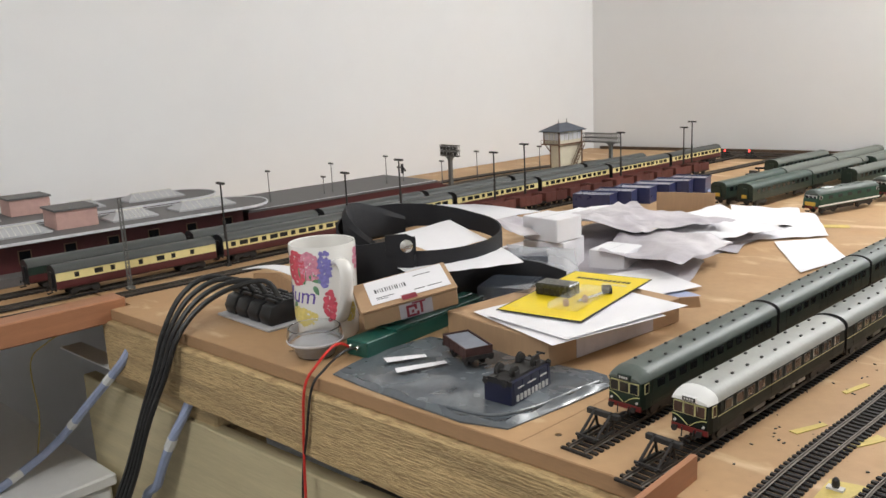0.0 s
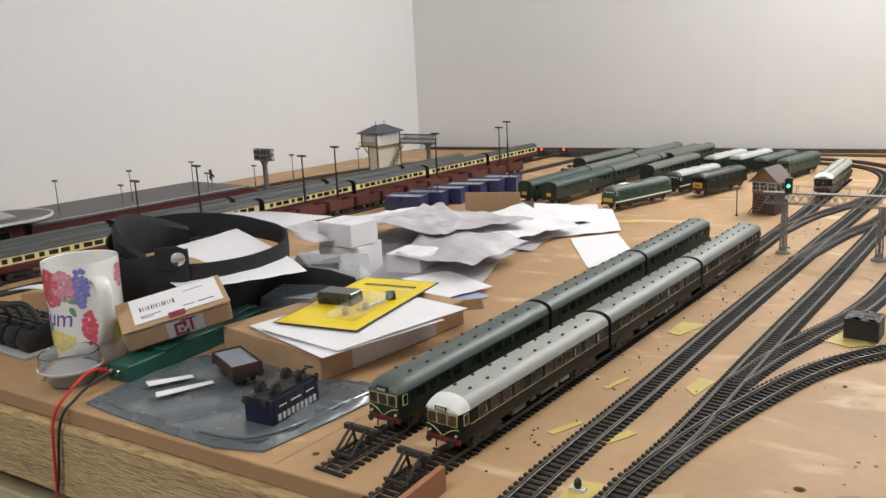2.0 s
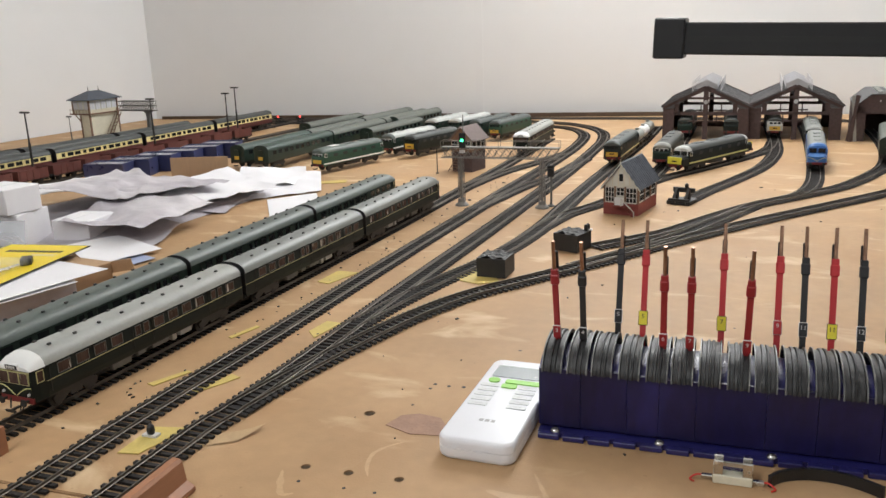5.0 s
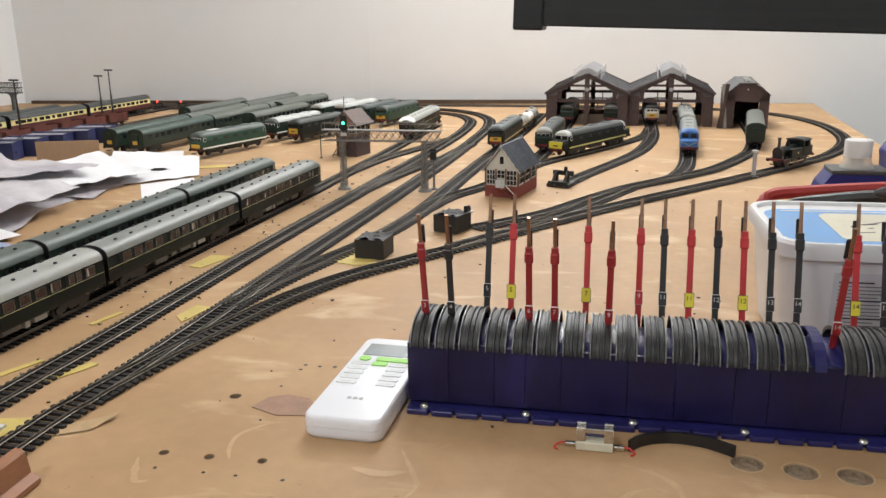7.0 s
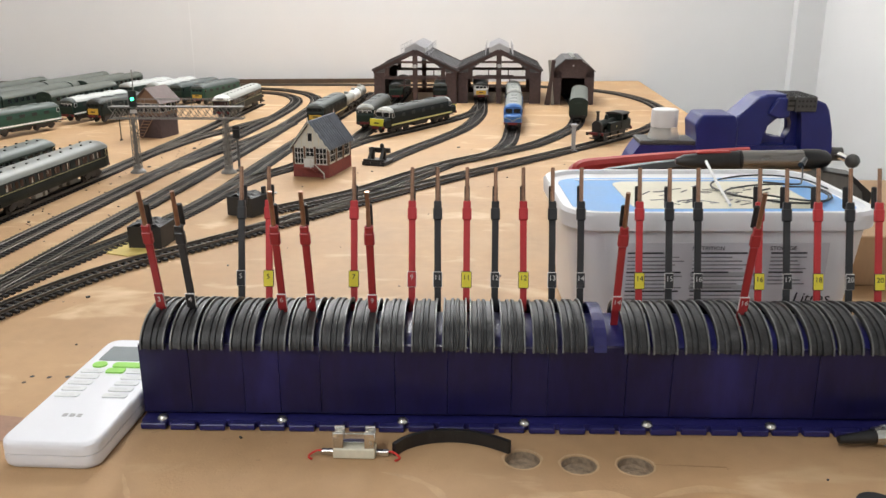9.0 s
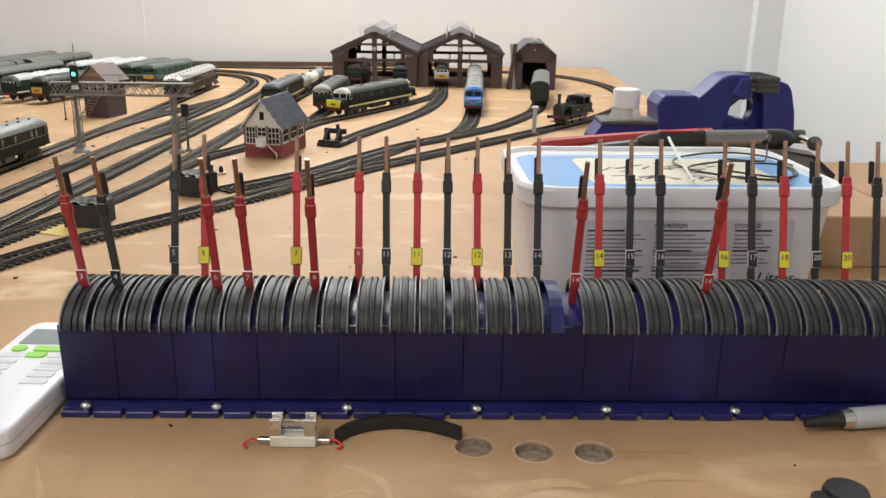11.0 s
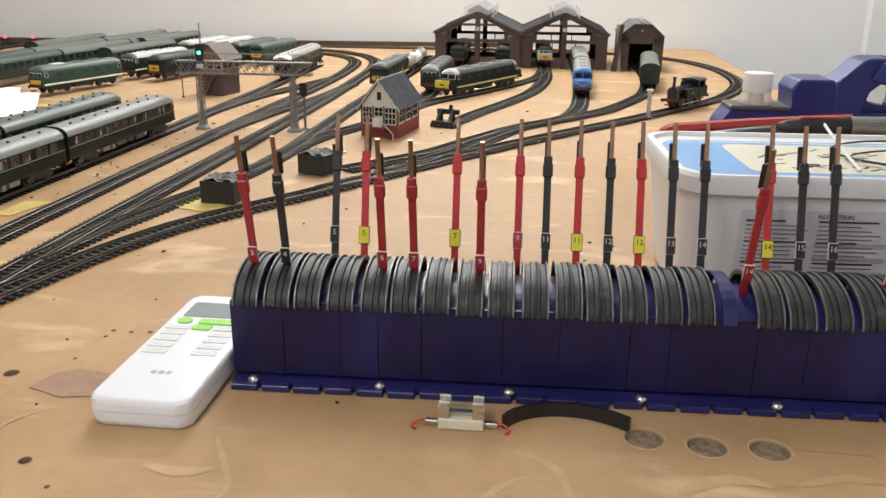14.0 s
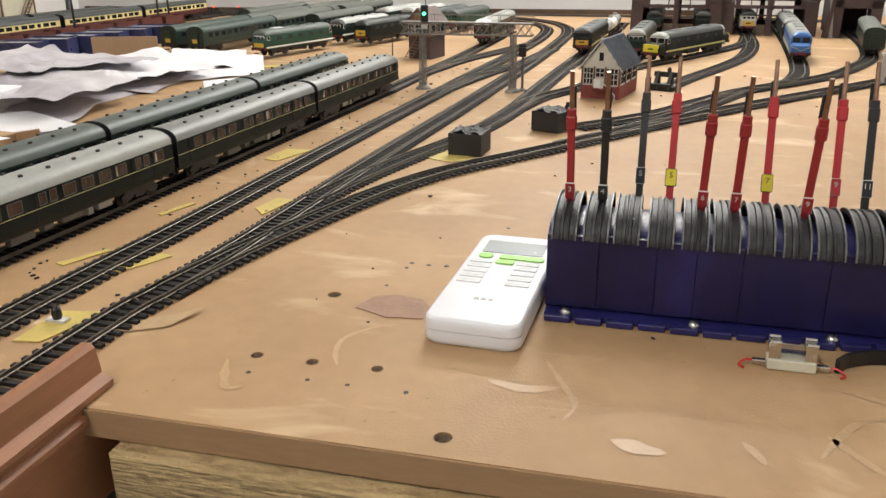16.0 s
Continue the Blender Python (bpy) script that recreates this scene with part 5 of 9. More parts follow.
def bunker(m, label, chimney):
    r = thing("coal_bunker", label, "coal bunker", m, "coal bunkers")
    bm = B()
    w, d, h, t = 0.0172, 0.0175, 0.0225, 0.0016
    bx(bm, -w, w, -d, d, 0.0005, 0.0020)
    part("bottom", bm, BLACKMETAL, r)
    for q in ((-w, w, -d, -d + t), (-w, w, d - t, d), (-w, -w + t, -d + t, d - t), (w - t, w, -d + t, d - t)):
        part("wall", bx(B(), q[0], q[1], q[2], q[3], 0.0020, h), BLACKMETAL, r)
    bm = B()
    bmesh.ops.create_grid(bm, x_segments=22, y_segments=18, size=1.0, matrix=Matrix.Diagonal((w - t, d - t, 1, 1)))
    for v in bm.verts:
        v.co.z = h - 0.0004 + 0.0034 * max(0.0, 0.35 + noise.noise(v.co * 110)) + 0.0012 * noise.noise(v.co * 420)
    part("coal", bm, COAL, r)
    if chimney:
        part("post", bx(B(), w - 0.007, w - 0.003, d - 0.006, d - 0.002, h, h + 0.008), BLACKMETAL, r)
    return r


bunker(pose(-0.1415, 0.3745, 0.0003, 0, 0, -4), "black coal bunker with coal heaped level", False)
bunker(pose(-0.0745, 0.502, 0.0003, 0, 0, -22), "black coal bunker with a short corner post", True)


# ---- white trackside hut on red brick ----
def hut(m):
    r = thing("trackside_hut", "white boarded signal hut on red brick with a slate roof", "hut", m)
    w, d, zb, ze, za = 0.0256, 0.0440, 0.0175, 0.0430, 0.0765
    part("brick_base", bx(B(), -w - 0.001, w + 0.001, -d - 0.001, d + 0.001, 0.0, zb), BRICK_RED, r, "red brick plinth")
    part("wall", bx(B(), -w, w, -d, d, zb, ze), TIMBERWHITE, r)
    for s in (-1, 1):
        part("gable", prism(B(), [(-w, ze), (w, ze), (0, za - 0.002)], s * d - 0.0008, s * d + 0.0008), TIMBERWHITE, r)
        for k in range(6):
            x = -w + 0.004 + k * (2 * w - 0.008) / 5
            part("batten", bx(B(), x - 0.0004, x + 0.0004, s * d - 0.0012, s * d + 0.0012, ze, ze + (za - ze) * (1 - abs(x) / w) - 0.002), TIMBERCREAM, r)
    dx, dz = w + 0.005, za - ze
    ln = math.hypot(w, dz)
    for s in (-1, 1):
        ang = math.degrees(math.atan2(dz, w))
        m2 = pose(0, 0, za, 0, s * ang, 0)
        bm = bx(B(), 0, s * (ln + 0.006), -d - 0.005, d + 0.005, 0.0, 0.0012) if s > 0 else bx(B(), -(ln + 0.006), 0, -d - 0.005, d + 0.005, 0.0, 0.0012)
        rf = part("roof", bm, SLATE, r, "grey slate roof", m2)
        src = None
        for i in range(9):
            for j in range(12):
                x = s * (0.0035 + i * 0.0056)
                y = -d - 0.0005 + j * 0.0088 + (0.0044 if i % 2 else 0.0) - 0.002
                if y > d + 0.0012 or i > 7:
                    continue
                mm = pose(x, y, 0.0016, 0, s * 3.0, 0)
                if src is None:
                    src = part("slate", bx(B(), -0.0034, 0.0034, -0.0041, 0.0041, -0.0003, 0.0004), SLATE, rf, "", mm)
                else:
                    again(src, rf, mm)
        for k in range(13):
            y = -d - 0.003 + k * (2 * d + 0.006) / 12
            part("roof_batten", bx(B(), min(0, s * (ln + 0.005)), max(0, s * (ln + 0.005)), y - 0.0006, y + 0.0006, 0.0012, 0.0030), SLATE, rf)
    part("ridge", bx(B(), -0.0016, 0.0016, -d - 0.005, d + 0.005, za - 0.0002, za + 0.0018), SLATE, r)
    for s in (-1, 1):
        bm = B()
        for q in (-1, 1):
            a = Vector((0, s * (d + 0.0055), za + 0.001))
            b2 = Vector((q * (w + 0.005), s * (d + 0.0055), ze - 0.005))
            cyl(bm, a, b2, 0.0009, 0.0009, 6)
        cyl(bm, (0, s * (d + 0.0055), za - 0.004), (0, s * (d + 0.0055), za + 0.0075), 0.0006, 0.0003, 6)
        part("bargeboard", bm, TIMBERWHITE, r)

    def win(x0, x1, z0, z1, y, nx, nz, face):
        if face == "y":
            wf = part("window", bx(B(), x0, x1, y - 0.0006, y + 0.0006, z0, z1), TIMBERBROWN, r)
            for i in range(nx):
                for j in range(nz):
                    a, b2 = x0 + (x1 - x0) * i / nx + 0.0005, x0 + (x1 - x0) * (i + 1) / nx - 0.0005
                    c, e = z0 + (z1 - z0) * j / nz + 0.0005, z0 + (z1 - z0) * (j + 1) / nz - 0.0005
                    part("bar_frame", bx(B(), a - 0.0004, b2 + 0.0004, y - 0.0009, y - 0.0004, c - 0.0004, e + 0.0004), WHITE, wf)
                    part("pane", bx(B(), a, b2, y - 0.0011, y - 0.0005, c, e), GLASS_DARK, wf)
        else:
            wf = part("window", bx(B(), y - 0.0006, y + 0.0006, x0, x1, z0, z1), TIMBERBROWN, r)
            for i in range(nx):
                for j in range(nz):
                    a, b2 = x0 + (x1 - x0) * i / nx + 0.0005, x0 + (x1 - x0) * (i + 1) / nx - 0.0005
                    c, e = z0 + (z1 - z0) * j / nz + 0.0005, z0 + (z1 - z0) * (j + 1) / nz - 0.0005
                    part("bar_frame", bx(B(), y + 0.0004, y + 0.0009, a - 0.0004, b2 + 0.0004, c - 0.0004, e + 0.0004), WHITE, wf)
                    part("pane", bx(B(), y + 0.0005, y + 0.0011, a, b2, c, e), GLASS_DARK, wf)
    for x in (-w, -0.0090, 0.0065, w):
        part("corner_post", bx(B(), x - 0.0012, x + 0.0012, -d - 0.0013, -d + 0.0005, zb, ze), TIMBERBROWN, r, "brown painted post")
    for y in (-0.0430, -0.0145, 0.0135, 0.0430):
        part("corner_post", bx(B(), w - 0.0005, w + 0.0013, y - 0.0012, y + 0.0012, zb, ze), TIMBERBROWN, r, "brown painted post")
    win(-0.0235, -0.0105, 0.0190, 0.0410, -d, 3, 3, "y")
    win(0.0080, 0.0235, 0.0190, 0.0410, -d, 3, 3, "y")
    win(-0.0070, 0.0050, 0.0290, 0.0410, -d, 2, 2, "y")
    win(-0.0035, 0.0035, 0.0500, 0.0620, -d, 1, 1, "y")
    win(-0.0380, -0.0190, 0.0205, 0.0395, w, 3, 2, "x")
    win(-0.0100, 0.0090, 0.0205, 0.0395, w, 3, 2, "x")
    win(0.0180, 0.0370, 0.0205, 0.0395, w, 3, 2, "x")
    part("door", bx(B(), -0.0080, 0.0055, -d - 0.0060, -d - 0.0050, 0.0150, 0.0270), WHITE, r, "white board fixed before the door")
    part("landing", bx(B(), -0.0090, 0.0150, -d - 0.0120, -d - 0.0005, 0.0140, 0.0152), BRICK_RED, r)
    for k in range(5):
        part("step", bx(B(), 0.0060 + k * 0.0032, 0.0100 + k * 0.0032, -d - 0.0120, -d - 0.0040, 0.0118 - k * 0.0028, 0.0128 - k * 0.0028), BRICK_RED, r)
    bm = B()
    cyl(bm, (0.0040, -d - 0.0122, 0.0260), (0.0235, -d - 0.0122, 0.0080), 0.0008, 0.0008, 6)
    cyl(bm, (0.0040, -d - 0.0122, 0.0150), (0.0040, -d - 0.0122, 0.0265), 0.0007, 0.0007, 6)
    cyl(bm, (0.0235, -d - 0.0122, 0.0003), (0.0235, -d - 0.0122, 0.0085), 0.0007, 0.0007, 6)
    part("handrail", bm, TIMBERWHITE, r)
    return r


hut(pose(-0.0285, 0.7525, 0.0002, 0, 0, -12.4))


# ---- dark timber signal box behind the gantry ----
def small_box(m):
    r = thing("signal_box", "small weathered timber signal box with a brown pitched roof", "signal box", m)
    w, d = 0.0225, 0.027
    part("brick_base", bx(B(), -w, w, -d, d, 0.0, 0.040), BRICK_DARK, r)
    part("cabin", bx(B(), -w - 0.001, w + 0.001, -d - 0.001, d + 0.001, 0.040, 0.066), TIMBERBROWN, r)
    for s in (-1, 1):
        part("gable", prism(B(), [(-w, 0.066), (w, 0.066), (0, 0.088)], s * d - 0.001, s * d + 0.001), TIMBERBROWN, r)
        ang = math.degrees(math.atan2(0.022, w))
        bm = bx(B(), 0, 0.040, -d - 0.006, d + 0.006, 0, 0.0016) if s > 0 else bx(B(), -0.040, 0, -d - 0.006, d + 0.006, 0, 0.0016)
        part("roof", bm, ROOF_TILE, r, "", pose(0, 0, 0.0885, 0, s * ang, 0))
    for k in range(3):
        y = -d - 0.0015
        wf = part("window", bx(B(), -0.022 + k * 0.0152, -0.0085 + k * 0.0152, y, y + 0.001, 0.046, 0.062), TIMBERWHITE, r)
        for i in range(2):
            for j in range(2):
                part("pane", bx(B(), -0.0213 + k * 0.0152 + i * 0.0063, -0.0157 + k * 0.0152 + i * 0.0063, y - 0.0004, y, 0.0468 + j * 0.0076, 0.0535 + j * 0.0076), GLASS_DARK, wf)
    for k in range(3):
        wf = part("window", bx(B(), w + 0.0006, w + 0.0016, -0.027 + k * 0.018, -0.012 + k * 0.018, 0.046, 0.062), TIMBERWHITE, r)
        part("pane", bx(B(), w + 0.0014, w + 0.0020, -0.0258 + k * 0.018, -0.0132 + k * 0.018, 0.047, 0.061), GLASS_DARK, wf)
    bm = B()
    for s in (0, 1):
        cyl(bm, (-w - 0.002 + s * 0.016, -d - 0.014, 0.001), (-0.004 + s * 0.016, -d - 0.002, 0.040), 0.0008, 0.0008, 6)
    part("stairs", bm, TIMBERBROWN, r)
    for k in range(7):
        f = k / 7
        part("step", bx(B(), -w + f * 0.021, -w + 0.014 + f * 0.021, -d - 0.014 + f * 0.012, -d - 0.011 + f * 0.012, 0.004 + f * 0.036, 0.005 + f * 0.036), TIMBERBROWN, r)
    return r


small_box(pose(-0.382, 1.072, 0.0, 0, 0, -14))
t = thing("finial_post", "thin dark post standing beside the timber signal box", "post", pose(-0.432, 1.02, 0))
part("post", cyl(B(), (0, 0, 0), (0, 0, 0.052), 0.0011, 0.0009, 8), BLACKMETAL, t)
part("base", cyl(B(), (0, 0, 0), (0, 0, 0.002), 0.003, 0.003, 8), BLACKMETAL, t)


# ---- signal gantry ----
def gantry():
    r = thing("signal_gantry", "grey lattice signal gantry on two posts over the tracks", "signal gantry", pose(0, 0, 0))
    xa, xb, y, z0, z1 = -0.294, -0.1625, 0.737, 0.078, 0.094
    x0, x1 = -0.325, -0.135
    for yy in (y - 0.006, y + 0.006):
        bm = B()
        for z in (z0, z1):
            bx(bm, x0, x1, yy - 0.0006, yy + 0.0006, z - 0.0007, z + 0.0007)
        n = 16
        for k in range(n):
            a, b2 = x0 + (x1 - x0) * k / n, x0 + (x1 - x0) * (k + 1) / n
            cyl(bm, (a, yy, z0), (b2, yy, z1), 0.0005, 0.0005, 5)
            cyl(bm, (a, yy, z1), (b2, yy, z0), 0.0005, 0.0005, 5)
        part("lattice_girder", bm, GANTRY_GREY, r)
    part("walkway", bx(B(), x0, x1, y - 0.0075, y + 0.0075, z1 + 0.0003, z1 + 0.0013), GANTRY_GREY, r)
    bm = B()
    for yy in (y - 0.0072, y + 0.0072):
        cyl(bm, (x0, yy, z1 + 0.011), (x1, yy, z1 + 0.011), 0.0004, 0.0004, 5)
        for k in range(9):
            x = x0 + (x1 - x0) * k / 8
            cyl(bm, (x, yy, z1), (x, yy, z1 + 0.011), 0.0004, 0.0004, 5)
    part("handrail", bm, GANTRY_GREY, r)
    for x in (xa, xb):
        bm = B()
        for a in (-0.0035, 0.0035):
            for b2 in (-0.0035, 0.0035):
                cyl(bm, (x + a * 1.3, y + b2 * 1.3, 0.002), (x + a, y + b2, z0), 0.0007, 0.0006, 5)
        for k in range(8):
            za, zb = 0.004 + k * 0.0092, 0.004 + (k + 1) * 0.0092
            for b2 in (-0.004, 0.004):
                cyl(bm, (x - 0.004, y + b2, za), (x + 0.004, y + b2, zb), 0.0004, 0.0004, 5)
                cyl(bm, (x + b2, y + 0.004, za), (x + b2, y - 0.004, zb), 0.0004, 0.0004, 5)
        cyl(bm, (x, y, 0.001), (x, y, z0), 0.0021, 0.0017, 8)
        part("post", bm, GANTRY_GREY, r)
        part("foot", lathe(B(), [(0.0115, 0), (0.0105, 0.0025), (0.0060, 0.0060), (0.0045, 0.0110)], 14, (x, y, 0.0002)), GANTRY_GREY, r)
    # colour light on a tall post
    head = part("signal_head", bx(B(), -0.2935, -0.2825, y - 0.0105, y - 0.0075, z1 + 0.001, z1 + 0.024, bevel=0.001), BLACK, r, "black colour-light signal head")
    part("signal_lamp", cyl(B(), (-0.288, y - 0.0118, z1 + 0.0125), (-0.288, y - 0.0104, z1 + 0.0125), 0.0022, 0.0022, 14), GREENLIGHT, head, "glowing green aspect")
    part("plate", bx(B(), -0.2925, -0.2835, y - 0.0112, y - 0.0100, z1 - 0.0075, z1 - 0.0025), TAG_LINE, head, "small white number plate")
    part("doll_post", cyl(B(), (-0.288, y - 0.003, z1), (-0.288, y - 0.003, 0.146), 0.0011, 0.0008, 8), GANTRY_GREY, r)
    return r


gantry()


def dwarf_signal(x, y, h, label):
    r = thing("ground_signal", label, "signal", pose(x, y, 0))
    part("post", cyl(B(), (0, 0, 0), (0, 0, h), 0.0018, 0.0016, 10), GREYMETAL, r)
    part("base", lathe(B(), [(0.0060, 0), (0.0055, 0.002), (0.0020, 0.004)], 12), GREYMETAL, r)
    part("head", bx(B(), -0.0052, 0.0052, -0.0055, -0.0015, h - 0.002, h + 0.016, bevel=0.001), BLACK, r)
    part("hood", bx(B(), -0.0035, 0.0035, -0.0085, -0.0055, h + 0.010, h + 0.0112), BLACK, r)
    return r


dwarf_signal(-0.151, 0.752, 0.050, "black colour-light signal on a grey post beside the gantry")


def clear_post(x, y):
    r = thing("plastic_post", "small translucent grey plastic post standing on the board", "post", pose(x, y, 0))
    part("stem", bx(B(), -0.0032, 0.0032, -0.0022, 0.0022, 0.002, 0.043, bevel=0.0008), PRINT_GREY, r)
    part("foot", bx(B(), -0.0075, 0.0075, -0.0055, 0.0055, 0.0, 0.003, bevel=0.001), PRINT_GREY, r)
    part("cap", bx(B(), -0.0055, 0.0055, -0.003, 0.003, 0.042, 0.046, bevel=0.001), PRINT_PALE, r)


clear_post(0.353, 0.915)


# ---- engine sheds ----
def shed(m, w, d, label, zeave=0.078, zapex=0.124):
    r = thing("engine_shed", label, "engine shed", m, "engine sheds")
    t = 0.004
    for s in (-1, 1):
        part("side_wall", bx(B(), s * w - t / 2, s * w + t / 2, 0.0, d, 0, zeave), BRICK_DARK, r)
    part("back_wall", bx(B(), -w + t / 2 + 0.001, w - t / 2 - 0.001, d - t, d, 0, zeave * 0.16), BRICK_DARK, r)
    for y in (0.0, d - 0.003):
        for s in (-1, 1):
            part("pier", bx(B(), s * w - 0.024 * (s > 0), s * w + 0.024 * (s < 0), y - 0.001, y + 0.003, 0, zeave * 0.92), BRICK_DARK, r)
        bm = B()
        # timber framed gable
        def bar(p, q, th=0.0035):
            p, q = Vector((p[0], y, p[1])), Vector((q[0], y, q[1]))
            dv = q - p
            mm = Matrix.Translation((p + q) / 2) @ Matrix.Rotation(math.atan2(-dv.z, dv.x), 4, "Y")
            bx(bm, -dv.length / 2, dv.length / 2, -0.002, 0.002, -th / 2, th / 2, mm)
        bar((-w - 0.004, zeave - 0.002), (0, zapex - 0.003), 0.011), bar((w + 0.004, zeave - 0.002), (0, zapex - 0.003), 0.011)
        bar((-w, zeave * 0.78), (w, zeave * 0.78), 0.0070)
        bar((-0.045, zeave * 1.24), (0.045, zeave * 1.24), 0.0050)
        bar((0, 0.0), (0, zapex), 0.0115)
        for s in (-1, 1):
            bar((s * 0.026, zeave * 0.45), (s * 0.026, zeave * 0.78), 0.0026)
            bar((s * 0.004, zeave * 0.55), (s * 0.040, zeave * 0.55), 0.0030)
            bar((s * (w - 0.030), zeave * 0.78), (s * (w - 0.030), zeave * 1.08), 0.0100)
        part("timber_frame", bm, BRICK_DARK, r)
        for s in (-1, 1):
            bm = prism(B(), [(s * (w + 0.001), zeave * 0.93), (s * (w - 0.022), zeave * 0.93), (s * 0.034, zapex - 0.022), (s * 0.030, zapex - 0.012)], y - 0.0008, y + 0.0012)
            part("gable_panel", bm, ROOFSHED, r)
        part("clock", cyl(B(), (0, y - 0.0035, zeave * 1.12), (0, y - 0.002, zeave * 1.12), 0.0048, 0.0048, 14), PRINT_GREY, r)
    ln = math.hypot(w + 0.006, zapex - zeave + 0.003)
    ang = math.degrees(math.atan2(zapex - zeave, w))
    for s in (-1, 1):
        bm = bx(B(), 0.022, ln, -0.006, d + 0.006, 0, 0.0018) if s > 0 else bx(B(), -ln, -0.022, -0.006, d + 0.006, 0, 0.0018)
        rf = part("roof", bm, ROOFSHED, r, "grey sheeted roof", pose(0, 0, zapex + 0.001, 0, s * ang, 0))
        for k in range(14):
            yy = -0.004 + k * (d + 0.008) / 13
            part("roof_seam", bx(B(), 0.022 if s > 0 else -ln, ln if s > 0 else -0.022, yy - 0.0005, yy + 0.0005, 0.0018, 0.0026), ROOFSHED, rf)
    # raised glazed ridge and its walk rails
    bm = prism(B(), [(-0.024, zapex - 0.006), (-0.024, zapex + 0.004), (0, zapex + 0.016), (0.024, zapex + 0.004), (0.024, zapex - 0.006)], 0.004, d - 0.004)
    part("ridge_light", bm, PRINT_GREY, r, "pale glazed ridge ventilator")
    for k in range(12):
        yy = 0.008 + k * (d - 0.016) / 11
        for s in (-1, 1):
            part("glazing_bar", bx(B(), -0.0133, 0.0133, yy - 0.0006, yy + 0.0006, -0.0004, 0.0012), PRINT_PALE, r, "", pose(s * 0.012, 0, zapex + 0.0105, 0, s * 26.6, 0))
    bm = B()
    for s in (-1, 1):
        cyl(bm, (s * 0.032, 0.0, zapex + 0.012), (s * 0.032, d, zapex + 0.012), 0.0007, 0.0007, 5)
        cyl(bm, (s * 0.032, 0.0, zapex + 0.003), (s * 0.032, d, zapex + 0.003), 0.0006, 0.0006, 5)
        for k in range(8):
            yy = k * d / 7
            cyl(bm, (s * 0.032, yy, zapex - 0.015), (s * 0.032, yy, zapex + 0.012), 0.0007, 0.0007, 5)
    part("walk_rail", bm, PRINT_PALE, r)
    return r


shed(pose(0.059, 1.560, 0, 0, 0, -2), 0.096, 0.26, "brick engine shed with timber gable and grey glazed roof")
shed(pose(0.2565, 1.568, 0, 0, 0, -2), 0.097, 0.26, "second brick engine shed with timber gable and glazed roof")


def small_shed(m):
    r = thing("small_shed", "narrow dark brick engine shed with a hipped grey roof", "engine shed", m)
    w, d, t = 0.047, 0.20, 0.004
    for s in (-1, 1):
        part("side_wall", bx(B(), s * w - t / 2, s * w + t / 2, 0, d, 0, 0.078), BRICK_DARK, r)
    bm = B()
    for s in (-1, 1):
        bx(bm, min(s * w, s * 0.027), max(s * w, s * 0.027), -0.001, 0.004, 0, 0.078)
    bx(bm, -w, w, -0.001, 0.004, 0.062, 0.080)
    prism(bm, [(-w, 0.080), (w, 0.080), (0.018, 0.103), (-0.018, 0.103)], -0.001, 0.004)
    part("front_wall", bm, BRICK_DARK, r)
    part("back_wall", bx(B(), -w + 0.003, w - 0.003, d - 0.004, d, 0, 0.078), BRICK_DARK, r)
    sec = [(-w - 0.004, 0.078), (-0.020, 0.1055), (0.020, 0.1055), (w + 0.004, 0.078), (w + 0.004, 0.0765), (0.019, 0.1035), (-0.019, 0.1035), (-w - 0.004, 0.0765)]
    part("roof", prism(B(), sec, -0.006, d + 0.006), ROOFSHED, r, "grey mansard roof")
    for k in range(4):
        part("smoke_vent", bx(B(), -0.006, 0.006, 0.020 + k * 0.045, 0.034 + k * 0.045, 0.1055, 0.1100, bevel=0.001), ROOF_PALE, r)
    part("lamp", cyl(B(), (0, -0.004, 0.090), (0, -0.001, 0.090), 0.0016, 0.0016, 10), TAG_LINE, r)
    return r


small_shed(pose(0.428, 1.545, 0, 0, 0, -4))
t = thing("leaning_boards", "dark strips of card leaning against the small shed", "boards", pose(0.372, 1.53, 0))
for a, x in ((4, 0.0), (-6, 0.010), (9, -0.006)):
    part("board", bx(B(), -0.0035, 0.0035, -0.001, 0.001, 0.0008, 0.105, bevel=0.0003), BRICK_DARK if a != -6 else ROOF_PALE, t, "", pose(x, abs(a) * 0.001, 0, 4, a, 0))

# ---- lever frame ----
PITCH, LX0 = 0.01733, -0.0118


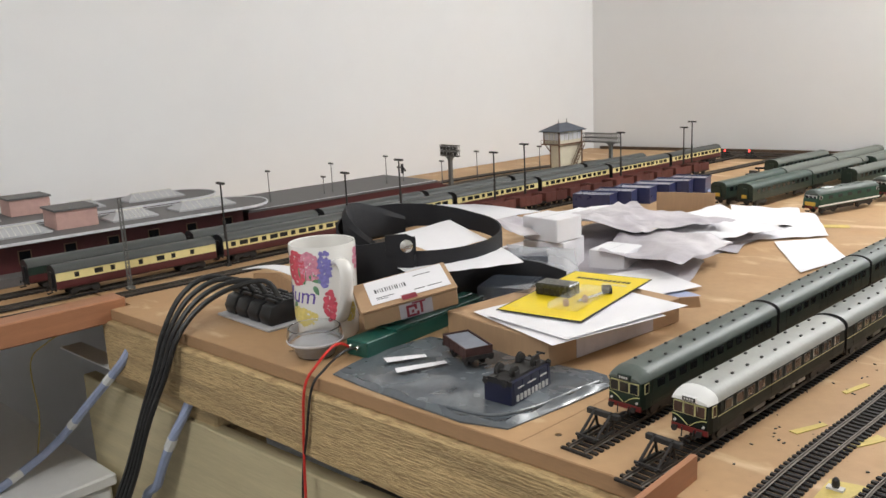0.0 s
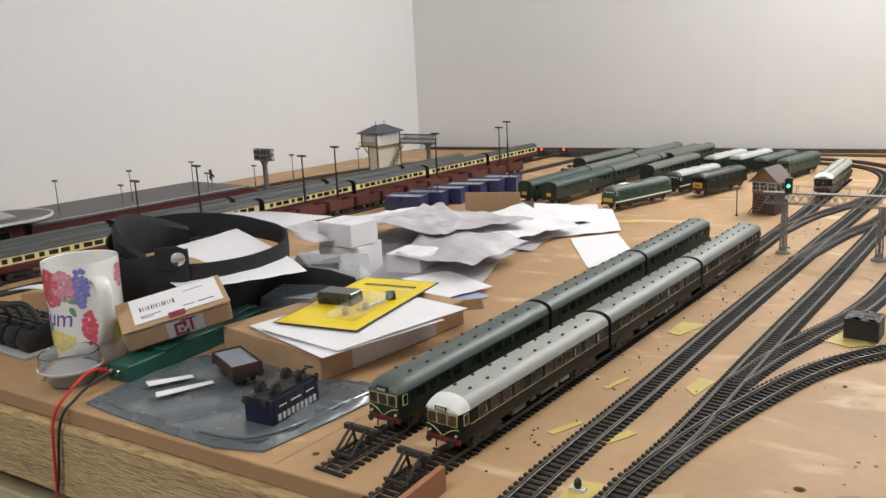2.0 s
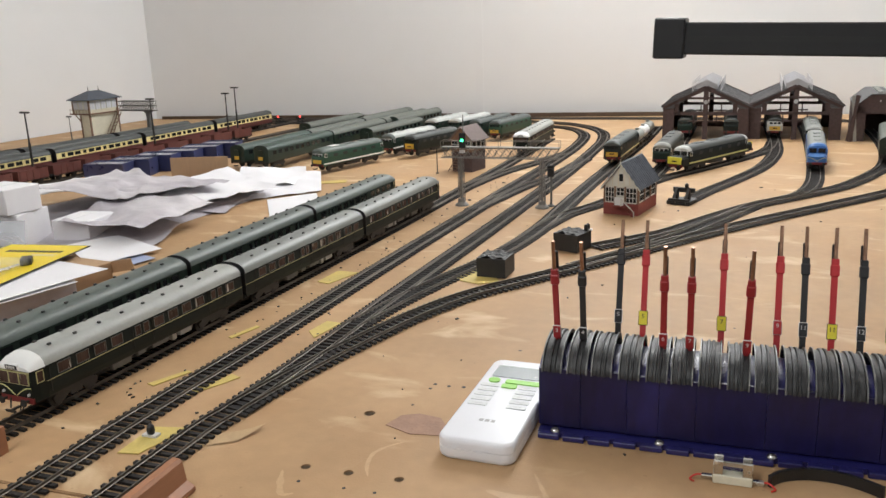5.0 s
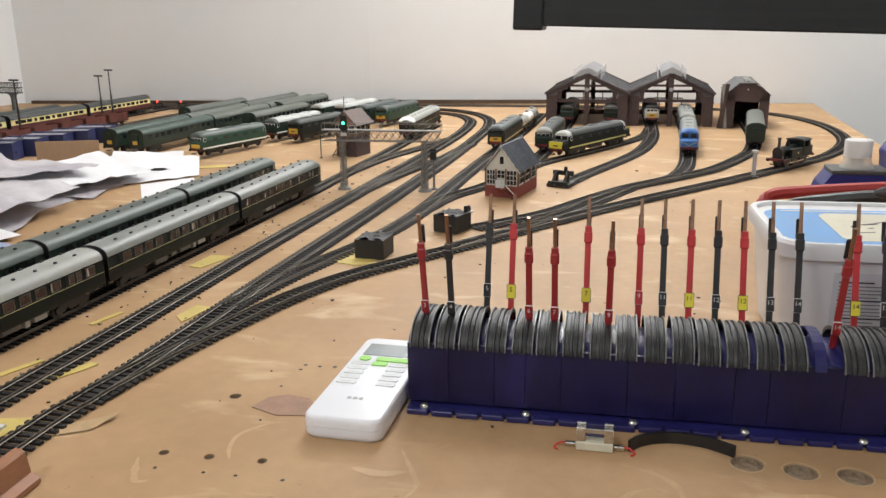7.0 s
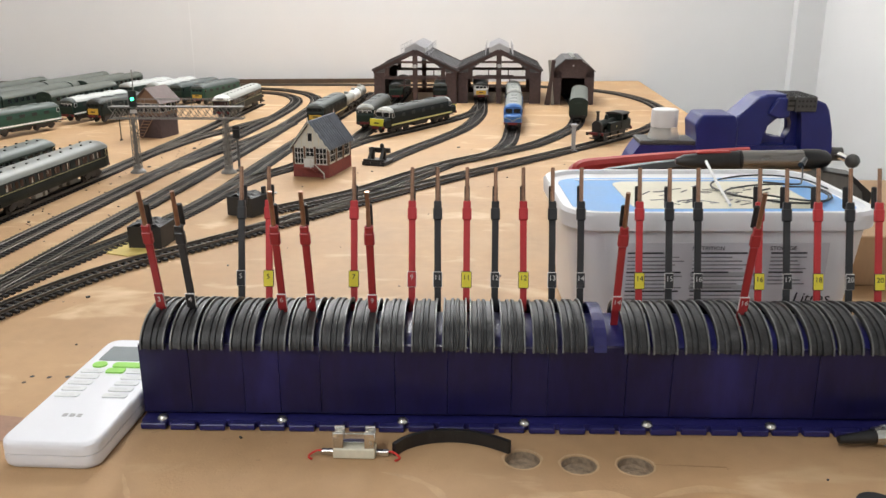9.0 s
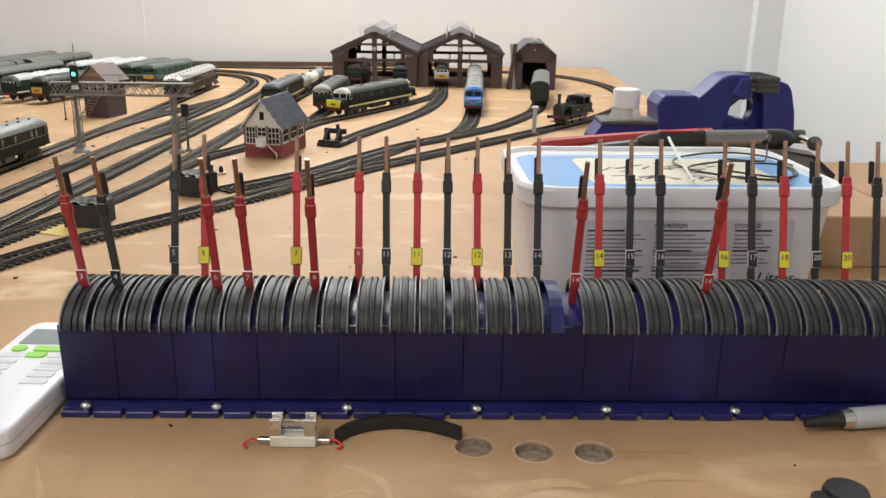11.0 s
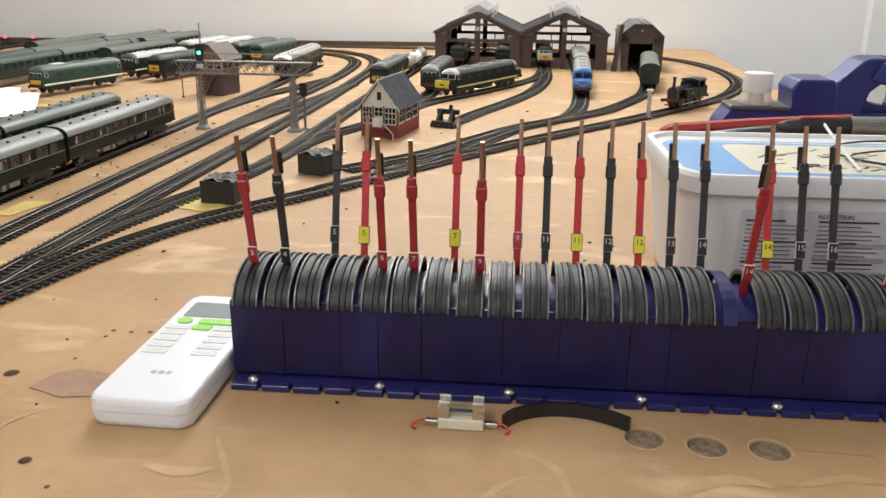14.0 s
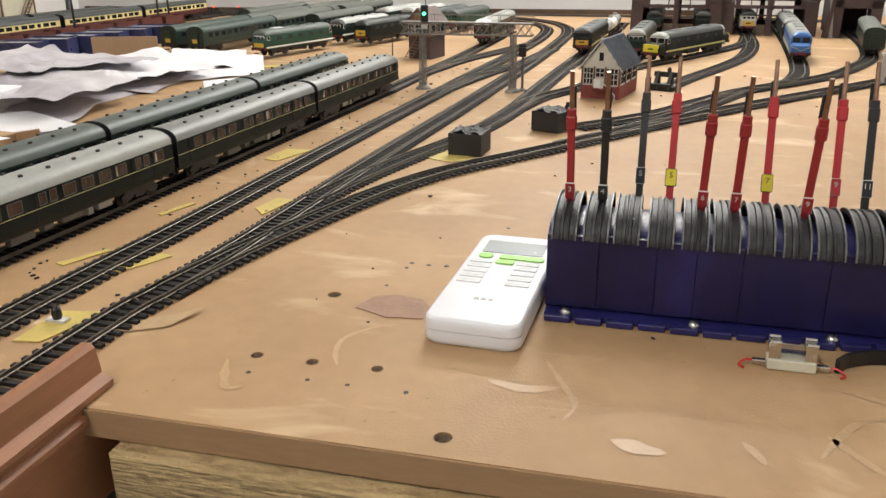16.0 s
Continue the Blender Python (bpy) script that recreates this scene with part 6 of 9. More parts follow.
def lever_frame():
    r = thing("lever_frame", "long navy lever frame with black ribs and red and black levers", "lever frame", pose(0, 0, 0))
    x0, x1 = -0.0125, 0.545
    # body with an arched top
    arch = [(0.0096, 0.0040), (0.0096, 0.0470)]
    for k in range(13):
        a = math.pi * (1 - k / 12)
        arch.append((0.0350 + 0.0255 * math.cos(a), 0.0465 + 0.0085 * math.sin(a)))
    arch += [(0.0650, 0.0470), (0.0650, 0.0040)]
    part("body", prism(B(), arch, x0, x1, "x"), NAVY_LIGHT, r, "navy enamelled casing", smooth=True)
    # front panels, each a little out of line with the next
    edges = [x0, 0.0165, 0.0480, 0.0690, 0.0930, 0.1365, 0.1670, 0.2040, 0.2250, 0.2700, 0.2960, 0.3440, 0.3790, 0.4290, 0.4720, 0.545]
    for k, (a, b2) in enumerate(zip(edges, edges[1:])):
        off = 0.00015 * math.sin(k * 2.4)
        part("front_panel", bx(B(), a + 0.00008, b2 - 0.00008, 0.0066 + off, 0.0095, 0.0058, 0.0486 + 0.0006 * math.sin(k * 1.7), bevel=0.0002), NAVY, r, "near-black glossy navy panel")
    # notched flange with screws
    k, x = 0, x0
    while x < x1 - 0.004:
        xe = min(x + PITCH, x1)
        part("flange_tab", bx(B(), x + 0.0013, xe - 0.0013, -0.0048 - 0.0004 * (k % 3), 0.0002, 0.0003, 0.0040, bevel=0.0005), NAVY_LIGHT, r)
        x, k = xe, k + 1
    part("flange", bx(B(), x0 + 0.0006, x1 - 0.0006, 0.0000, 0.0092, 0.0001, 0.0041), NAVY_LIGHT, r)
    for k in range(8):
        bm = lathe(B(), [(0.0034, 0), (0.0033, 0.0010), (0.0024, 0.0021), (0.0010, 0.0026), (0.0002, 0.0027)], 16, (0.0705 * k, 0.0018 - 0.0005 * k, 0.0040))
        s = part("screw", bm, STEEL, r, "bright pan-head screw", smooth=True)
        part("slot", bx(B(), 0.0705 * k - 0.0016, 0.0705 * k + 0.0016, 0.0014 - 0.0005 * k, 0.0022 - 0.0005 * k, 0.0064, 0.0069), BLACKMETAL, s)
    # ribs between the slots
    prof = [(-0.0069, 0.0), (-0.0069, 0.0022), (-0.0060, 0.0025), (-0.0056, 0.0012), (-0.0028, 0.0012), (-0.0024, 0.0024), (-0.0008, 0.0026), (-0.0005, 0.0012), (0.0005, 0.0012), (0.0008, 0.0026), (0.0024, 0.0024), (0.0028, 0.0012), (0.0056, 0.0012), (0.0060, 0.0025), (0.0069, 0.0022), (0.0069, 0.0)]
    bm = B()
    rings = []
    for k in range(31):
        a = math.pi * (1 - k / 30)
        c, s = math.cos(a), math.sin(a)
        rings.append([(x, 0.0350 + (0.0290 + h) * c, 0.0468 + (0.0152 + h) * s) for x, h in prof])
    loft(bm, rings)
    rib = part("rib", bm, RIB, r, "black ribbed quadrant cover", pose(LX0 + 0.5 * PITCH, 0, 0), smooth=True)
    eb = B()
    for s in (-1, 1):
        rr = []
        for k in range(31):
            a = math.pi * (1 - k / 30)
            rr.append([(s * x, 0.0350 + (0.0290 + h) * math.cos(a), 0.0468 + (0.0152 + h) * math.sin(a)) for x, h in ((0.0061, 0.0020), (0.0070, 0.0020), (0.0070, 0.0028), (0.0061, 0.0028))])
        loft(eb, rr)
    edge = part("rib_edge", eb, RIBEDGE, rib, "worn grey edge", smooth=True)
    bare = 15
    for i in range(1, 31):
        if i in (0, bare):
            continue
        jit = 0.0004 * math.sin(i * 5.1)
        o = again(rib, r, pose(LX0 + (i + 0.5) * PITCH + jit, 0.0003 * math.sin(i * 3.3), 0.0003 * math.sin(i * 7.7), 0, 0.6 * math.sin(i * 2.1), 0))
        o2 = new("rib_edge", edge.data)
        o2.parent = o
    rr = []
    for k in range(13):
        a = math.pi * (1 - k / 12)
        rr.append([(LX0 + (bare + 0.5) * PITCH + x, 0.0350 + (0.0288 + h) * math.cos(a), 0.0468 + (0.0152 + h) * math.sin(a)) for x, h in ((-0.0062, 0.0), (-0.0062, 0.0012), (0.0010, 0.0012), (0.0010, 0.0))])
    part("bare_cover", loft(B(), rr), NAVY_LIGHT, r, "navy cover with its ribs missing")
    return r


FRAME = lever_frame()


def lever(x, color, tag, number, pulled):
    m = pose(x, 0.0438, -0.0077, 13.6 if pulled else -15.4 + 0.4 * math.sin(x * 160), 0.3 * math.sin(x * 110), 0) @ Matrix.Translation((0, 0, 0.0472))
    w = 0.0021
    bm = bx(B(), -w, w, -0.0010, 0.0010, 0.0, 0.0720, bevel=0.0004)
    lv = part("lever", bm, color, FRAME, "", m)
    bm = bx(B(), -0.0029, 0.0029, -0.0019, 0.0019, 0.0705, 0.0790, bevel=0.0009)
    bx(bm, -0.0024, 0.0024, -0.0015, 0.0015, 0.0780, 0.0830, bevel=0.0006)
    part("collar", bm, color, lv)
    part("rod", cyl(B(), (0, 0, 0.0820), (0, 0, 0.1040), 0.00135, 0.00125, 10), COPPER, lv, "copper-coloured steel handle", smooth=True)
    bm = bx(B(), -0.0017, 0.0017, 0.0060, 0.0080, 0.0790, 0.0930, bevel=0.0007)
    cyl(bm, (0, 0.0010, 0.0770), (0, 0.0068, 0.0800), 0.0010, 0.0010, 6)
    part("catch", bm, BLACK, lv, "black catch handle")
    z = 0.0322
    if tag == "none":
        return
    big = tag == "yellow"
    tw, th = (0.0033, 0.0053) if big else (0.0029, 0.0050)
    zc = z + 0.0010
    bm = bx(B(), -tw, tw, -0.0022, -0.0012, zc - th, zc + th, bevel=0.0004)
    t = part("tag", bm, INK if big else TAG_LINE, lv)
    part("tag_face", bx(B(), -tw + 0.0004, tw - 0.0004, -0.0026, -0.0020, zc - th + 0.0004, zc + th - 0.0004), TAG_YELLOW if big else (TAG_BLACK if color is LEVER_BLACK else color), lv)
    writing("number", number, 0.0046, INK if big else TAG_LINE, lv, pose(0, -0.0028, zc + 0.0012, 90, 0, 0))


LEVERS = [(-0.0027, "R", "plain", "3", 1), (0.0151, "K", "plain", "4", 1), (0.0350, "K", "plain", "5", 0), (0.0527, "r", "yellow", "5", 0), (0.0690, "R", "plain", "6", 1), (0.0867, "R", "plain", "7", 1), (0.1068, "r", "yellow", "7", 0),
          (0.1224, "R", "plain", "9", 1), (0.1433, "r", "plain", "9", 0), (0.1600, "K", "plain", "11", 0), (0.1775, "r", "yellow", "11", 0), (0.1955, "K", "plain", "12", 0), (0.2140, "r", "yellow", "12", 0), (0.2315, "K", "plain", "13", 0),
          (0.2490, "K", "plain", "14", 0), (0.2654, "R", "plain", "14", 1), (0.2860, "r", "yellow", "14", 0), (0.3045, "K", "plain", "15", 0), (0.3230, "K", "plain", "16", 0), (0.3384, "R", "plain", "16", 1), (0.3600, "r", "yellow", "16", 0),
          (0.3785, "K", "plain", "17", 0), (0.3970, "r", "yellow", "18", 0), (0.4165, "K", "plain", "20", 0), (0.4350, "r", "yellow", "20", 0), (0.4535, "K", "none", "", 0)]
for x, c, tag, num, pulled in LEVERS:
    lever(x, {"R": LEVER_DARKRED, "r": LEVER_RED, "K": LEVER_BLACK}[c], tag, num, pulled)


# ---- handset beside it ----
def rounded(w, d, r, n=6):
    pts = []
    for cx, cy, a0 in ((w - r, d - r, 0), (-w + r, d - r, 90), (-w + r, -d + r, 180), (w - r, -d + r, 270)):
        for k in range(n + 1):
            a = radians(a0 + 90 * k / n)
            pts.append((cx + r * math.cos(a), cy + r * math.sin(a)))
    return pts


def remote(m):
    r = thing("remote_control", "white air-conditioner remote control with green keys, lying flat", "remote control", m)
    W, D = 0.0268, 0.0700
    rings = []
    for f, z in ((0.95, 0.0), (0.985, 0.0012), (1.0, 0.0035), (1.0, 0.0080)):
        rings.append([(x * f, y * (1 - (1 - f) * 0.45), z) for x, y in rounded(W, D, 0.0085)])
    part("case", loft(B(), rings), REMOTE, r, "", smooth=True)
    rings = []
    for f, z in ((0.998, 0.0084), (1.0, 0.0115), (0.990, 0.0140), (0.955, 0.0152), (0.92, 0.0155)):
        rings.append([(x * f, y * (1 - (1 - f) * 0.45), z) for x, y in rounded(W, D, 0.0085)])
    part("cover", loft(B(), rings), REMOTE, r, "", smooth=True)
    zt = 0.0155
    part("screen", prism(B(), rounded(0.0195, 0.0110, 0.001), zt - 0.001, zt + 0.0003, "z"), LCD, r, "grey liquid-crystal screen", pose(0.0, 0.0450, 0))

    def key(name, x, y, w, d, rad, material):
        return part(name, prism(B(), rounded(w, d, rad, 4), zt - 0.0004, zt + 0.0009, "z"), material, r, "", pose(x, y, 0))
    key("round_key", -0.0150, 0.0270, 0.0045, 0.0040, 0.0038, REMOTE_GREEN)
    key("wide_key", 0.0080, 0.0270, 0.0140, 0.0033, 0.0016, REMOTE_GREEN)
    key("short_key", -0.0010, 0.0185, 0.0058, 0.0032, 0.0014, REMOTE_GREEN)
    for j in range(5):
        for i in range(3):
            x = (-0.0155, -0.0010, 0.0135)[i]
            if i == 1:
                continue
            part("key", prism(B(), rounded(0.0072, 0.0026, 0.0012, 3), zt - 0.0004, zt + 0.0006, "z"), REMOTE_KEY, r, "", pose(x, 0.0180 - j * 0.0082, 0))
            part("key_print", bx(B(), -0.0040, 0.0040, -0.0004, 0.0004, zt + 0.0006, zt + 0.0007), PRINT_PALE, r, "", pose(x, 0.0180 - j * 0.0082, 0))
    for k, w in enumerate((0.0028, 0.0030, 0.0026)):
        part("maker_mark", bx(B(), -w / 2, w / 2, -0.0016, 0.0016, zt - 0.0004, zt + 0.0002), PRINT_GREY, r, "", pose(-0.0045 + k * 0.0042, -0.0390, 0))
    return r


remote(pose(-0.0420, 0.0215, 0.0003, 0, 0, -2.0))


# ---- fuse holder, black arc, bored holes ----
def fuse(m):
    r = thing("fuse_holder", "cream fuse holder with a glass fuse and red wires", "fuse holder", m)
    part("base", bx(B(), -0.0115, 0.0115, -0.0045, 0.0045, 0.0003, 0.0060, bevel=0.0005), PRINT_CREAM, r)
    for s in (-1, 1):
        bm = B()
        for q in (-1, 1):
            bx(bm, s * 0.0085 - 0.0027, s * 0.0085 + 0.0027, q * 0.0032 - 0.0003, q * 0.0032 + 0.0003, 0.0060, 0.0150)
            cyl(bm, (s * 0.0085 - 0.0027, q * 0.0036, 0.0152), (s * 0.0085 + 0.0027, q * 0.0036, 0.0152), 0.0009, 0.0009, 8)
        part("clip", bm, STEEL, r)
        part("fuse_cap", cyl(B(), (s * 0.0115, 0, 0.0108), (s * 0.0058, 0, 0.0108), 0.0029, 0.0029, 14), STEEL, r, smooth=True)
        part("terminal", bx(B(), s * 0.0150 - 0.0035, s * 0.0150 + 0.0035, -0.0016, 0.0016, 0.0004, 0.0034, bevel=0.0005), STEEL, r)
        cord("wire", [(s * 0.0170, 0, 0.0022), (s * 0.0210, -0.001, 0.0030), (s * 0.0250, -0.004, 0.0012), (s * 0.0225, -0.0065, 0.0009)], 0.0006, WIRE_RED, r, 0.0012)
    part("glass", cyl(B(), (-0.0058, 0, 0.0108), (0.0058, 0, 0.0108), 0.0026, 0.0026, 14), CLEAR, r, smooth=True)
    return r


fuse(pose(0.1170, -0.0300, 0.0, 0, 0, -1))
bm = B()
pts = [(0.1385, -0.0200, 0), (0.1450, -0.0120, 0), (0.1560, -0.0060, 0), (0.1700, -0.0038, 0), (0.1840, -0.0062, 0), (0.1950, -0.0115, 0), (0.2030, -0.0170, 0)]
sweep(bm, spline(pts, 0.003), [(-0.0012, 0.0003), (0.0012, 0.0003), (0.0012, 0.0078), (-0.0012, 0.0078)])
solo("plastic_arc", bm, BLACK, "curved strip of black plastic lying on its edge", "plastic strip", pose(0, -0.0105, 0))


PIT = mat("raw_fibre", (0.30, 0.225, 0.155), 0.95, var=0.45, scale=330.0, bump=0.8, bscale=900)


def hole(x, y, r, ragged=False):
    """A blind hole drilled in the board: pale torn rim, rough walls and bottom."""
    t = thing("bored_hole", "wide shallow hole bored in the board with a torn pale rim" if ragged else "small dark screw hole in the board", "hole", pose(x, y, 0.0), "holes in the board", kind="structure")
    n = 24
    deep = r > 0.0025
    rings = []
    for k, (f, z) in enumerate(((1.12 if ragged else 1.06, 0.00012), (1.04, 0.0004 if ragged else 0.0002), (0.985, 0.0002), (0.975, -0.0010))):
        rings.append([(r * (f + (0.13 * noise.noise(Vector((math.cos(2 * math.pi * j / n) * 3 + x * 40, math.sin(2 * math.pi * j / n) * 2, k))) if k < 2 else 0)) * math.cos(2 * math.pi * j / n), r * f * math.sin(2 * math.pi * j / n), z) for j in range(n)])
    part("rim", loft(B(), rings if deep else rings[:3], caps=False), STAIN if ragged else MDF_EDGE, t)
    if deep:
        part("pit", lathe(B(), [(r * 0.970, -0.0008), (r * 0.965, -0.0052), (r * 0.80, -0.0058 if ragged else -0.0090), (r * 0.30, -0.0050 if ragged else -0.0092), (0.0002, -0.0056 if ragged else -0.0094)], n, closed=False), PIT, t, "rough fibrous inside of the hole")
    else:
        # small holes aren't cut: a black disc on the board paints their shade
        part("pit", lathe(B(), [(r * 0.97, 0.00015), (r * 0.97, 0.00025)], n), BLACKMETAL, t, "flat black disc painting the hole's shade")
    return t


for x, y, r in BORES:
    hole(x, y, r, r > 0.008)
for x, y, r in ((-0.147, -0.100, 0.0013), (-0.115, -0.100, 0.0012), (-0.094, -0.100, 0.0012), (-0.064, -0.100, 0.0013), (-0.110, 0.064, 0.0016), (-0.098, 0.063, 0.0016), (-0.086, 0.064, 0.0018), (-0.111, 0.055, 0.0014),
                (-0.1145, 0.0235, 0.0012), (-0.060, 0.150, 0.0014), (-0.155, 0.205, 0.0010), (0.12, 0.25, 0.0012)):
    hole(x, y, r)


SMEAR = mat("dried_glue_smear", (0.505, 0.325, 0.172), 0.42, spec=0.35, var=0.14, scale=60.0)


def smear(pts, wide, label):
    """A thin dried smear of glue on the board, tapering at both ends."""
    line = spline([(x, y, 0) for x, y in pts], 0.003)
    bm = B()
    rows = []
    for i, p in enumerate(line):
        t = (line[min(i + 1, len(line) - 1)] - line[max(i - 1, 0)]).normalized()
        n = Vector((t.y, -t.x, 0))
        u = i / (len(line) - 1)
        w = wide * (0.15 + math.sin(math.pi * u) ** 0.6) * (0.75 + 0.5 * noise.noise(p * 130))
        rows.append((bm.verts.new(p + n * w + Vector((0, 0, 0.00030))), bm.verts.new(p - n * w + Vector((0, 0, 0.00030)))))
    for a, b in zip(rows, rows[1:]):
        bm.faces.new((a[0], a[1], b[1], b[0]))
    return solo("glue_smear", bm, SMEAR, label, "glue smear", kind="structure")


for pts, wide, label in (
        ([(0.034, -0.117), (0.047, -0.121), (0.060, -0.122)], 0.0050, "pale oblong glue patch near the board edge"),
        ([(0.089, -0.105), (0.094, -0.113), (0.098, -0.123)], 0.0028, "short pale glue streak near the board edge"),
        ([(-0.003, -0.052), (0.010, -0.078), (0.016, -0.093), (0.011, -0.109)], 0.0018, "faint curved glue smear beside the remote"),
        ([(0.133, -0.047), (0.152, -0.054), (0.165, -0.067), (0.168, -0.084), (0.169, -0.102)], 0.0024, "pale curved glue smear on the bare board"),
        ([(0.120, -0.110), (0.127, -0.097), (0.138, -0.080), (0.150, -0.072), (0.162, -0.074)], 0.0022, "pale arching glue smear on the bare board"),
        ([(0.216, -0.080), (0.233, -0.068), (0.249, -0.065), (0.263, -0.070)], 0.0045, "broad pale glue smear below the bored holes"),
        ([(0.272, -0.067), (0.298, -0.059), (0.322, -0.063)], 0.0038, "broad pale glue streak below the bored holes"),
        ([(-0.028, -0.079), (-0.009, -0.083), (0.007, -0.078)], 0.0045, "pale glue blot in front of the remote"),
        ([(0.125, -0.091), (0.134, -0.104), (0.146, -0.120)], 0.0026, "slanting glue streak near the fuse holder"),
        ([(-0.106, -0.083), (-0.112, -0.070), (-0.114, -0.054), (-0.107, -0.041), (-0.097, -0.032)], 0.0018, "faint curved glue smear near the drilled holes"),
        ([(-0.164, -0.090), (-0.158, -0.104), (-0.150, -0.117), (-0.141, -0.112)], 0.0026, "pale glue drips near the drilled holes")):
    smear(pts, wide, label)
solo("scratch", bx(B(), -0.019, 0.019, -0.0003, 0.0003, 0.00005, 0.00025), MDF_EDGE, "thin dark scratch beside the bored holes", "scratch", pose(0.298, -0.0370, 0, 0, 0, -3), kind="structure")

# crumbs of ballast and plastic swept about the tracks
crumbs = B()
rnd = random.Random(11)
for k in range(225):
    if k < 170:
        y = rnd.uniform(-0.10, 1.05)
        x = -0.335 + 0.075 * y + rnd.gauss(0, 0.030)
    else:
        x, y = rnd.uniform(-0.30, 0.40), rnd.uniform(-0.05, 1.00)
    q = rnd.uniform(0.0005, 0.0012) * (1.6 if k % 17 == 0 else 1.0)
    a = rnd.uniform(0, 180)
    bx(crumbs, -q * rnd.uniform(0.6, 2.0), q, -q * 0.7, q * 0.7, 0.0, q * 0.8, pose(x, y, 0.0002, rnd.uniform(-9, 9), 0, a))
solo("debris", crumbs, BLACKMETAL, "dark crumbs of ballast and plastic scattered on the board", "debris", kind="stuff")


def patch(name, pts, z, material, label, category, n=3):
    """A thin flat scrap with a slightly uneven outline."""
    out = []
    for i, p in enumerate(pts):
        q = pts[(i + 1) % len(pts)]
        for k in range(n):
            f = k / n
            a = (p[0] + (q[0] - p[0]) * f, p[1] + (q[1] - p[1]) * f)
            j = 0.0006 * noise.noise(Vector((a[0] * 300, a[1] * 300, 1)))
            out.append((a[0] + j, a[1] - j))
    return solo(name, prism(B(), out, 0.0002, z, "z"), material, label, category)


patch("torn_patch", [(-0.122, -0.013), (-0.116, 0.004), (-0.104, 0.010), (-0.086, 0.007), (-0.078, -0.004), (-0.079, -0.019), (-0.100, -0.022)], 0.0006, SCUFF, "torn bare patch on the board surface", "torn patch")
YG = "yellow paper strips"
for pts in (((-0.298, -0.010), (-0.274, 0.036), (-0.284, 0.040), (-0.290, 0.020), (-0.303, 0.004)), ((-0.343, 0.005), (-0.327, 0.038), (-0.322, 0.036), (-0.336, 0.003)), ((-0.272, -0.098), (-0.262, -0.055), (-0.288, -0.060), (-0.288, -0.100)),
            ((-0.255, 0.135), (-0.247, 0.178), (-0.263, 0.180), (-0.268, 0.150)), ((-0.318, 0.295), (-0.302, 0.345), (-0.330, 0.345), (-0.334, 0.300)), ((-0.190, 0.345), (-0.150, 0.330), (-0.130, 0.345), (-0.160, 0.400)),
            ((-0.332, 0.115), (-0.322, 0.150), (-0.327, 0.152), (-0.337, 0.118)), ((-0.66, 0.86), (-0.575, 0.90), (-0.585, 0.925), (-0.665, 0.885))):
    o = patch("paper_strip", pts, 0.0010, YELLOW_TAPE, "scrap of dull yellow paper stuck beside the track", "paper strip")
    o["group"] = YG
bm = B()
bmesh.ops.create_grid(bm, x_segments=10, y_segments=8, size=1.0)
for v in bm.verts:
    u, w = v.co.x, v.co.y
    v.co = Vector((-0.224 + 0.014 * u + 0.005 * w, -0.060 + 0.012 * w + 0.008 * u, 0.0008 + 0.0035 * max(0.0, u * 0.6 + w * 0.4) ** 2))
solo("card_scrap", bm, mat("pale_card", (0.47, 0.32, 0.17), 0.7, var=0.14, scale=40.0), "curled scrap of brown card beside the track", "card scrap")
for x, y in ((-0.280, -0.073), (-0.070, 0.602), (-0.395, 0.79)):
    t = thing("track_sensor", "small black sensor on a white base by the track", "sensor", pose(x, y, 0.0011), "track sensors")
    part("base", bx(B(), -0.0060, 0.0060, -0.0030, 0.0030, 0.0, 0.0016), TAG_LINE, t)
    part("bulb", lathe(B(), [(0.0024, 0.0016), (0.0030, 0.004), (0.0026, 0.0075), (0.0010, 0.0095)], 12), BLACK, t)

# ---- the station along the left wall ----
ST = -5.7      # heading of the station, degrees


def on_station(x, y, z=0.0):
    return pose(x, y, z, 0, 0, ST)


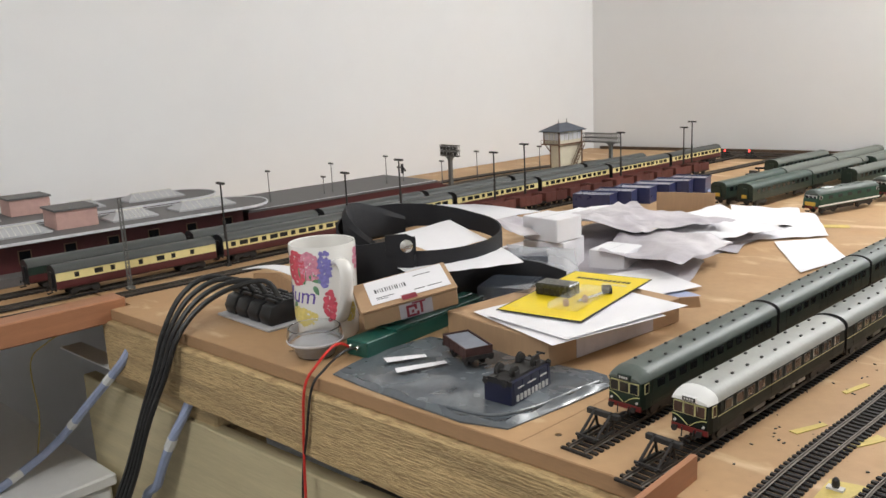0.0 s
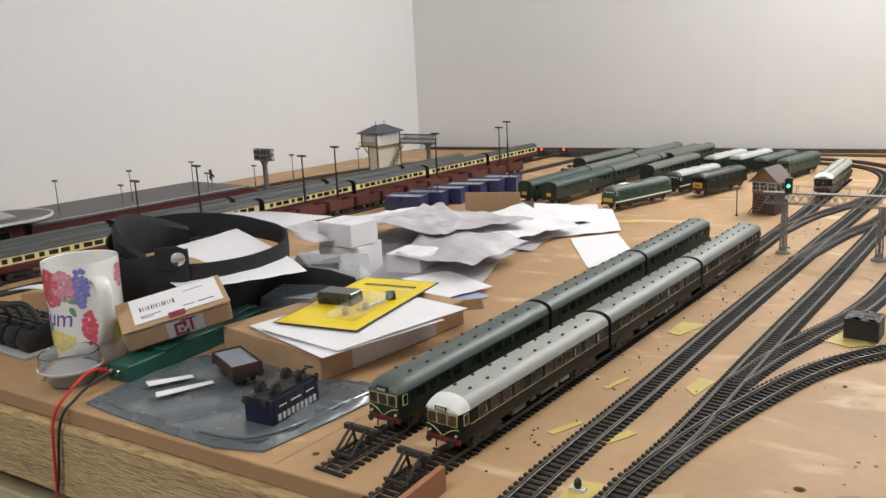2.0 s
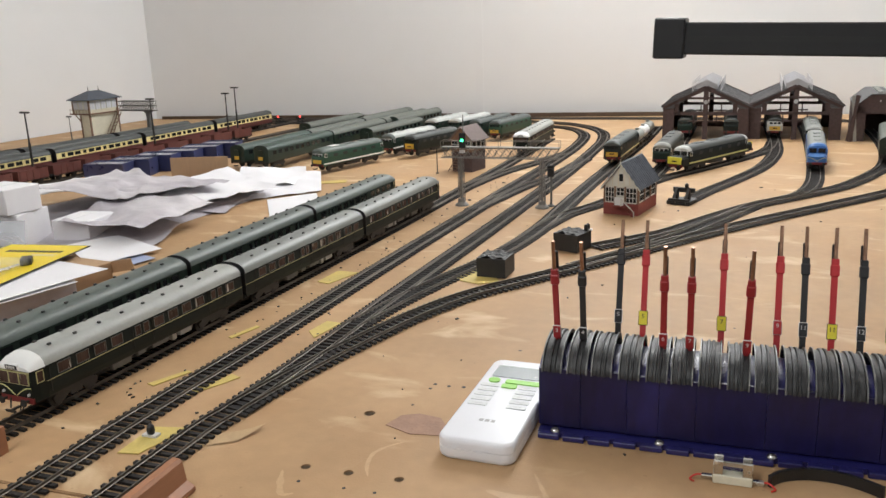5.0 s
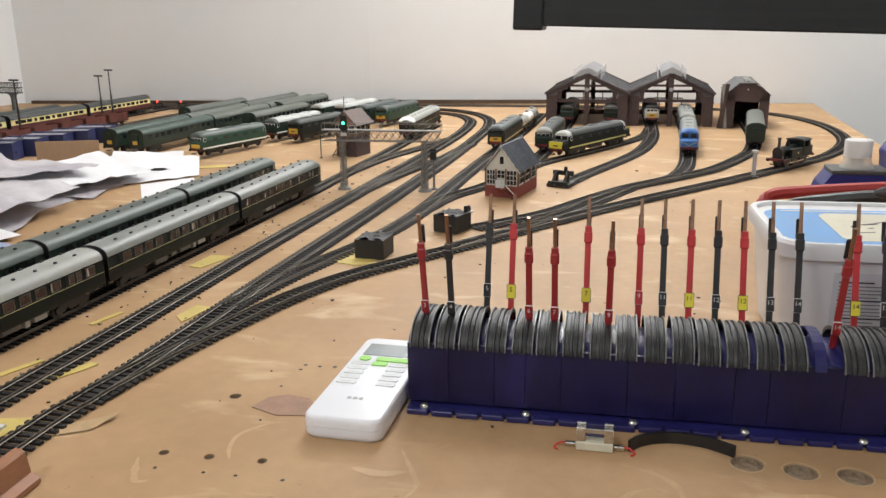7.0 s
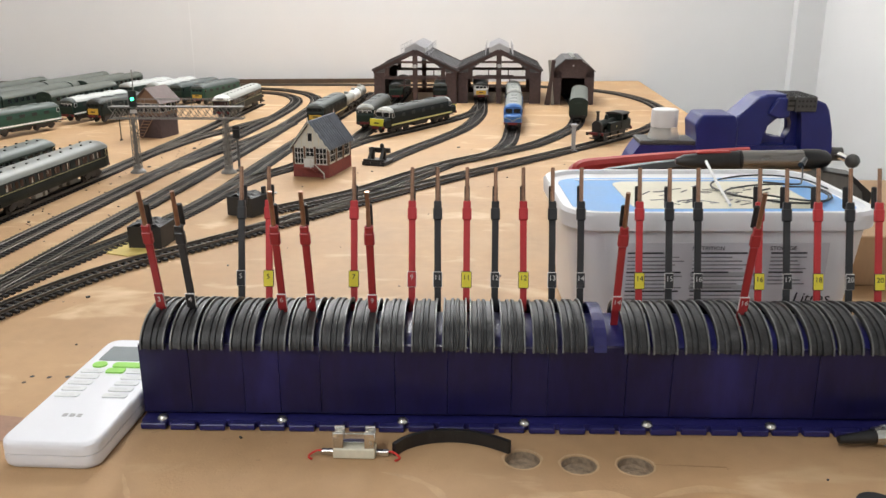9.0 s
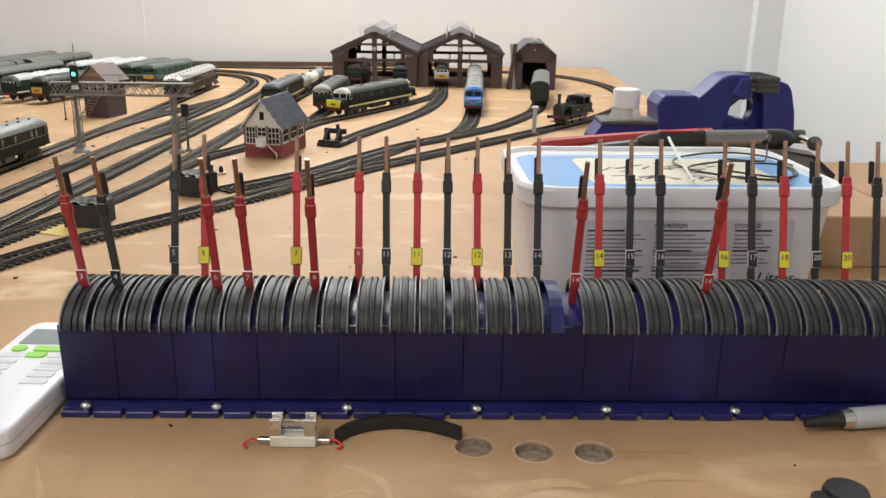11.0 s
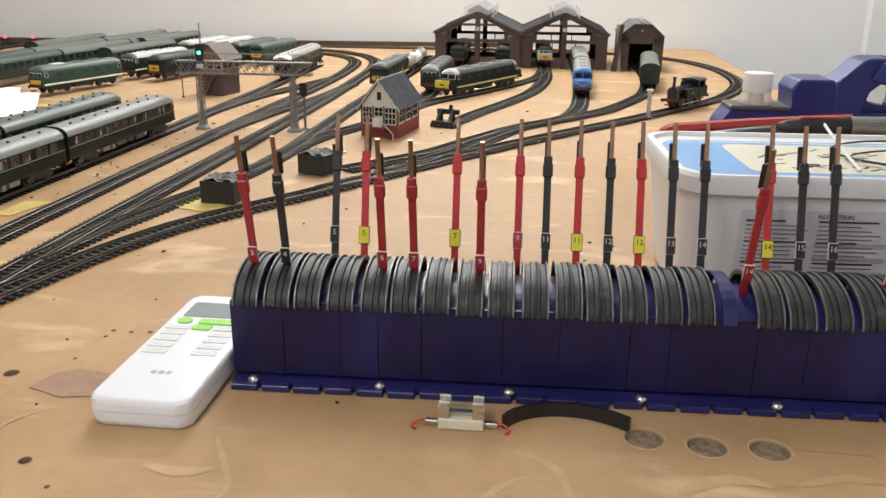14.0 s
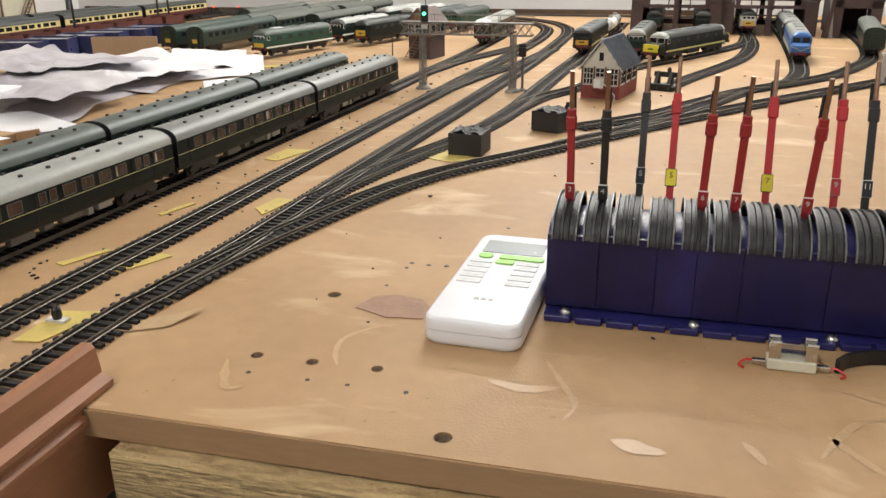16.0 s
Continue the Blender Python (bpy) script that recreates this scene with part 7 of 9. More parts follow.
def canopy(x, y_end, length, label, hw=0.088):
    """A flat platform roof with a rounded end, carried on a long brick building."""
    r = thing("platform_canopy", label, "station canopy", on_station(x, y_end), "station canopies")
    out = [(-hw, -length), (hw, -length)]
    for k in range(13):
        a = math.pi * k / 12
        out.append((hw * math.cos(a), -0.085 + 0.085 * math.sin(a)))
    part("platform", prism(B(), [(a * 1.12, b * 1.0 + 0.02) for a, b in out], 0.0, 0.014, "z"), CANOPY, r)
    part("building", bx(B(), -hw * 0.62, hw * 0.62, -length, -0.075, 0.014, 0.064), MAROON, r, "maroon station building")
    for k in range(int(length / 0.075)):
        y = -0.11 - k * 0.075
        for s in (1,):
            f = part("window", bx(B(), hw * 0.62 - 0.0006, hw * 0.62 + 0.0006, y - 0.011, y + 0.011, 0.026, 0.050), TIMBERBROWN, r)
            part("pane", bx(B(), hw * 0.62 + 0.0004, hw * 0.62 + 0.0010, y - 0.009, y + 0.009, 0.028, 0.048), GLASS_DARK, f)
    part("roof", prism(B(), out, 0.064, 0.0685, "z"), CANOPY, r, "dark grey felted roof")
    bm = B()
    path = [Vector((hw, -length, 0))] + [Vector((a, b, 0)) for a, b in out[2:]] + [Vector((-hw, -length, 0))]
    sweep(bm, path, [(-0.0012, 0.0650), (0.0012, 0.0650), (0.0012, 0.0697), (-0.0012, 0.0697)])
    part("fascia", bm, PRINT_PALE, r, "pale grey fascia")

    def lantern(y, l):
        w, z = 0.030, 0.0686
        ln = part("roof_light", loft(B(), [[(-w, y - l, z), (w, y - l, z), (w, y + l, z), (-w, y + l, z)], [(-w, y - l, z + 0.003), (w, y - l, z + 0.003), (w, y + l, z + 0.003), (-w, y + l, z + 0.003)], [(-0.002, y - l + 0.02, z + 0.0155), (0.002, y - l + 0.02, z + 0.0155), (0.002, y + l - 0.02, z + 0.0155), (-0.002, y + l - 0.02, z + 0.0155)]]), PRINT_GREY, r, "glazed hipped roof light")
        n = 7
        for k in range(n):
            yy = y - l + 0.02 + k * (2 * l - 0.04) / (n - 1)
            for s in (-1, 1):
                a = Vector((s * 0.0305, yy, z + 0.0032))
                b = Vector((s * 0.002, yy, z + 0.0160))
                part("glazing_bar", cyl(B(), a, b, 0.0006, 0.0006, 5), TIMBERWHITE, ln)
        part("ridge_bar", bx(B(), -0.003, 0.003, y - l + 0.018, y + l - 0.018, z + 0.0155, z + 0.0170), TIMBERWHITE, ln)
    return r, lantern


c1, lan1 = canopy(-1.570, 0.335, 1.00, "grey platform canopy with rounded end and glazed lights")
lan1(-0.135, 0.060), lan1(-0.280, 0.044), lan1(-0.478, 0.050), lan1(-0.66, 0.055)
c2, lan2 = canopy(-1.790, 0.350, 1.00, "second grey platform canopy close to the wall")
lan2(-0.140, 0.062), lan2(-0.290, 0.040), lan2(-0.50, 0.05)
for r, xc, y, w, l in ((c1, -0.019, -0.381, 0.038, 0.036), (c2, -0.045, -0.385, 0.036, 0.038)):
    b = part("lift_tower", bx(B(), xc - w, xc + w, y - l, y + l, 0.0685, 0.1010), PINK, r, "pink rendered lift tower")
    part("tower_roof", bx(B(), xc - w - 0.003, xc + w + 0.003, y - l - 0.003, y + l + 0.003, 0.1010, 0.1045), CANOPY, b)

# long brick-sided platform beyond the canopies
t = thing("platform", "long grey platform with maroon brick sides and ramp", "platform", on_station(-1.60, 0.42))
prof = [(-0.12, 0.0), (0.42, 0.0), (0.50, 0.004), (0.40, 0.042), (-0.12, 0.042)]
part("body", prism(B(), prof, -0.165, 0.045, "x"), MAROON, t, "maroon brick platform face")
part("surface", bx(B(), -0.170, 0.0490, -0.12, 0.400, 0.0421, 0.0465), CANOPY, t)
part("edge_line", bx(B(), 0.0445, 0.0480, -0.12, 0.395, 0.0466, 0.0471), PRINT_PALE, t, "pale edging line")
t = thing("platform", "low grey platform beside the farther coaches", "platform", on_station(-1.515, 0.10))
part("body", bx(B(), -0.020, 0.020, -0.55, 0.20, 0.0, 0.013), MAROON, t)
part("surface", bx(B(), -0.0215, 0.0215, -0.55, 0.20, 0.0131, 0.0150), CANOPY, t)


def yard_lamp(x, y, h, label="tall black yard lamp with a T-shaped head", thin=1.0, material=BLACKMETAL):
    r = thing("yard_lamp", label, "lamp post", on_station(x, y), "lamp posts")
    part("post", cyl(B(), (0, 0, 0), (0, 0, h), 0.0019 * thin, 0.0015 * thin, 8), material, r)
    part("base", bx(B(), -0.004 * thin, 0.004 * thin, -0.004 * thin, 0.004 * thin, 0, 0.005), material, r)
    part("sleeve", cyl(B(), (0, 0, 0), (0, 0, h * 0.55), 0.0027 * thin, 0.0025 * thin, 8), material, r)
    part("head", bx(B(), -0.0125 * thin, 0.0125 * thin, -0.0028, 0.0028, h - 0.002, h + 0.0018, bevel=0.0008), material, r)
    return r


t = thing("lattice_mast", "slim grey lattice mast standing beside the station track", "mast", on_station(-1.335, -0.085))
bm = B()
for a in (-0.0026, 0.0026):
    for b in (-0.0026, 0.0026):
        cyl(bm, (a, b, 0.004), (a * 0.8, b * 0.8, 0.146), 0.0006, 0.0005, 5)
for k in range(20):
    z0, z1 = 0.004 + k * 0.0071, 0.004 + (k + 1) * 0.0071
    for q in (-0.0026, 0.0026):
        cyl(bm, (-0.0026, q, z0 if k % 2 else z1), (0.0026, q, z1 if k % 2 else z0), 0.0004, 0.0004, 4)
        cyl(bm, (q, -0.0026, z0 if k % 2 else z1), (q, 0.0026, z1 if k % 2 else z0), 0.0004, 0.0004, 4)
part("mast", bm, GREYMETAL, t)
part("foot", bx(B(), -0.006, 0.006, -0.006, 0.006, 0.0002, 0.0045, bevel=0.0005), GREYMETAL, t)
for x, y, h in ((-1.336, 0.095, 0.144), (-1.310, 0.348, 0.132), (-1.296, 0.477, 0.143), (-1.269, 0.740, 0.131), (-1.258, 0.836, 0.140), (-1.221, 1.189, 0.136), (-1.191, 1.469, 0.126), (-1.190, 1.515, 0.138)):
    yard_lamp(x, y, h)
for x, y, h in ((-1.621, 0.391, 0.115), (-1.607, 0.532, 0.086), (-1.604, 0.555, 0.114), (-1.589, 0.714, 0.114), (-1.575, 0.745, 0.084), (-1.571, 0.893, 0.083), (-1.560, 1.02, 0.095), (-1.50, 1.22, 0.09)):
    yard_lamp(x, y, h, "slim grey platform lamp with a flat head", 0.62, GREYMETAL)


def flood_tower(x, y, h, label):
    r = thing("floodlight_tower", label, "floodlight tower", on_station(x, y), "floodlight towers")
    rings = []
    for z, q in ((0.0, 0.0066), (0.004, 0.0050), (h * 0.6, 0.0044), (h - 0.040, 0.0048), (h - 0.030, 0.0085)):
        rings.append([(-q, -q, z), (q, -q, z), (q, q, z), (-q, q, z)])
    part("mast", loft(B(), rings), GREYMETAL, r)
    for yy in (-0.004, 0.004):
        bm = B()
        for z in (h - 0.029, h - 0.0145, h):
            bx(bm, -0.036, 0.036, yy - 0.0007, yy + 0.0007, z - 0.0009, z + 0.0009)
        for k in range(13):
            x0, x1 = -0.036 + k * 0.0720 / 13, -0.036 + (k + 1) * 0.0720 / 13
            for z0, z1 in ((h - 0.029, h - 0.0145), (h - 0.0145, h)):
                cyl(bm, (x0, yy, z0), (x1, yy, z1), 0.0006, 0.0006, 5)
                cyl(bm, (x0, yy, z1), (x1, yy, z0), 0.0006, 0.0006, 5)
        part("lattice_head", bm, GREYMETAL, r)
    for k in range(5):
        xx = -0.027 + k * 0.0135
        part("floodlight", bx(B(), xx - 0.0038, xx + 0.0038, -0.0085, -0.0042, h - 0.0255, h - 0.0170, bevel=0.0008), BLACKMETAL, r)
        part("floodlight", bx(B(), xx - 0.0038, xx + 0.0038, -0.0085, -0.0042, h - 0.0115, h - 0.0035, bevel=0.0008), BLACKMETAL, r)
    return r


flood_tower(-1.625, 0.985, 0.113, "grey lattice floodlight tower with a wide lamp head")
# short lattice bridge beside the tall signal box
t = thing("lattice_bridge", "grey lattice signal bridge on one post by the signal box", "signal bridge", on_station(-1.365, 1.320))
for yy in (-0.006, 0.006):
    bm = B()
    for z in (0.096, 0.108, 0.120):
        bx(bm, -0.058, 0.062, yy - 0.0007, yy + 0.0007, z - 0.0009, z + 0.0009)
    for k in range(15):
        x0, x1 = -0.058 + k * 0.008, -0.058 + (k + 1) * 0.008
        for z0, z1 in ((0.096, 0.108), (0.108, 0.120)):
            cyl(bm, (x0, yy, z0), (x1, yy, z1), 0.0006, 0.0006, 5)
            cyl(bm, (x0, yy, z1), (x1, yy, z0), 0.0006, 0.0006, 5)
    part("lattice_girder", bm, GREYMETAL, t)
part("walkway", bx(B(), -0.058, 0.062, -0.007, 0.007, 0.0945, 0.0955), GREYMETAL, t)
rings = []
for z, q in ((0.0, 0.0055), (0.080, 0.0040), (0.088, 0.0050), (0.0943, 0.0140)):
    rings.append([(0.036 - q, -0.004, z), (0.036 + q, -0.004, z), (0.036 + q, 0.004, z), (0.036 - q, 0.004, z)])
part("post", loft(B(), rings), GREYMETAL, t)
# small semaphore
t = thing("semaphore_signal", "small black semaphore signal on the platform end", "signal", on_station(-1.583, 0.765))
part("post", cyl(B(), (0, 0, 0), (0, 0, 0.088), 0.0014, 0.0011, 8), GREYMETAL, t)
part("arm", bx(B(), -0.002, 0.013, -0.0015, -0.0005, 0.072, 0.077), BLACK, t, "", pose(0, 0, 0, 0, 35, 0) @ pose(-0.045, 0, -0.008))
part("head", bx(B(), -0.004, 0.004, -0.004, 0.000, 0.066, 0.090, bevel=0.001), BLACK, t)


def big_box(m):
    r = thing("signal_box", "tall cream and brown signal box with hipped slate roof", "signal box", m)
    w, d = 0.0275, 0.0475
    part("lower_wall", bx(B(), -0.004, w, -d, d, 0.0, 0.094), TIMBERCREAM, r, "cream boarded lower storey")
    for s in (-1, 1):
        for q in (-1, 1):
            part("corner_post", bx(B(), (w if s > 0 else -0.004) - 0.0018, (w if s > 0 else -0.004) + 0.0018, q * d - 0.0018, q * d + 0.0018, 0, 0.094), TIMBERBROWN, r)
            part("cabin_post", bx(B(), s * w - 0.0018, s * w + 0.0018, q * d - 0.0018, q * d + 0.0018, 0.0973, 0.130), TIMBERBROWN, r)
    part("balcony", bx(B(), -w - 0.007, w + 0.007, -d - 0.007, d + 0.007, 0.0942, 0.0972), TIMBERBROWN, r)
    part("cabin", bx(B(), -w + 0.001, w - 0.001, -d + 0.001, d - 0.001, 0.0973, 0.130), TIMBERCREAM, r)
    for k in range(3):
        x = -w + 0.0095 + k * 0.0180
        f = part("window", bx(B(), x - 0.0075, x + 0.0075, -d - 0.0004, -d + 0.0012, 0.106, 0.1275), TIMBERWHITE, r)
        for i in (-1, 1):
            part("pane", bx(B(), x + i * 0.0036 - 0.0031, x + i * 0.0036 + 0.0031, -d - 0.0009, -d - 0.0003, 0.1075, 0.1260), PRINT_PALE, f)
    for k in range(5):
        y = -d + 0.0115 + k * 0.0182
        f = part("window", bx(B(), w - 0.0012, w + 0.0004, y - 0.0080, y + 0.0080, 0.106, 0.1275), TIMBERWHITE, r)
        for i in (-1, 1):
            part("pane", bx(B(), w + 0.0003, w + 0.0009, y + i * 0.0038 - 0.0033, y + i * 0.0038 + 0.0033, 0.1075, 0.1260), PRINT_PALE, f)
    for q in (-1, 1):
        part("bracket", cyl(B(), (-0.006, q * (d - 0.002), 0.074), (-w + 0.002, q * (d - 0.002), 0.0941), 0.0014, 0.0014, 6), TIMBERBROWN, r)
    z = 0.130
    part("roof", loft(B(), [[(-w - 0.010, -d - 0.010, z), (w + 0.010, -d - 0.010, z), (w + 0.010, d + 0.010, z), (-w - 0.010, d + 0.010, z)], [(-w - 0.010, -d - 0.010, z + 0.002), (w + 0.010, -d - 0.010, z + 0.002), (w + 0.010, d + 0.010, z + 0.002), (-w - 0.010, d + 0.010, z + 0.002)], [(-0.003, -0.018, z + 0.022), (0.003, -0.018, z + 0.022), (0.003, 0.018, z + 0.022), (-0.003, 0.018, z + 0.022)]]), SLATE, r, "dark slate hipped roof")
    for y in (-0.017, 0.017):
        part("finial", cyl(B(), (0, y, z + 0.022), (0, y, z + 0.033), 0.0011, 0.0004, 6), BLACKMETAL, r)
    bm = B()
    for x in (w + 0.006, w + 0.017):
        cyl(bm, (x, d - 0.005, 0.094), (x, -d + 0.022 + 0.005, 0.004), 0.0011, 0.0011, 6)
        cyl(bm, (x, d - 0.005, 0.108), (x, -d + 0.022 + 0.005, 0.018), 0.0007, 0.0007, 6)
    part("stairs", bm, TIMBERBROWN, r)
    for k in range(10):
        f = k / 10
        part("step", bx(B(), w + 0.005, w + 0.018, -d + 0.027 + f * 0.064 - 0.002, -d + 0.027 + f * 0.064 + 0.003, 0.006 + f * 0.088, 0.0072 + f * 0.088), TIMBERBROWN, r)
    bm = B()
    for k in range(7):
        cyl(bm, (-w - 0.006 + k * (2 * w + 0.012) / 6, -d - 0.006, 0.097), (-w - 0.006 + k * (2 * w + 0.012) / 6, -d - 0.006, 0.107), 0.0005, 0.0005, 5)
    cyl(bm, (-w - 0.006, -d - 0.006, 0.107), (w + 0.006, -d - 0.006, 0.107), 0.0006, 0.0006, 5)
    part("handrail", bm, TIMBERBROWN, r)
    return r


big_box(on_station(-1.455, 1.270))

# black fittings and spare track parts lying by the buffer stops
for k, (x, y, a) in enumerate(((-1.02, 1.62, 20), (-0.93, 1.63, -35), (-1.00, 1.50, 60), (-0.86, 1.66, 10))):
    t = thing("spare_track_part", "loose black track fitting lying on the board", "track part", pose(x, y, 0, 0, 0, a), "loose track parts")
    part("rail_bar", bx(B(), -0.030, 0.030, -0.003, 0.003, 0.0005, 0.006, bevel=0.001), BLACK, t)
    part("arm", bx(B(), -0.006, 0.006, -0.004, 0.020, 0.0005, 0.011, bevel=0.001), BLACK, t)
    part("peg", cyl(B(), (0.018, 0.008, 0.0005), (0.012, 0.004, 0.017), 0.0022, 0.0016, 8), BLACK, t)

# ---- clutter on the near board ----
def sheet(name, q, material, label, category, bow=0.004, n=14, thick=0.0003, seed=0.0, curl=0.0, group="", floor=0.0004):
    """A limp sheet between four corners (x, y, z), slightly wavy."""
    bm = B()
    a, b, c, d = [Vector(p) for p in q]
    g = []
    for i in range(n + 1):
        row = []
        for j in range(n + 1):
            u, v = i / n, j / n
            p = (a * (1 - u) + b * u) * (1 - v) + (d * (1 - u) + c * u) * v
            h = noise.noise(Vector((p.x * 11 + seed, p.y * 11, seed))) * bow + noise.noise(Vector((p.x * 31, p.y * 31, seed + 3))) * bow * 0.35
            h += bow * 0.55 * (0.5 - abs(noise.noise(Vector((p.x * 17 + p.y * 9, p.y * 15 - seed, seed * 1.7)))) * 2.2)
            e = abs(u - 0.5) * 2
            p = p + Vector((0.3 * h, -0.3 * h, h + curl * max(0.0, e - 0.6) ** 2))
            p.z = max(p.z, floor)
            row.append(bm.verts.new(p))
        g.append(row)
    for i in range(n):
        for j in range(n):
            bm.faces.new((g[i][j], g[i + 1][j], g[i + 1][j + 1], g[i][j + 1]))
    bmesh.ops.recalc_face_normals(bm, faces=bm.faces[:])
    bmesh.ops.solidify(bm, geom=bm.faces[:], thickness=thick)
    return solo(name, bm, material, label, category, group=group, smooth=True)


def carton(name, m, w, d, h, material, label, category, flap=True):
    r = thing(name, label, category, m)
    part("body", bx(B(), -w / 2, w / 2, -d / 2, d / 2, 0.0003, h, bevel=0.0012), material, r)
    part("flap_seam", bx(B(), -0.0004, 0.0004, -d / 2 + 0.001, d / 2 - 0.001, h, h + 0.0003), MDF_EDGE if material is CARD else PRINT_PALE, r)
    return r


# mug
MUG = thing("mug", "tall white mug printed with bright flowers and lettering", "mug", pose(-0.889, -0.050, 0.0003))
mr = 0.0405
prof = [(0.030, 0.0), (0.0365, 0.001), (0.0385, 0.004), (0.0392, 0.030), (0.0400, 0.080), (0.0408, 0.1165), (0.0402, 0.1180), (0.0385, 0.1172), (0.0378, 0.080), (0.0370, 0.020), (0.0340, 0.0070), (0.0002, 0.0065)]
part("body", lathe(B(), prof, 48), CERAMIC, MUG, smooth=True)
ha = radians(-14)
hx, hy = math.cos(ha), math.sin(ha)
pts = [(0.0385, 0.098), (0.0500, 0.1010), (0.0600, 0.0960), (0.0630, 0.0830), (0.0600, 0.0640), (0.0520, 0.0450), (0.0440, 0.0320), (0.0385, 0.0270)]
bm = B()
line = spline([(a * hx, a * hy, z) for a, z in pts], 0.003)
rings = []
for i, p in enumerate(line):
    t = (line[min(i + 1, len(line) - 1)] - line[max(i - 1, 0)]).normalized()
    s = Vector((-hy, hx, 0))
    u = t.cross(s)
    rings.append([p + s * (0.0085 * math.cos(q)) + u * (0.0038 * math.sin(q)) for q in (2 * math.pi * k / 12 for k in range(12))])
loft(bm, rings)
part("handle", bm, CERAMIC, MUG, smooth=True)
PETAL = {"red": mat("petal_red", (0.66, 0.10, 0.14), 0.2, var=0.35, scale=220.0, coat=0.5), "pink": mat("petal_pink", (0.68, 0.27, 0.36), 0.2, var=0.30, scale=220.0, coat=0.5), "blue": mat("petal_blue", (0.24, 0.22, 0.54), 0.2, var=0.30, scale=220.0, coat=0.5),
         "leaf": mat("leaf_green", (0.13, 0.28, 0.15), 0.2, var=0.25, scale=120.0, coat=0.5), "yellow": mat("petal_yellow", (0.74, 0.62, 0.20), 0.2, var=0.20, scale=220.0, coat=0.5), "purple": mat("lettering_purple", (0.14, 0.09, 0.36), 0.2, var=0.10, coat=0.5)}


def mug_r(z):
    return 0.0391 + (z - 0.03) * 0.0000193 / 0.001 * 1.0


def on_mug(a, z, lift=0.0003):
    r = mug_r(z) + lift
    return Vector((r * math.cos(a), r * math.sin(a), z))


def bloom(name, kind, a0, z0, ra, rz, count, size, lab):
    """A printed flower head: many small petals laid on the curve of the mug."""
    bm = B()
    for k in range(count):
        rr = math.sqrt(random.random())
        th = random.random() * 6.283
        a, z = a0 + ra * rr * math.cos(th), z0 + rz * rr * math.sin(th)
        s = size * (0.7 + 0.6 * random.random())
        vs = []
        for q in range(7):
            w = 2 * math.pi * q / 7
            vs.append(bm.verts.new(on_mug(a + s * math.cos(w) / 0.04, min(0.115, z + s * math.sin(w)), 0.0003 + 0.00004 * k / count)))
        bm.faces.new(vs)
    return part(name, bm, PETAL[kind], MUG, lab)


vw = radians(-76)     # the side that is seen
bloom("flower_print", "red", vw - 0.28, 0.092, 0.36, 0.021, 170, 0.0024, "red hydrangea print")
bloom("flower_print", "pink", vw + 0.22, 0.095, 0.32, 0.018, 130, 0.0022, "pink hydrangea print")
bloom("flower_print", "blue", vw + 0.68, 0.092, 0.20, 0.021, 90, 0.0024, "violet blue flower print")
bloom("flower_print", "pink", vw + 1.9, 0.098, 0.22, 0.013, 60, 0.0024, "pink flower print")
bloom("flower_print", "red", vw + 0.78, 0.047, 0.17, 0.018, 70, 0.0024, "red flower print")
bloom("flower_print", "yellow", vw - 0.20, 0.033, 0.55, 0.010, 120, 0.0022, "yellow blossom print")
bloom("flower_print", "yellow", vw + 1.45, 0.035, 0.25, 0.012, 60, 0.0022, "yellow blossom print")
for a0, z0, s, ang in ((vw - 0.02, 0.084, 0.011, -1.4), (vw + 0.38, 0.080, 0.008, -0.6), (vw - 0.85, 0.083, 0.008, -2.2), (vw - 0.45, 0.046, 0.007, 1.0), (vw + 0.40, 0.066, 0.006, -1.2)):
    bm = B()
    vs = []
    for q in range(16):
        w = 2 * math.pi * q / 16
        lx, lz = s * math.cos(w), s * 0.5 * math.sin(w) * (1 - 0.35 * math.cos(w))
        vs.append(bm.verts.new(on_mug(a0 + (lx * math.cos(ang) - lz * math.sin(ang)) / 0.04, z0 + lx * math.sin(ang) + lz * math.cos(ang), 0.00036)))
    bm.faces.new(vs)
    part("leaf_print", bm, PETAL["leaf"], MUG, "green leaf print")
tx = writing("lettering", "Mum", 0.029, PETAL["purple"], MUG, Matrix.Identity(4), shear=0.25)
for v in tx.data.vertices:
    a, z = vw - 0.40 + v.co.x / 0.04, 0.0585 + v.co.y
    v.co = on_mug(a, z, 0.0004 if v.co.z > 0 else 0.0001)

# clear lidded pot
t = thing("plastic_pot", "small clear lidded pot with a pale grey filling", "pot", pose(-0.8385, -0.1100, 0.0002))
part("pot", lathe(B(), [(0.019, 0.0), (0.021, 0.001), (0.0295, 0.017), (0.0305, 0.019), (0.0295, 0.0195), (0.020, 0.0025), (0.0002, 0.002)], 32), CLEAR, t, smooth=True)
part("filling", lathe(B(), [(0.0195, 0.0032), (0.0275, 0.0165), (0.0270, 0.0172), (0.0002, 0.0175)], 32), PRINT_GREY, t, "pale grey contents", smooth=True)
part("rim", lathe(B(), [(0.0300, 0.0185), (0.0325, 0.0190), (0.0328, 0.0205), (0.0300, 0.0208)], 32, closed=False), PRINT_PALE, t, smooth=True)
part("lid", lathe(B(), [(0.0318, 0.0206), (0.0322, 0.0260), (0.0305, 0.0345), (0.0290, 0.0352), (0.0285, 0.0345), (0.0300, 0.0260), (0.0305, 0.0208)], 32, closed=False), CLEAR, t, "clear upturned lid", smooth=True)

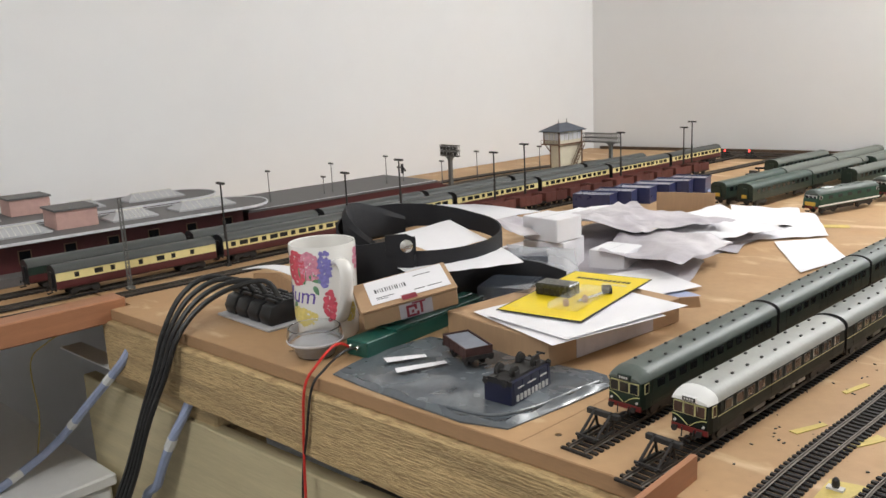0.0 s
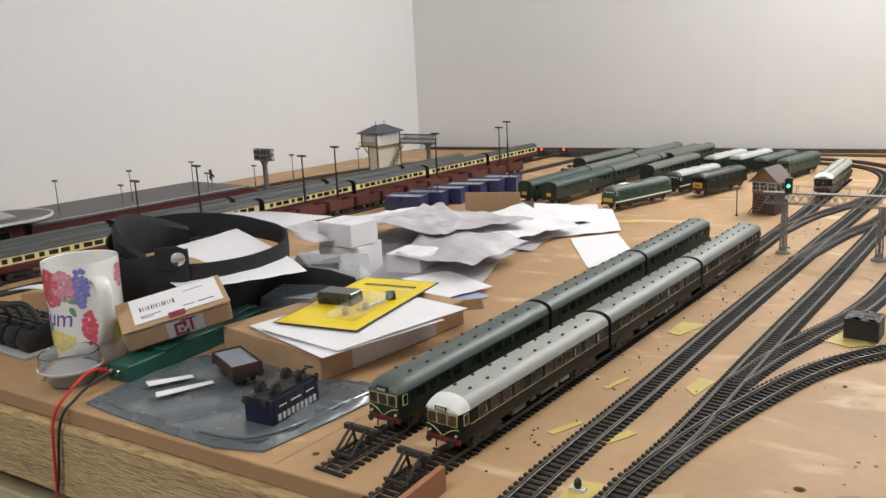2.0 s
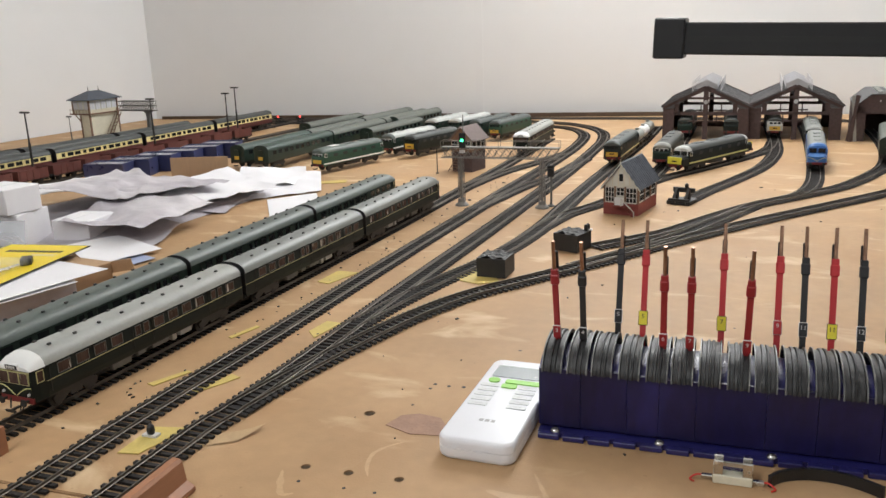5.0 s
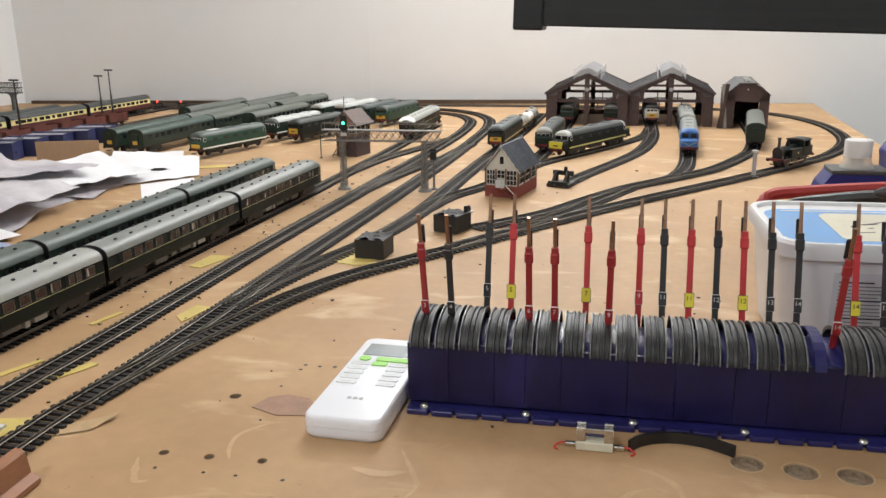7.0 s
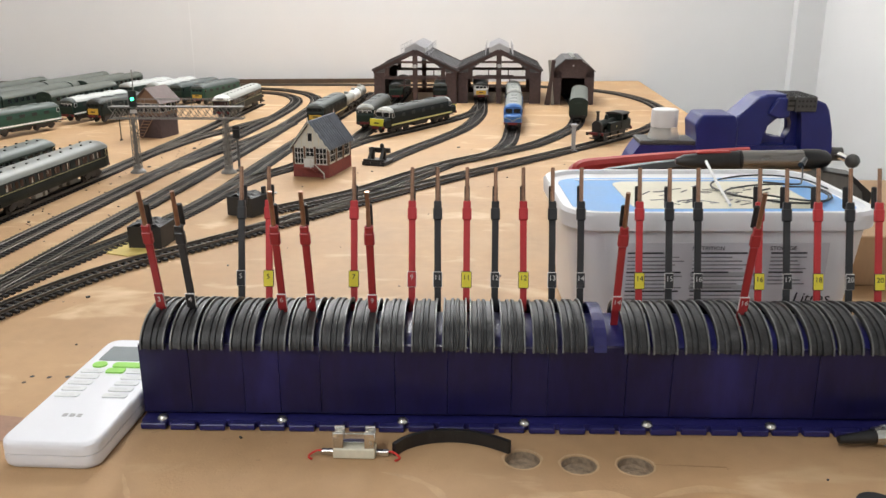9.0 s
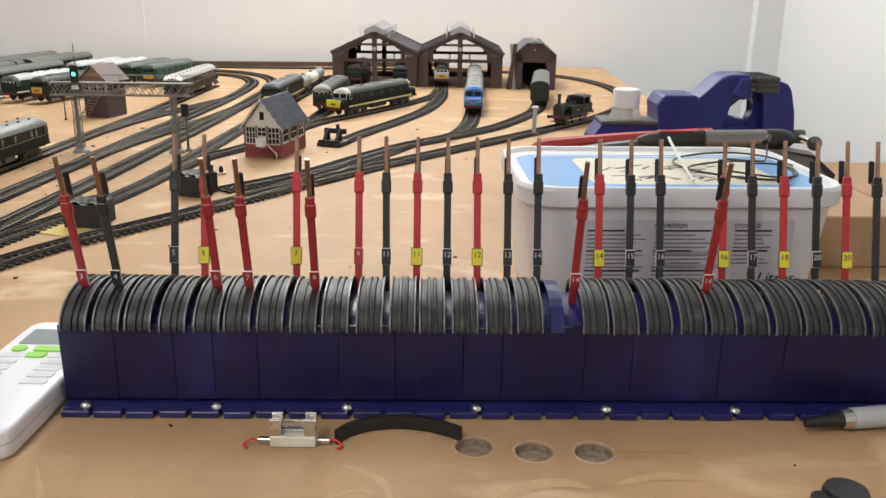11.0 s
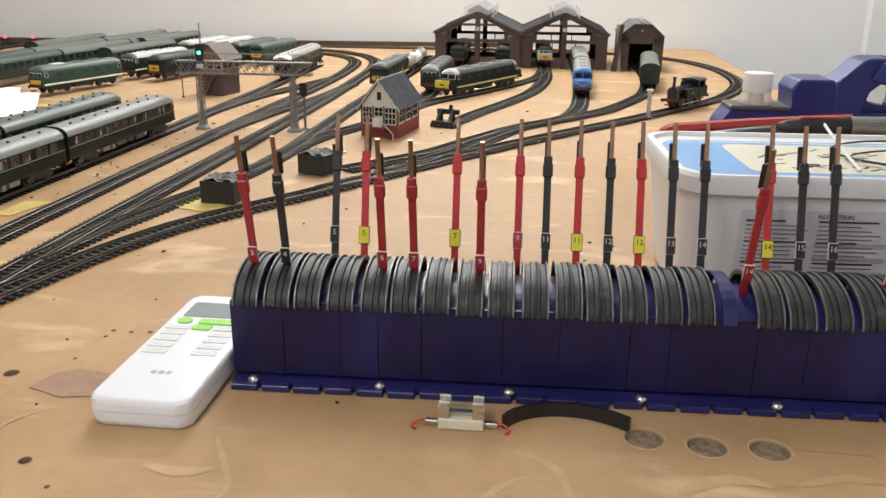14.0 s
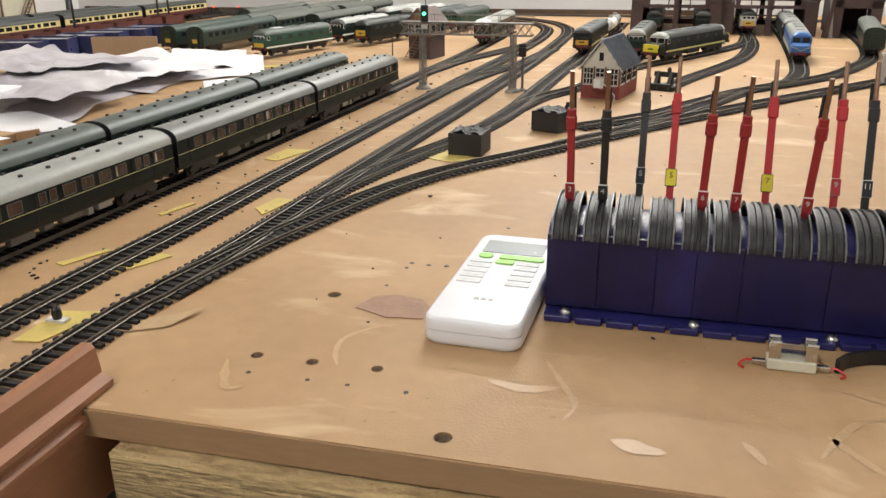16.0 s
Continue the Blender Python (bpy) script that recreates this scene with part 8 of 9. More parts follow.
# black plug adapters and their four cables
t = thing("plug_adapters", "row of four black ribbed plug adapters on a grey plate", "plug adapter", pose(-1.015, -0.040, 0.0002, 0, 0, -3))
part("plate", bx(B(), -0.066, 0.062, -0.050, 0.030, 0.0, 0.0035, bevel=0.001), PRINT_GREY, t, "grey base plate")
for k in range(4):
    x = -0.046 + k * 0.029
    bm = prism(B(), [(-0.040, 0.0035), (-0.043, 0.015), (-0.036, 0.028), (-0.015, 0.0345), (0.012, 0.0335), (0.022, 0.022), (0.024, 0.0035)], x - 0.0125, x + 0.0125, "x")
    bmesh.ops.bevel(bm, geom=bm.edges[:], offset=0.0025, segments=2, affect="EDGES", profile=0.5)
    ad = part("adapter", bm, BLACK, t, smooth=True)
    for q in range(5):
        part("grip_rib", bx(B(), x - 0.0105, x + 0.0105, -0.030 + q * 0.009, -0.026 + q * 0.009, 0.0315, 0.0362, bevel=0.0008), BLACK, ad)
tc = thing("cable_bundle", "four thick black cables looping over the board edge", "cable", pose(0, 0, 0))
for k in range(4):
    o = k * 0.012
    cord("cable", [(-1.060 + o * 2.4, -0.055, 0.026), (-1.066 + o * 2.1, -0.066, 0.046 + o * 0.3), (-1.078 + o * 1.6, -0.100, 0.058 - o * 0.20), (-1.080 + o * 1.3, -0.140, 0.040 - o * 0.2), (-1.076 + o * 1.0, -0.172, 0.000), (-1.082 + o * 0.8, -0.188, -0.050), (-1.112 + o * 0.6, -0.200, -0.120), (-1.160 + o * 0.7, -0.204, -0.200), (-1.225 + o * 0.8, -0.208, -0.300), (-1.255 + o * 0.5, -0.21, -0.420), (-1.265 + o, -0.20, FZ + 0.004)],
         0.0036, RUBBER, tc, 0.008)
# pale blue sleeved cables below
for pts in (((-1.195, -0.1650, -0.050), (-1.215, -0.1720, -0.075), (-1.300, -0.190, -0.150), (-1.395, -0.215, -0.235), (-1.385, -0.300, -0.2660), (-1.355, -0.360, -0.2660), (-1.335, -0.425, -0.300), (-1.32, -0.45, FZ + 0.01)), ((-1.070, -0.1495, -0.100), (-1.075, -0.1580, -0.120), (-1.092, -0.170, -0.155), (-1.136, -0.175, -0.228), (-1.190, -0.180, -0.340), (-1.20, -0.18, FZ + 0.01))):
    t = thing("sleeved_cable", "pale blue sleeved cable with white bands hanging below", "cable", pose(0, 0, 0), "sleeved cables")
    cord("sleeve", pts, 0.0065, CABLE_BLUE, t, 0.01)
    sp = spline(pts, 0.01)
    for k in (6, 20, 34):
        if k + 2 < len(sp):
            bm = B()
            tube(bm, sp[k:k + 3], 0.0073, 8)
            part("band", bm, WHITE, t)
t = thing("thin_wire", "thin yellowish wire dangling under the station deck", "wire", pose(0, 0, 0))
cord("wire", [(-1.345, -0.14, -0.0165), (-1.36, -0.16, -0.04), (-1.42, -0.19, -0.075), (-1.48, -0.20, -0.12), (-1.45, -0.21, -0.20), (-1.47, -0.215, -0.2735)], 0.0011, YELLOW_TAPE, t, 0.006)

# green supply with red and black leads
t = thing("power_supply", "long dark green metal power supply with two leads", "power supply", pose(-0.8000, 0.022, 0.0003, 0, 0, 3))
part("case", bx(B(), -0.0170, 0.0170, -0.108, 0.108, 0.0, 0.0190, bevel=0.0012), GREENBOX, t)
part("cover", bx(B(), -0.0180, 0.0180, -0.060, 0.109, 0.0190, 0.0225, bevel=0.0010), GREENBOX, t)
part("fin", bx(B(), -0.003, 0.003, -0.055, 0.105, 0.0225, 0.0250, bevel=0.0008), GREENBOX, t)
for x in (-0.008, 0.004):
    part("terminal", cyl(B(), (x, -0.108, 0.012), (x, -0.1135, 0.012), 0.0026, 0.0024, 12), STEEL, t)
tl = thing("wire_leads", "red and black leads hanging over the board edge", "wire", pose(0, 0, 0))
cord("red_lead", [(-0.8020, -0.0915, 0.0125), (-0.8000, -0.104, 0.0200), (-0.7900, -0.126, 0.0230), (-0.7860, -0.150, 0.0120), (-0.7880, -0.1660, -0.006), (-0.7920, -0.1700, -0.050), (-0.7990, -0.1710, -0.150), (-0.803, -0.176, -0.40), (-0.80, -0.18, FZ + 0.003)], 0.0016, WIRE_RED, tl, 0.005, "red lead")
cord("black_lead", [(-0.7905, -0.0915, 0.0125), (-0.7850, -0.104, 0.0165), (-0.7760, -0.126, 0.0185), (-0.7740, -0.150, 0.0090), (-0.7780, -0.1655, -0.008), (-0.7880, -0.1695, -0.060), (-0.8050, -0.1710, -0.150), (-0.815, -0.178, -0.40), (-0.81, -0.19, FZ + 0.003)], 0.0014, RUBBER, tl, 0.005, "black lead")

# labelled parcel, tipped up against the pile with its low edge on the power supply
PW, PD, PH = 0.056, 0.115, 0.0255
tip = Matrix.Rotation(radians(-33.1), 4, "Z") @ Matrix.Rotation(radians(9.2), 4, "X") @ Matrix.Rotation(radians(19.7), 4, "Y")
t = thing("parcel", "flat brown cardboard parcel with a white address label", "parcel", Matrix.Translation((-0.8057, -0.0616, 0.0230)) @ tip @ Matrix.Translation((-PW / 2, PD / 2, 0.0)))
part("tray", bx(B(), -PW / 2, PW / 2, -PD / 2, PD / 2, 0.0, PH - 0.0032, bevel=0.0012), CARD, t)
part("lid", bx(B(), -PW / 2 - 0.001, PW / 2 + 0.0012, -PD / 2 - 0.001, PD / 2 + 0.001, PH - 0.0022, PH, bevel=0.0008), CARD, t, "", pose(0, 0, 0.0004, 0, -0.8, 0))
lb = part("label", bx(B(), -0.026, 0.0215, -0.0435, 0.053, PH + 0.0006, PH + 0.0010), PAPER, t, "white printed label", pose(0, 0, 0.0003, 0, -0.8, 0))
for k in range(13):
    part("print_bar", bx(B(), -0.004, 0.004, -0.0004 - 0.0005 * (k % 3 == 0), 0.0004 + 0.0006 * (k % 4 == 0), PH + 0.0010, PH + 0.0012), INK, lb, "", pose(-0.003, -0.034 + k * 0.0030, 0))
for x, y, l, w in ((0.0100, -0.0360, 0.022, 0.0012), (0.0135, -0.0360, 0.014, 0.0008), (0.0120, 0.010, 0.013, 0.0014), (0.0120, 0.026, 0.018, 0.0014), (-0.015, 0.015, 0.022, 0.0010)):
    part("print_bar", bx(B(), x, x + w, y, y + l, PH + 0.0010, PH + 0.0012), INK, lb)
tp = part("tape", bx(B(), PW / 2, PW / 2 + 0.0004, -0.014, 0.026, 0.001, PH - 0.0036), PAPER_GREY, t, "pale printed parcel tape")
for y0, y1, z0, z1 in ((-0.002, 0.011, 0.0150, 0.0185), (-0.002, 0.001, 0.0020, 0.0185), (0.008, 0.011, 0.0110, 0.0185), (-0.002, 0.013, 0.0020, 0.0050), (0.010, 0.013, 0.0020, 0.0080), (0.015, 0.018, 0.0040, 0.0200), (0.004, 0.007, 0.0070, 0.0110), (0.006, 0.022, 0.0195, 0.0215)):
    part("tape_mark", bx(B(), PW / 2 + 0.0004, PW / 2 + 0.0007, y0 - 0.004, y1 - 0.004, z0, z1), TAPE_RED, tp, "dark red printed tape mark")
part("tape_mark", bx(B(), 0.0185, 0.0278, -0.008, 0.010, PH + 0.0013, PH + 0.0016), TAPE_RED, t, "dark red printed tape mark", pose(0, 0, 0.0003, 0, -0.8, 0))

# polythene mailing bag
bm = B()
outl = [(-0.772, -0.1405), (-0.783, -0.088), (-0.774, 0.012), (-0.700, 0.022), (-0.606, 0.020), (-0.536, 0.026), (-0.516, 0.004), (-0.524, -0.060), (-0.536, -0.136), (-0.580, -0.1500), (-0.640, -0.1490), (-0.720, -0.1455)]
cx, cy = -0.650, -0.062
n = len(outl)
ringsv = []
for f in (1.0, 0.975, 0.95, 0.92, 0.88, 0.8, 0.7, 0.58, 0.44, 0.3, 0.15):
    ring = []
    for k in range(n * 6):
        i, u = k // 6, (k % 6) / 6
        p, q = outl[i], outl[(i + 1) % n]
        x, y = p[0] + (q[0] - p[0]) * u, p[1] + (q[1] - p[1]) * u
        x, y = cx + (x - cx) * f, cy + (y - cy) * f
        z = 0.0012 + (1 - f) * 0.0015 + max(0, noise.noise(Vector((x * 28, y * 28, 2)))) * 0.0060 * min(1, (1 - f) * 5) + abs(noise.noise(Vector((x * 70, y * 45, 5)))) * 0.0022 + (0.0085 * math.exp(-((f - 0.945) / 0.030) ** 2) * max(0.0, 0.55 + noise.noise(Vector((x * 35, y * 35, 9)))) if x > -0.555 or y < -0.125 else 0.0)
        ring.append(bm.verts.new((x, y, z)))
    ringsv.append(ring)
for a, b in zip(ringsv, ringsv[1:]):
    for k in range(len(a)):
        bm.faces.new((a[k], a[(k + 1) % len(a)], b[(k + 1) % len(a)], b[k]))
bm.faces.new(ringsv[-1])
low = [bm.verts.new((v.co.x, v.co.y, 0.0003)) for v in ringsv[0]]
for k in range(len(low)):
    bm.faces.new((ringsv[0][k], low[k], low[(k + 1) % len(low)], ringsv[0][(k + 1) % len(low)]))
t = solo("mailing_bag", bm, MAILER, "crumpled dark grey polythene mailing bag lying flat", "mailing bag", smooth=True)
part("hem", tube(B(), spline([(-0.526, -0.004, 0.0062), (-0.530, -0.040, 0.0078), (-0.536, -0.078, 0.0066), (-0.545, -0.118, 0.0080), (-0.566, -0.136, 0.0072), (-0.610, -0.1405, 0.0060)], 0.004), 0.0019, 8), MAILER, t, "curled glossy hem", smooth=True)
for q in (((-0.752, -0.085), (-0.722, -0.050), (-0.714, -0.054), (-0.738, -0.092)), ((-0.718, -0.100), (-0.690, -0.052), (-0.682, -0.056), (-0.706, -0.108))):
    sheet("paper_scrap", [(q[0][0], q[0][1], 0.0075), (q[1][0], q[1][1], 0.0080), (q[2][0], q[2][1], 0.0080), (q[3][0], q[3][1], 0.0075)], PAPER, "narrow scrap of white paper on the grey bag", "paper scrap", 0.0003, 6, group="paper scraps")

# two loose wagons on the bag
wagon("brown open wagon with a grey sheeted load on the bag", pose(-0.6800, -0.0255, 0.0036, 0, 0, 66), mat("weathered_bauxite", (0.060, 0.025, 0.021), 0.6, var=0.3, scale=90.0), 0.061, "loose_wagon", mat("sheet_grey", (0.20, 0.215, 0.25), 0.5, var=0.2, scale=120.0), h=0.0115)
NAVY_WAGON = mat("navy_wagon", (0.010, 0.012, 0.040), 0.45, var=0.15, scale=90.0)
w = wagon("navy blue open wagon lying upside down, wheels up", pose(-0.5790, -0.066, 0.0365, 180, 0, 3), NAVY_WAGON, 0.066, "upturned_wagon", h=0.022)
for k in range(9):
    part("letter_bar", bx(B(), -0.0005, 0.0005, -0.0018, 0.0018, 0.0, 0.0060), TAG_LINE, w, "", pose(0.0164, -0.026 + k * 0.0062, 0.0255))
for y, l in ((-0.020, 0.012), (0.0, 0.014), (0.018, 0.010)):
    part("letter_bar", bx(B(), -0.0004, 0.0004, -l / 2, l / 2, 0.0, 0.0012), TAG_LINE, w, "", pose(0.0164, y, 0.0180))

# flat carton under the yellow card
t = carton("flat_carton", pose(-0.662, 0.132, 0.0, 0, 0, -8.5), 0.168, 0.228, 0.031, CARD, "flat brown carton with a white side label", "carton")
part("side_label", bx(B(), 0.0842, 0.0846, -0.070, 0.062, 0.0015, 0.0305), PAPER_GREY, t, "pale paper wrapped over the side")
part("torn_flap", bx(B(), 0.0, 0.030, -0.001, 0.001, 0.0, 0.014), CARD, t, "torn cardboard flap", pose(0.078, 0.1145, 0.016, 10, -8, 25))
sheet("paper_sheet", [(-0.727, 0.040, 0.0335), (-0.580, -0.006, 0.0335), (-0.536, 0.150, 0.0335), (-0.690, 0.195, 0.0335)], PAPER, "loose white sheet on the flat carton", "paper", 0.0006, seed=2.0, group="loose papers", floor=0.0322)
sheet("paper_sheet", [(-0.700, 0.030, 0.0362), (-0.575, 0.012, 0.0362), (-0.530, 0.190, 0.0362), (-0.660, 0.215, 0.0362)], PAPER, "second white sheet on the flat carton", "paper", 0.0006, seed=5.0, group="loose papers", floor=0.0350)
t = thing("yellow_card", "yellow printed card with black border and clear blister", "packaging card", pose(-0.6585, 0.157, 0.0378, 0, 0, 7.5))
bm = bx(B(), -0.0545, 0.0545, -0.1015, 0.1015, 0.0, 0.0008)
part("border", bm, INK, t, "black border")
part("face", bx(B(), -0.0525, 0.0525, -0.0995, 0.0995, 0.0008, 0.0011), YELLOW_CARD, t)
for k in range(12):
    part("title_bar", bx(B(), -0.0024, 0.0024, 0.066, 0.074, 0.0011, 0.0013), INK, t, "", pose(-0.033 + k * 0.0062, 0, 0))
for k in range(2):
    part("text_bar", bx(B(), 0.006, 0.040, 0.056 - k * 0.005, 0.0578 - k * 0.005, 0.0011, 0.0013), PRINT_CREAM, t)
part("switch_unit", bx(B(), -0.0235, 0.0235, -0.0140, 0.0140, 0.0011, 0.0160, bevel=0.0015), mat("dark_resin", (0.045, 0.045, 0.030), 0.25, var=0.3, scale=200.0), t, "dark clear-cased switch unit", pose(-0.0215, -0.012, 0))
for k in range(5):
    part("contact", bx(B(), -0.0030, 0.0030, -0.0148, -0.0140, 0.003, 0.010), BLACK, t, "", pose(-0.0375 + k * 0.008, -0.012, 0))
part("blister", bx(B(), -0.0110, 0.0290, -0.0750, 0.0200, 0.0011, 0.0100, bevel=0.004, seg=2), BLISTER, t, "clear plastic blister", pose(0.008, -0.002, 0))
for x, y in ((0.012, -0.055), (0.024, -0.030)):
    part("bulb", lathe(B(), [(0.003, 0), (0.004, 0.004), (0.003, 0.007), (0.001, 0.0085)], 12, (x, y, 0.0012)), CARD, t)
part("screw_part", cyl(B(), (0.020, -0.040, 0.004), (0.030, 0.004, 0.004), 0.0020, 0.0016, 8), STEEL, t)
part("clip_part", bx(B(), -0.006, 0.006, -0.008, 0.008, 0.0012, 0.009, bevel=0.001), BLACK, t, "", pose(0.030, 0.018, 0, 0, 0, 30))

# white boxes, stacked
carton("white_box", pose(-0.850, 0.375, 0.0, 0, 0, 6), 0.072, 0.066, 0.050, PAPER, "plain white card box under another", "box")
carton("white_box", pose(-0.8480, 0.369, 0.0504, 0, 0, -6), 0.070, 0.058, 0.036, PAPER, "plain white card box on top of the stack", "box")
carton("white_box", pose(-0.768, 0.425, 0.0, 0, 0, 4), 0.060, 0.065, 0.034, PAPER, "small white card box beside the stack", "box")

# black headband visor on the parcel pile
t = thing("headband", "black webbing headband visor with a chrome stud", "headband", pose(-0.901, 0.131, 0.0, 0, 0, 49.5))
bm = B()
rings = []
for k in range(61):
    a = 2 * math.pi * k / 60
    rx, ry = 0.113, 0.104
    c, s = math.cos(a), math.sin(a)
    p = Vector((rx * c, ry * s, 0))
    nrm = Vector((c / rx, s / ry, 0)).normalized()
    back = max(0.0, -c * 0.5 + s * 0.6)
    zc = 0.0885 + 0.010 * s - 0.002 * c + 0.008 * back
    hh = 0.0135 + 0.006 * back
    rings.append([p + nrm * 0.0012 + Vector((0, 0, zc - hh)), p + nrm * 0.0016 + Vector((0, 0, zc)), p + nrm * 0.0012 + Vector((0, 0, zc + hh)), p - nrm * 0.0012 + Vector((0, 0, zc + hh)), p - nrm * 0.0012 + Vector((0, 0, zc - hh))])
loft(bm, rings, caps=False)
part("strap", bm, FABRIC, t, smooth=True)
# the visor folds down from the stud towards the mug side
rings = []
for k in range(11):
    u = k / 10
    x, y = -0.016 - 0.100 * u, -0.1075 + 0.028 * u + 0.030 * u * u
    top, low = 0.112 - 0.020 * u, 0.074 - 0.072 * min(1.0, u * 1.35)
    rings.append([(x, y, low), (x - 0.002, y - 0.003, (top + low) / 2), (x, y, top), (x + 0.002, y + 0.003, top), (x + 0.002, y + 0.003, low)])
part("visor", loft(B(), rings), FABRIC, t, smooth=True)
rings = []
for k in range(13):
    a = radians(228 - 130 * k / 12)
    f = math.sin(math.pi * k / 12)
    x, y = 0.105 * math.cos(a), 0.097 * math.sin(a)
    rings.append([(x, y, 0.075), (x * 0.94, y * 0.94, 0.080), (x * 0.90, y * 0.90, 0.100 + 0.022 * f), (x * 0.95, y * 0.95, 0.104 + 0.034 * f), (x, y, 0.100 + 0.030 * f)])
part("padding", loft(B(), rings), FABRIC, t, smooth=True)
part("tab", loft(B(), [[(-0.052, -0.100, 0.088), (-0.052, -0.100, 0.114), (-0.052, -0.097, 0.114), (-0.052, -0.097, 0.088)], [(-0.026, -0.1085, 0.086), (-0.026, -0.1085, 0.116), (-0.026, -0.1055, 0.116), (-0.026, -0.1055, 0.086)], [(-0.014, -0.1100, 0.090), (-0.014, -0.1100, 0.110), (-0.014, -0.1070, 0.110), (-0.014, -0.1070, 0.090)]]), FABRIC, t, "rounded strap end")
here = pose(-0.901, 0.131, 0.0, 0, 0, 49.5).inverted()
rings = []
for x, y, top in ((-0.885, 0.150, 0.060), (-0.860, 0.168, 0.062), (-0.832, 0.186, 0.060), (-0.800, 0.208, 0.056), (-0.765, 0.226, 0.050), (-0.730, 0.236, 0.040)):
    rings.append([here @ Vector(v) for v in ((x, y, 0.0012), (x + 0.003, y - 0.006, top * 0.5), (x, y, top), (x - 0.003, y + 0.004, top), (x - 0.003, y + 0.004, 0.0012))])
part("side_flap", loft(B(), rings), FABRIC, t, "black flap folded down to the board", smooth=True)
part("stud", lathe(B(), [(0.0085, 0), (0.0082, 0.0018), (0.0050, 0.0034), (0.0005, 0.0040)], 20), STEEL, t, "chrome stud", pose(-0.0260, -0.1088, 0.1010, 90, 0, 0), smooth=True)

# sheets under and beside the headband
sheet("paper_sheet", [(-0.862, 0.040, 0.0735), (-0.790, 0.014, 0.0715), (-0.735, 0.150, 0.0700), (-0.815, 0.195, 0.0750)], PAPER, "white folded leaflet under the black strap", "paper", 0.003, seed=7.0, group="loose papers")
sheet("paper_sheet", [(-0.965, 0.130, 0.084), (-0.855, 0.105, 0.076), (-0.835, 0.200, 0.080), (-0.930, 0.225, 0.094)], PAPER, "white paper lying within the black strap", "paper", 0.003, seed=9.0, group="loose papers")
sheet("paper_sheet", [(-1.000, 0.250, 0.108), (-0.930, 0.280, 0.112), (-0.840, 0.330, 0.098), (-0.900, 0.250, 0.090)], PAPER, "white paper edge standing up behind the black strap", "paper", 0.003, seed=9.5, group="loose papers")
# dark clear trays
for x, y, z, a, w, d, h in ((-0.770, 0.165, 0.0003, 20, 0.090, 0.085, 0.036), (-0.825, 0.270, 0.0003, 35, 0.085, 0.080, 0.050)):
    t = thing("plastic_tray", "empty clear plastic packaging tray, dark with reflections", "plastic tray", pose(x, y, z, 0, 0, a), "plastic trays")
    part("shell", loft(B(), [[(-w / 2, -d / 2, 0.0), (w / 2, -d / 2, 0.0), (w / 2, d / 2, 0.0), (-w / 2, d / 2, 0.0)], [(-w / 2, -d / 2, 0.002), (w / 2, -d / 2, 0.002), (w / 2, d / 2, 0.002), (-w / 2, d / 2, 0.002)], [(-w * 0.42, -d * 0.42, 0.004), (w * 0.42, -d * 0.42, 0.004), (w * 0.42, d * 0.42, 0.004), (-w * 0.42, d * 0.42, 0.004)], [(-w * 0.38, -d * 0.38, h), (w * 0.38, -d * 0.38, h), (w * 0.38, d * 0.38, h), (-w * 0.38, d * 0.38, h)]]), mat("smoky_plastic", (0.12, 0.14, 0.18), 0.08, var=0.3, scale=40.0, coat=0.9, alpha=0.62), t, "smoky clear shell")
sheet("plastic_film", [(-0.845, 0.250, 0.060), (-0.800, 0.230, 0.052), (-0.740, 0.285, 0.022), (-0.780, 0.330, 0.050)], mat("clear_film", (0.50, 0.52, 0.56), 0.08, var=0.05, coat=0.8, alpha=0.45), "bent clear plastic film catching light", "plastic film", 0.006, seed=3.0)

# heap of papers and tissue
P = "loose papers"
sheet("tissue_sheet", [(-0.775, 0.380, 0.034), (-0.640, 0.385, 0.030), (-0.640, 0.560, 0.034), (-0.840, 0.600, 0.042)], PAPER_GREY, "crumpled grey tissue paper on the heap", "tissue paper", 0.010, 40, seed=11.0, group=P)
sheet("tissue_sheet", [(-0.930, 0.450, 0.060), (-0.770, 0.500, 0.050), (-0.700, 0.700, 0.034), (-0.930, 0.740, 0.044)], PAPER_GREY, "large crumpled grey tissue over the heap", "tissue paper", 0.011, 40, seed=14.0, group=P)
sheet("tissue_sheet", [(-0.960, 0.330, 0.088), (-0.850, 0.270, 0.070), (-0.850, 0.350, 0.060), (-0.960, 0.470, 0.060)], PAPER_GREY, "grey polythene sheet rising behind the black strap", "tissue paper", 0.010, 40, seed=17.0, group=P)
sheet("tissue_sheet", [(-0.750, 0.395, 0.012), (-0.622, 0.360, 0.002), (-0.660, 0.500, 0.008), (-0.800, 0.540, 0.020)], PAPER_GREY, "flat grey printed tissue at the foot of the heap", "tissue paper", 0.004, seed=19.0, group=P)
sheet("paper_sheet", [(-0.860, 0.620, 0.036), (-0.700, 0.560, 0.022), (-0.640, 0.760, 0.016), (-0.800, 0.850, 0.030)], PAPER, "white curling sheet on the paper heap", "paper", 0.009, seed=21.0, group=P)
sheet("paper_sheet", [(-0.840, 0.880, 0.020), (-0.690, 0.690, 0.004), (-0.580, 0.805, 0.003), (-0.655, 0.955, 0.012)], PAPER, "spread white sheets at the edge of the heap", "paper", 0.006, seed=23.0, group=P)
sheet("paper_sheet", [(-0.800, 0.900, 0.026), (-0.720, 0.740, 0.012), (-0.640, 0.860, 0.008), (-0.690, 0.960, 0.018)], PAPER, "another white sheet on the spread papers", "paper", 0.008, seed=26.0, group=P)
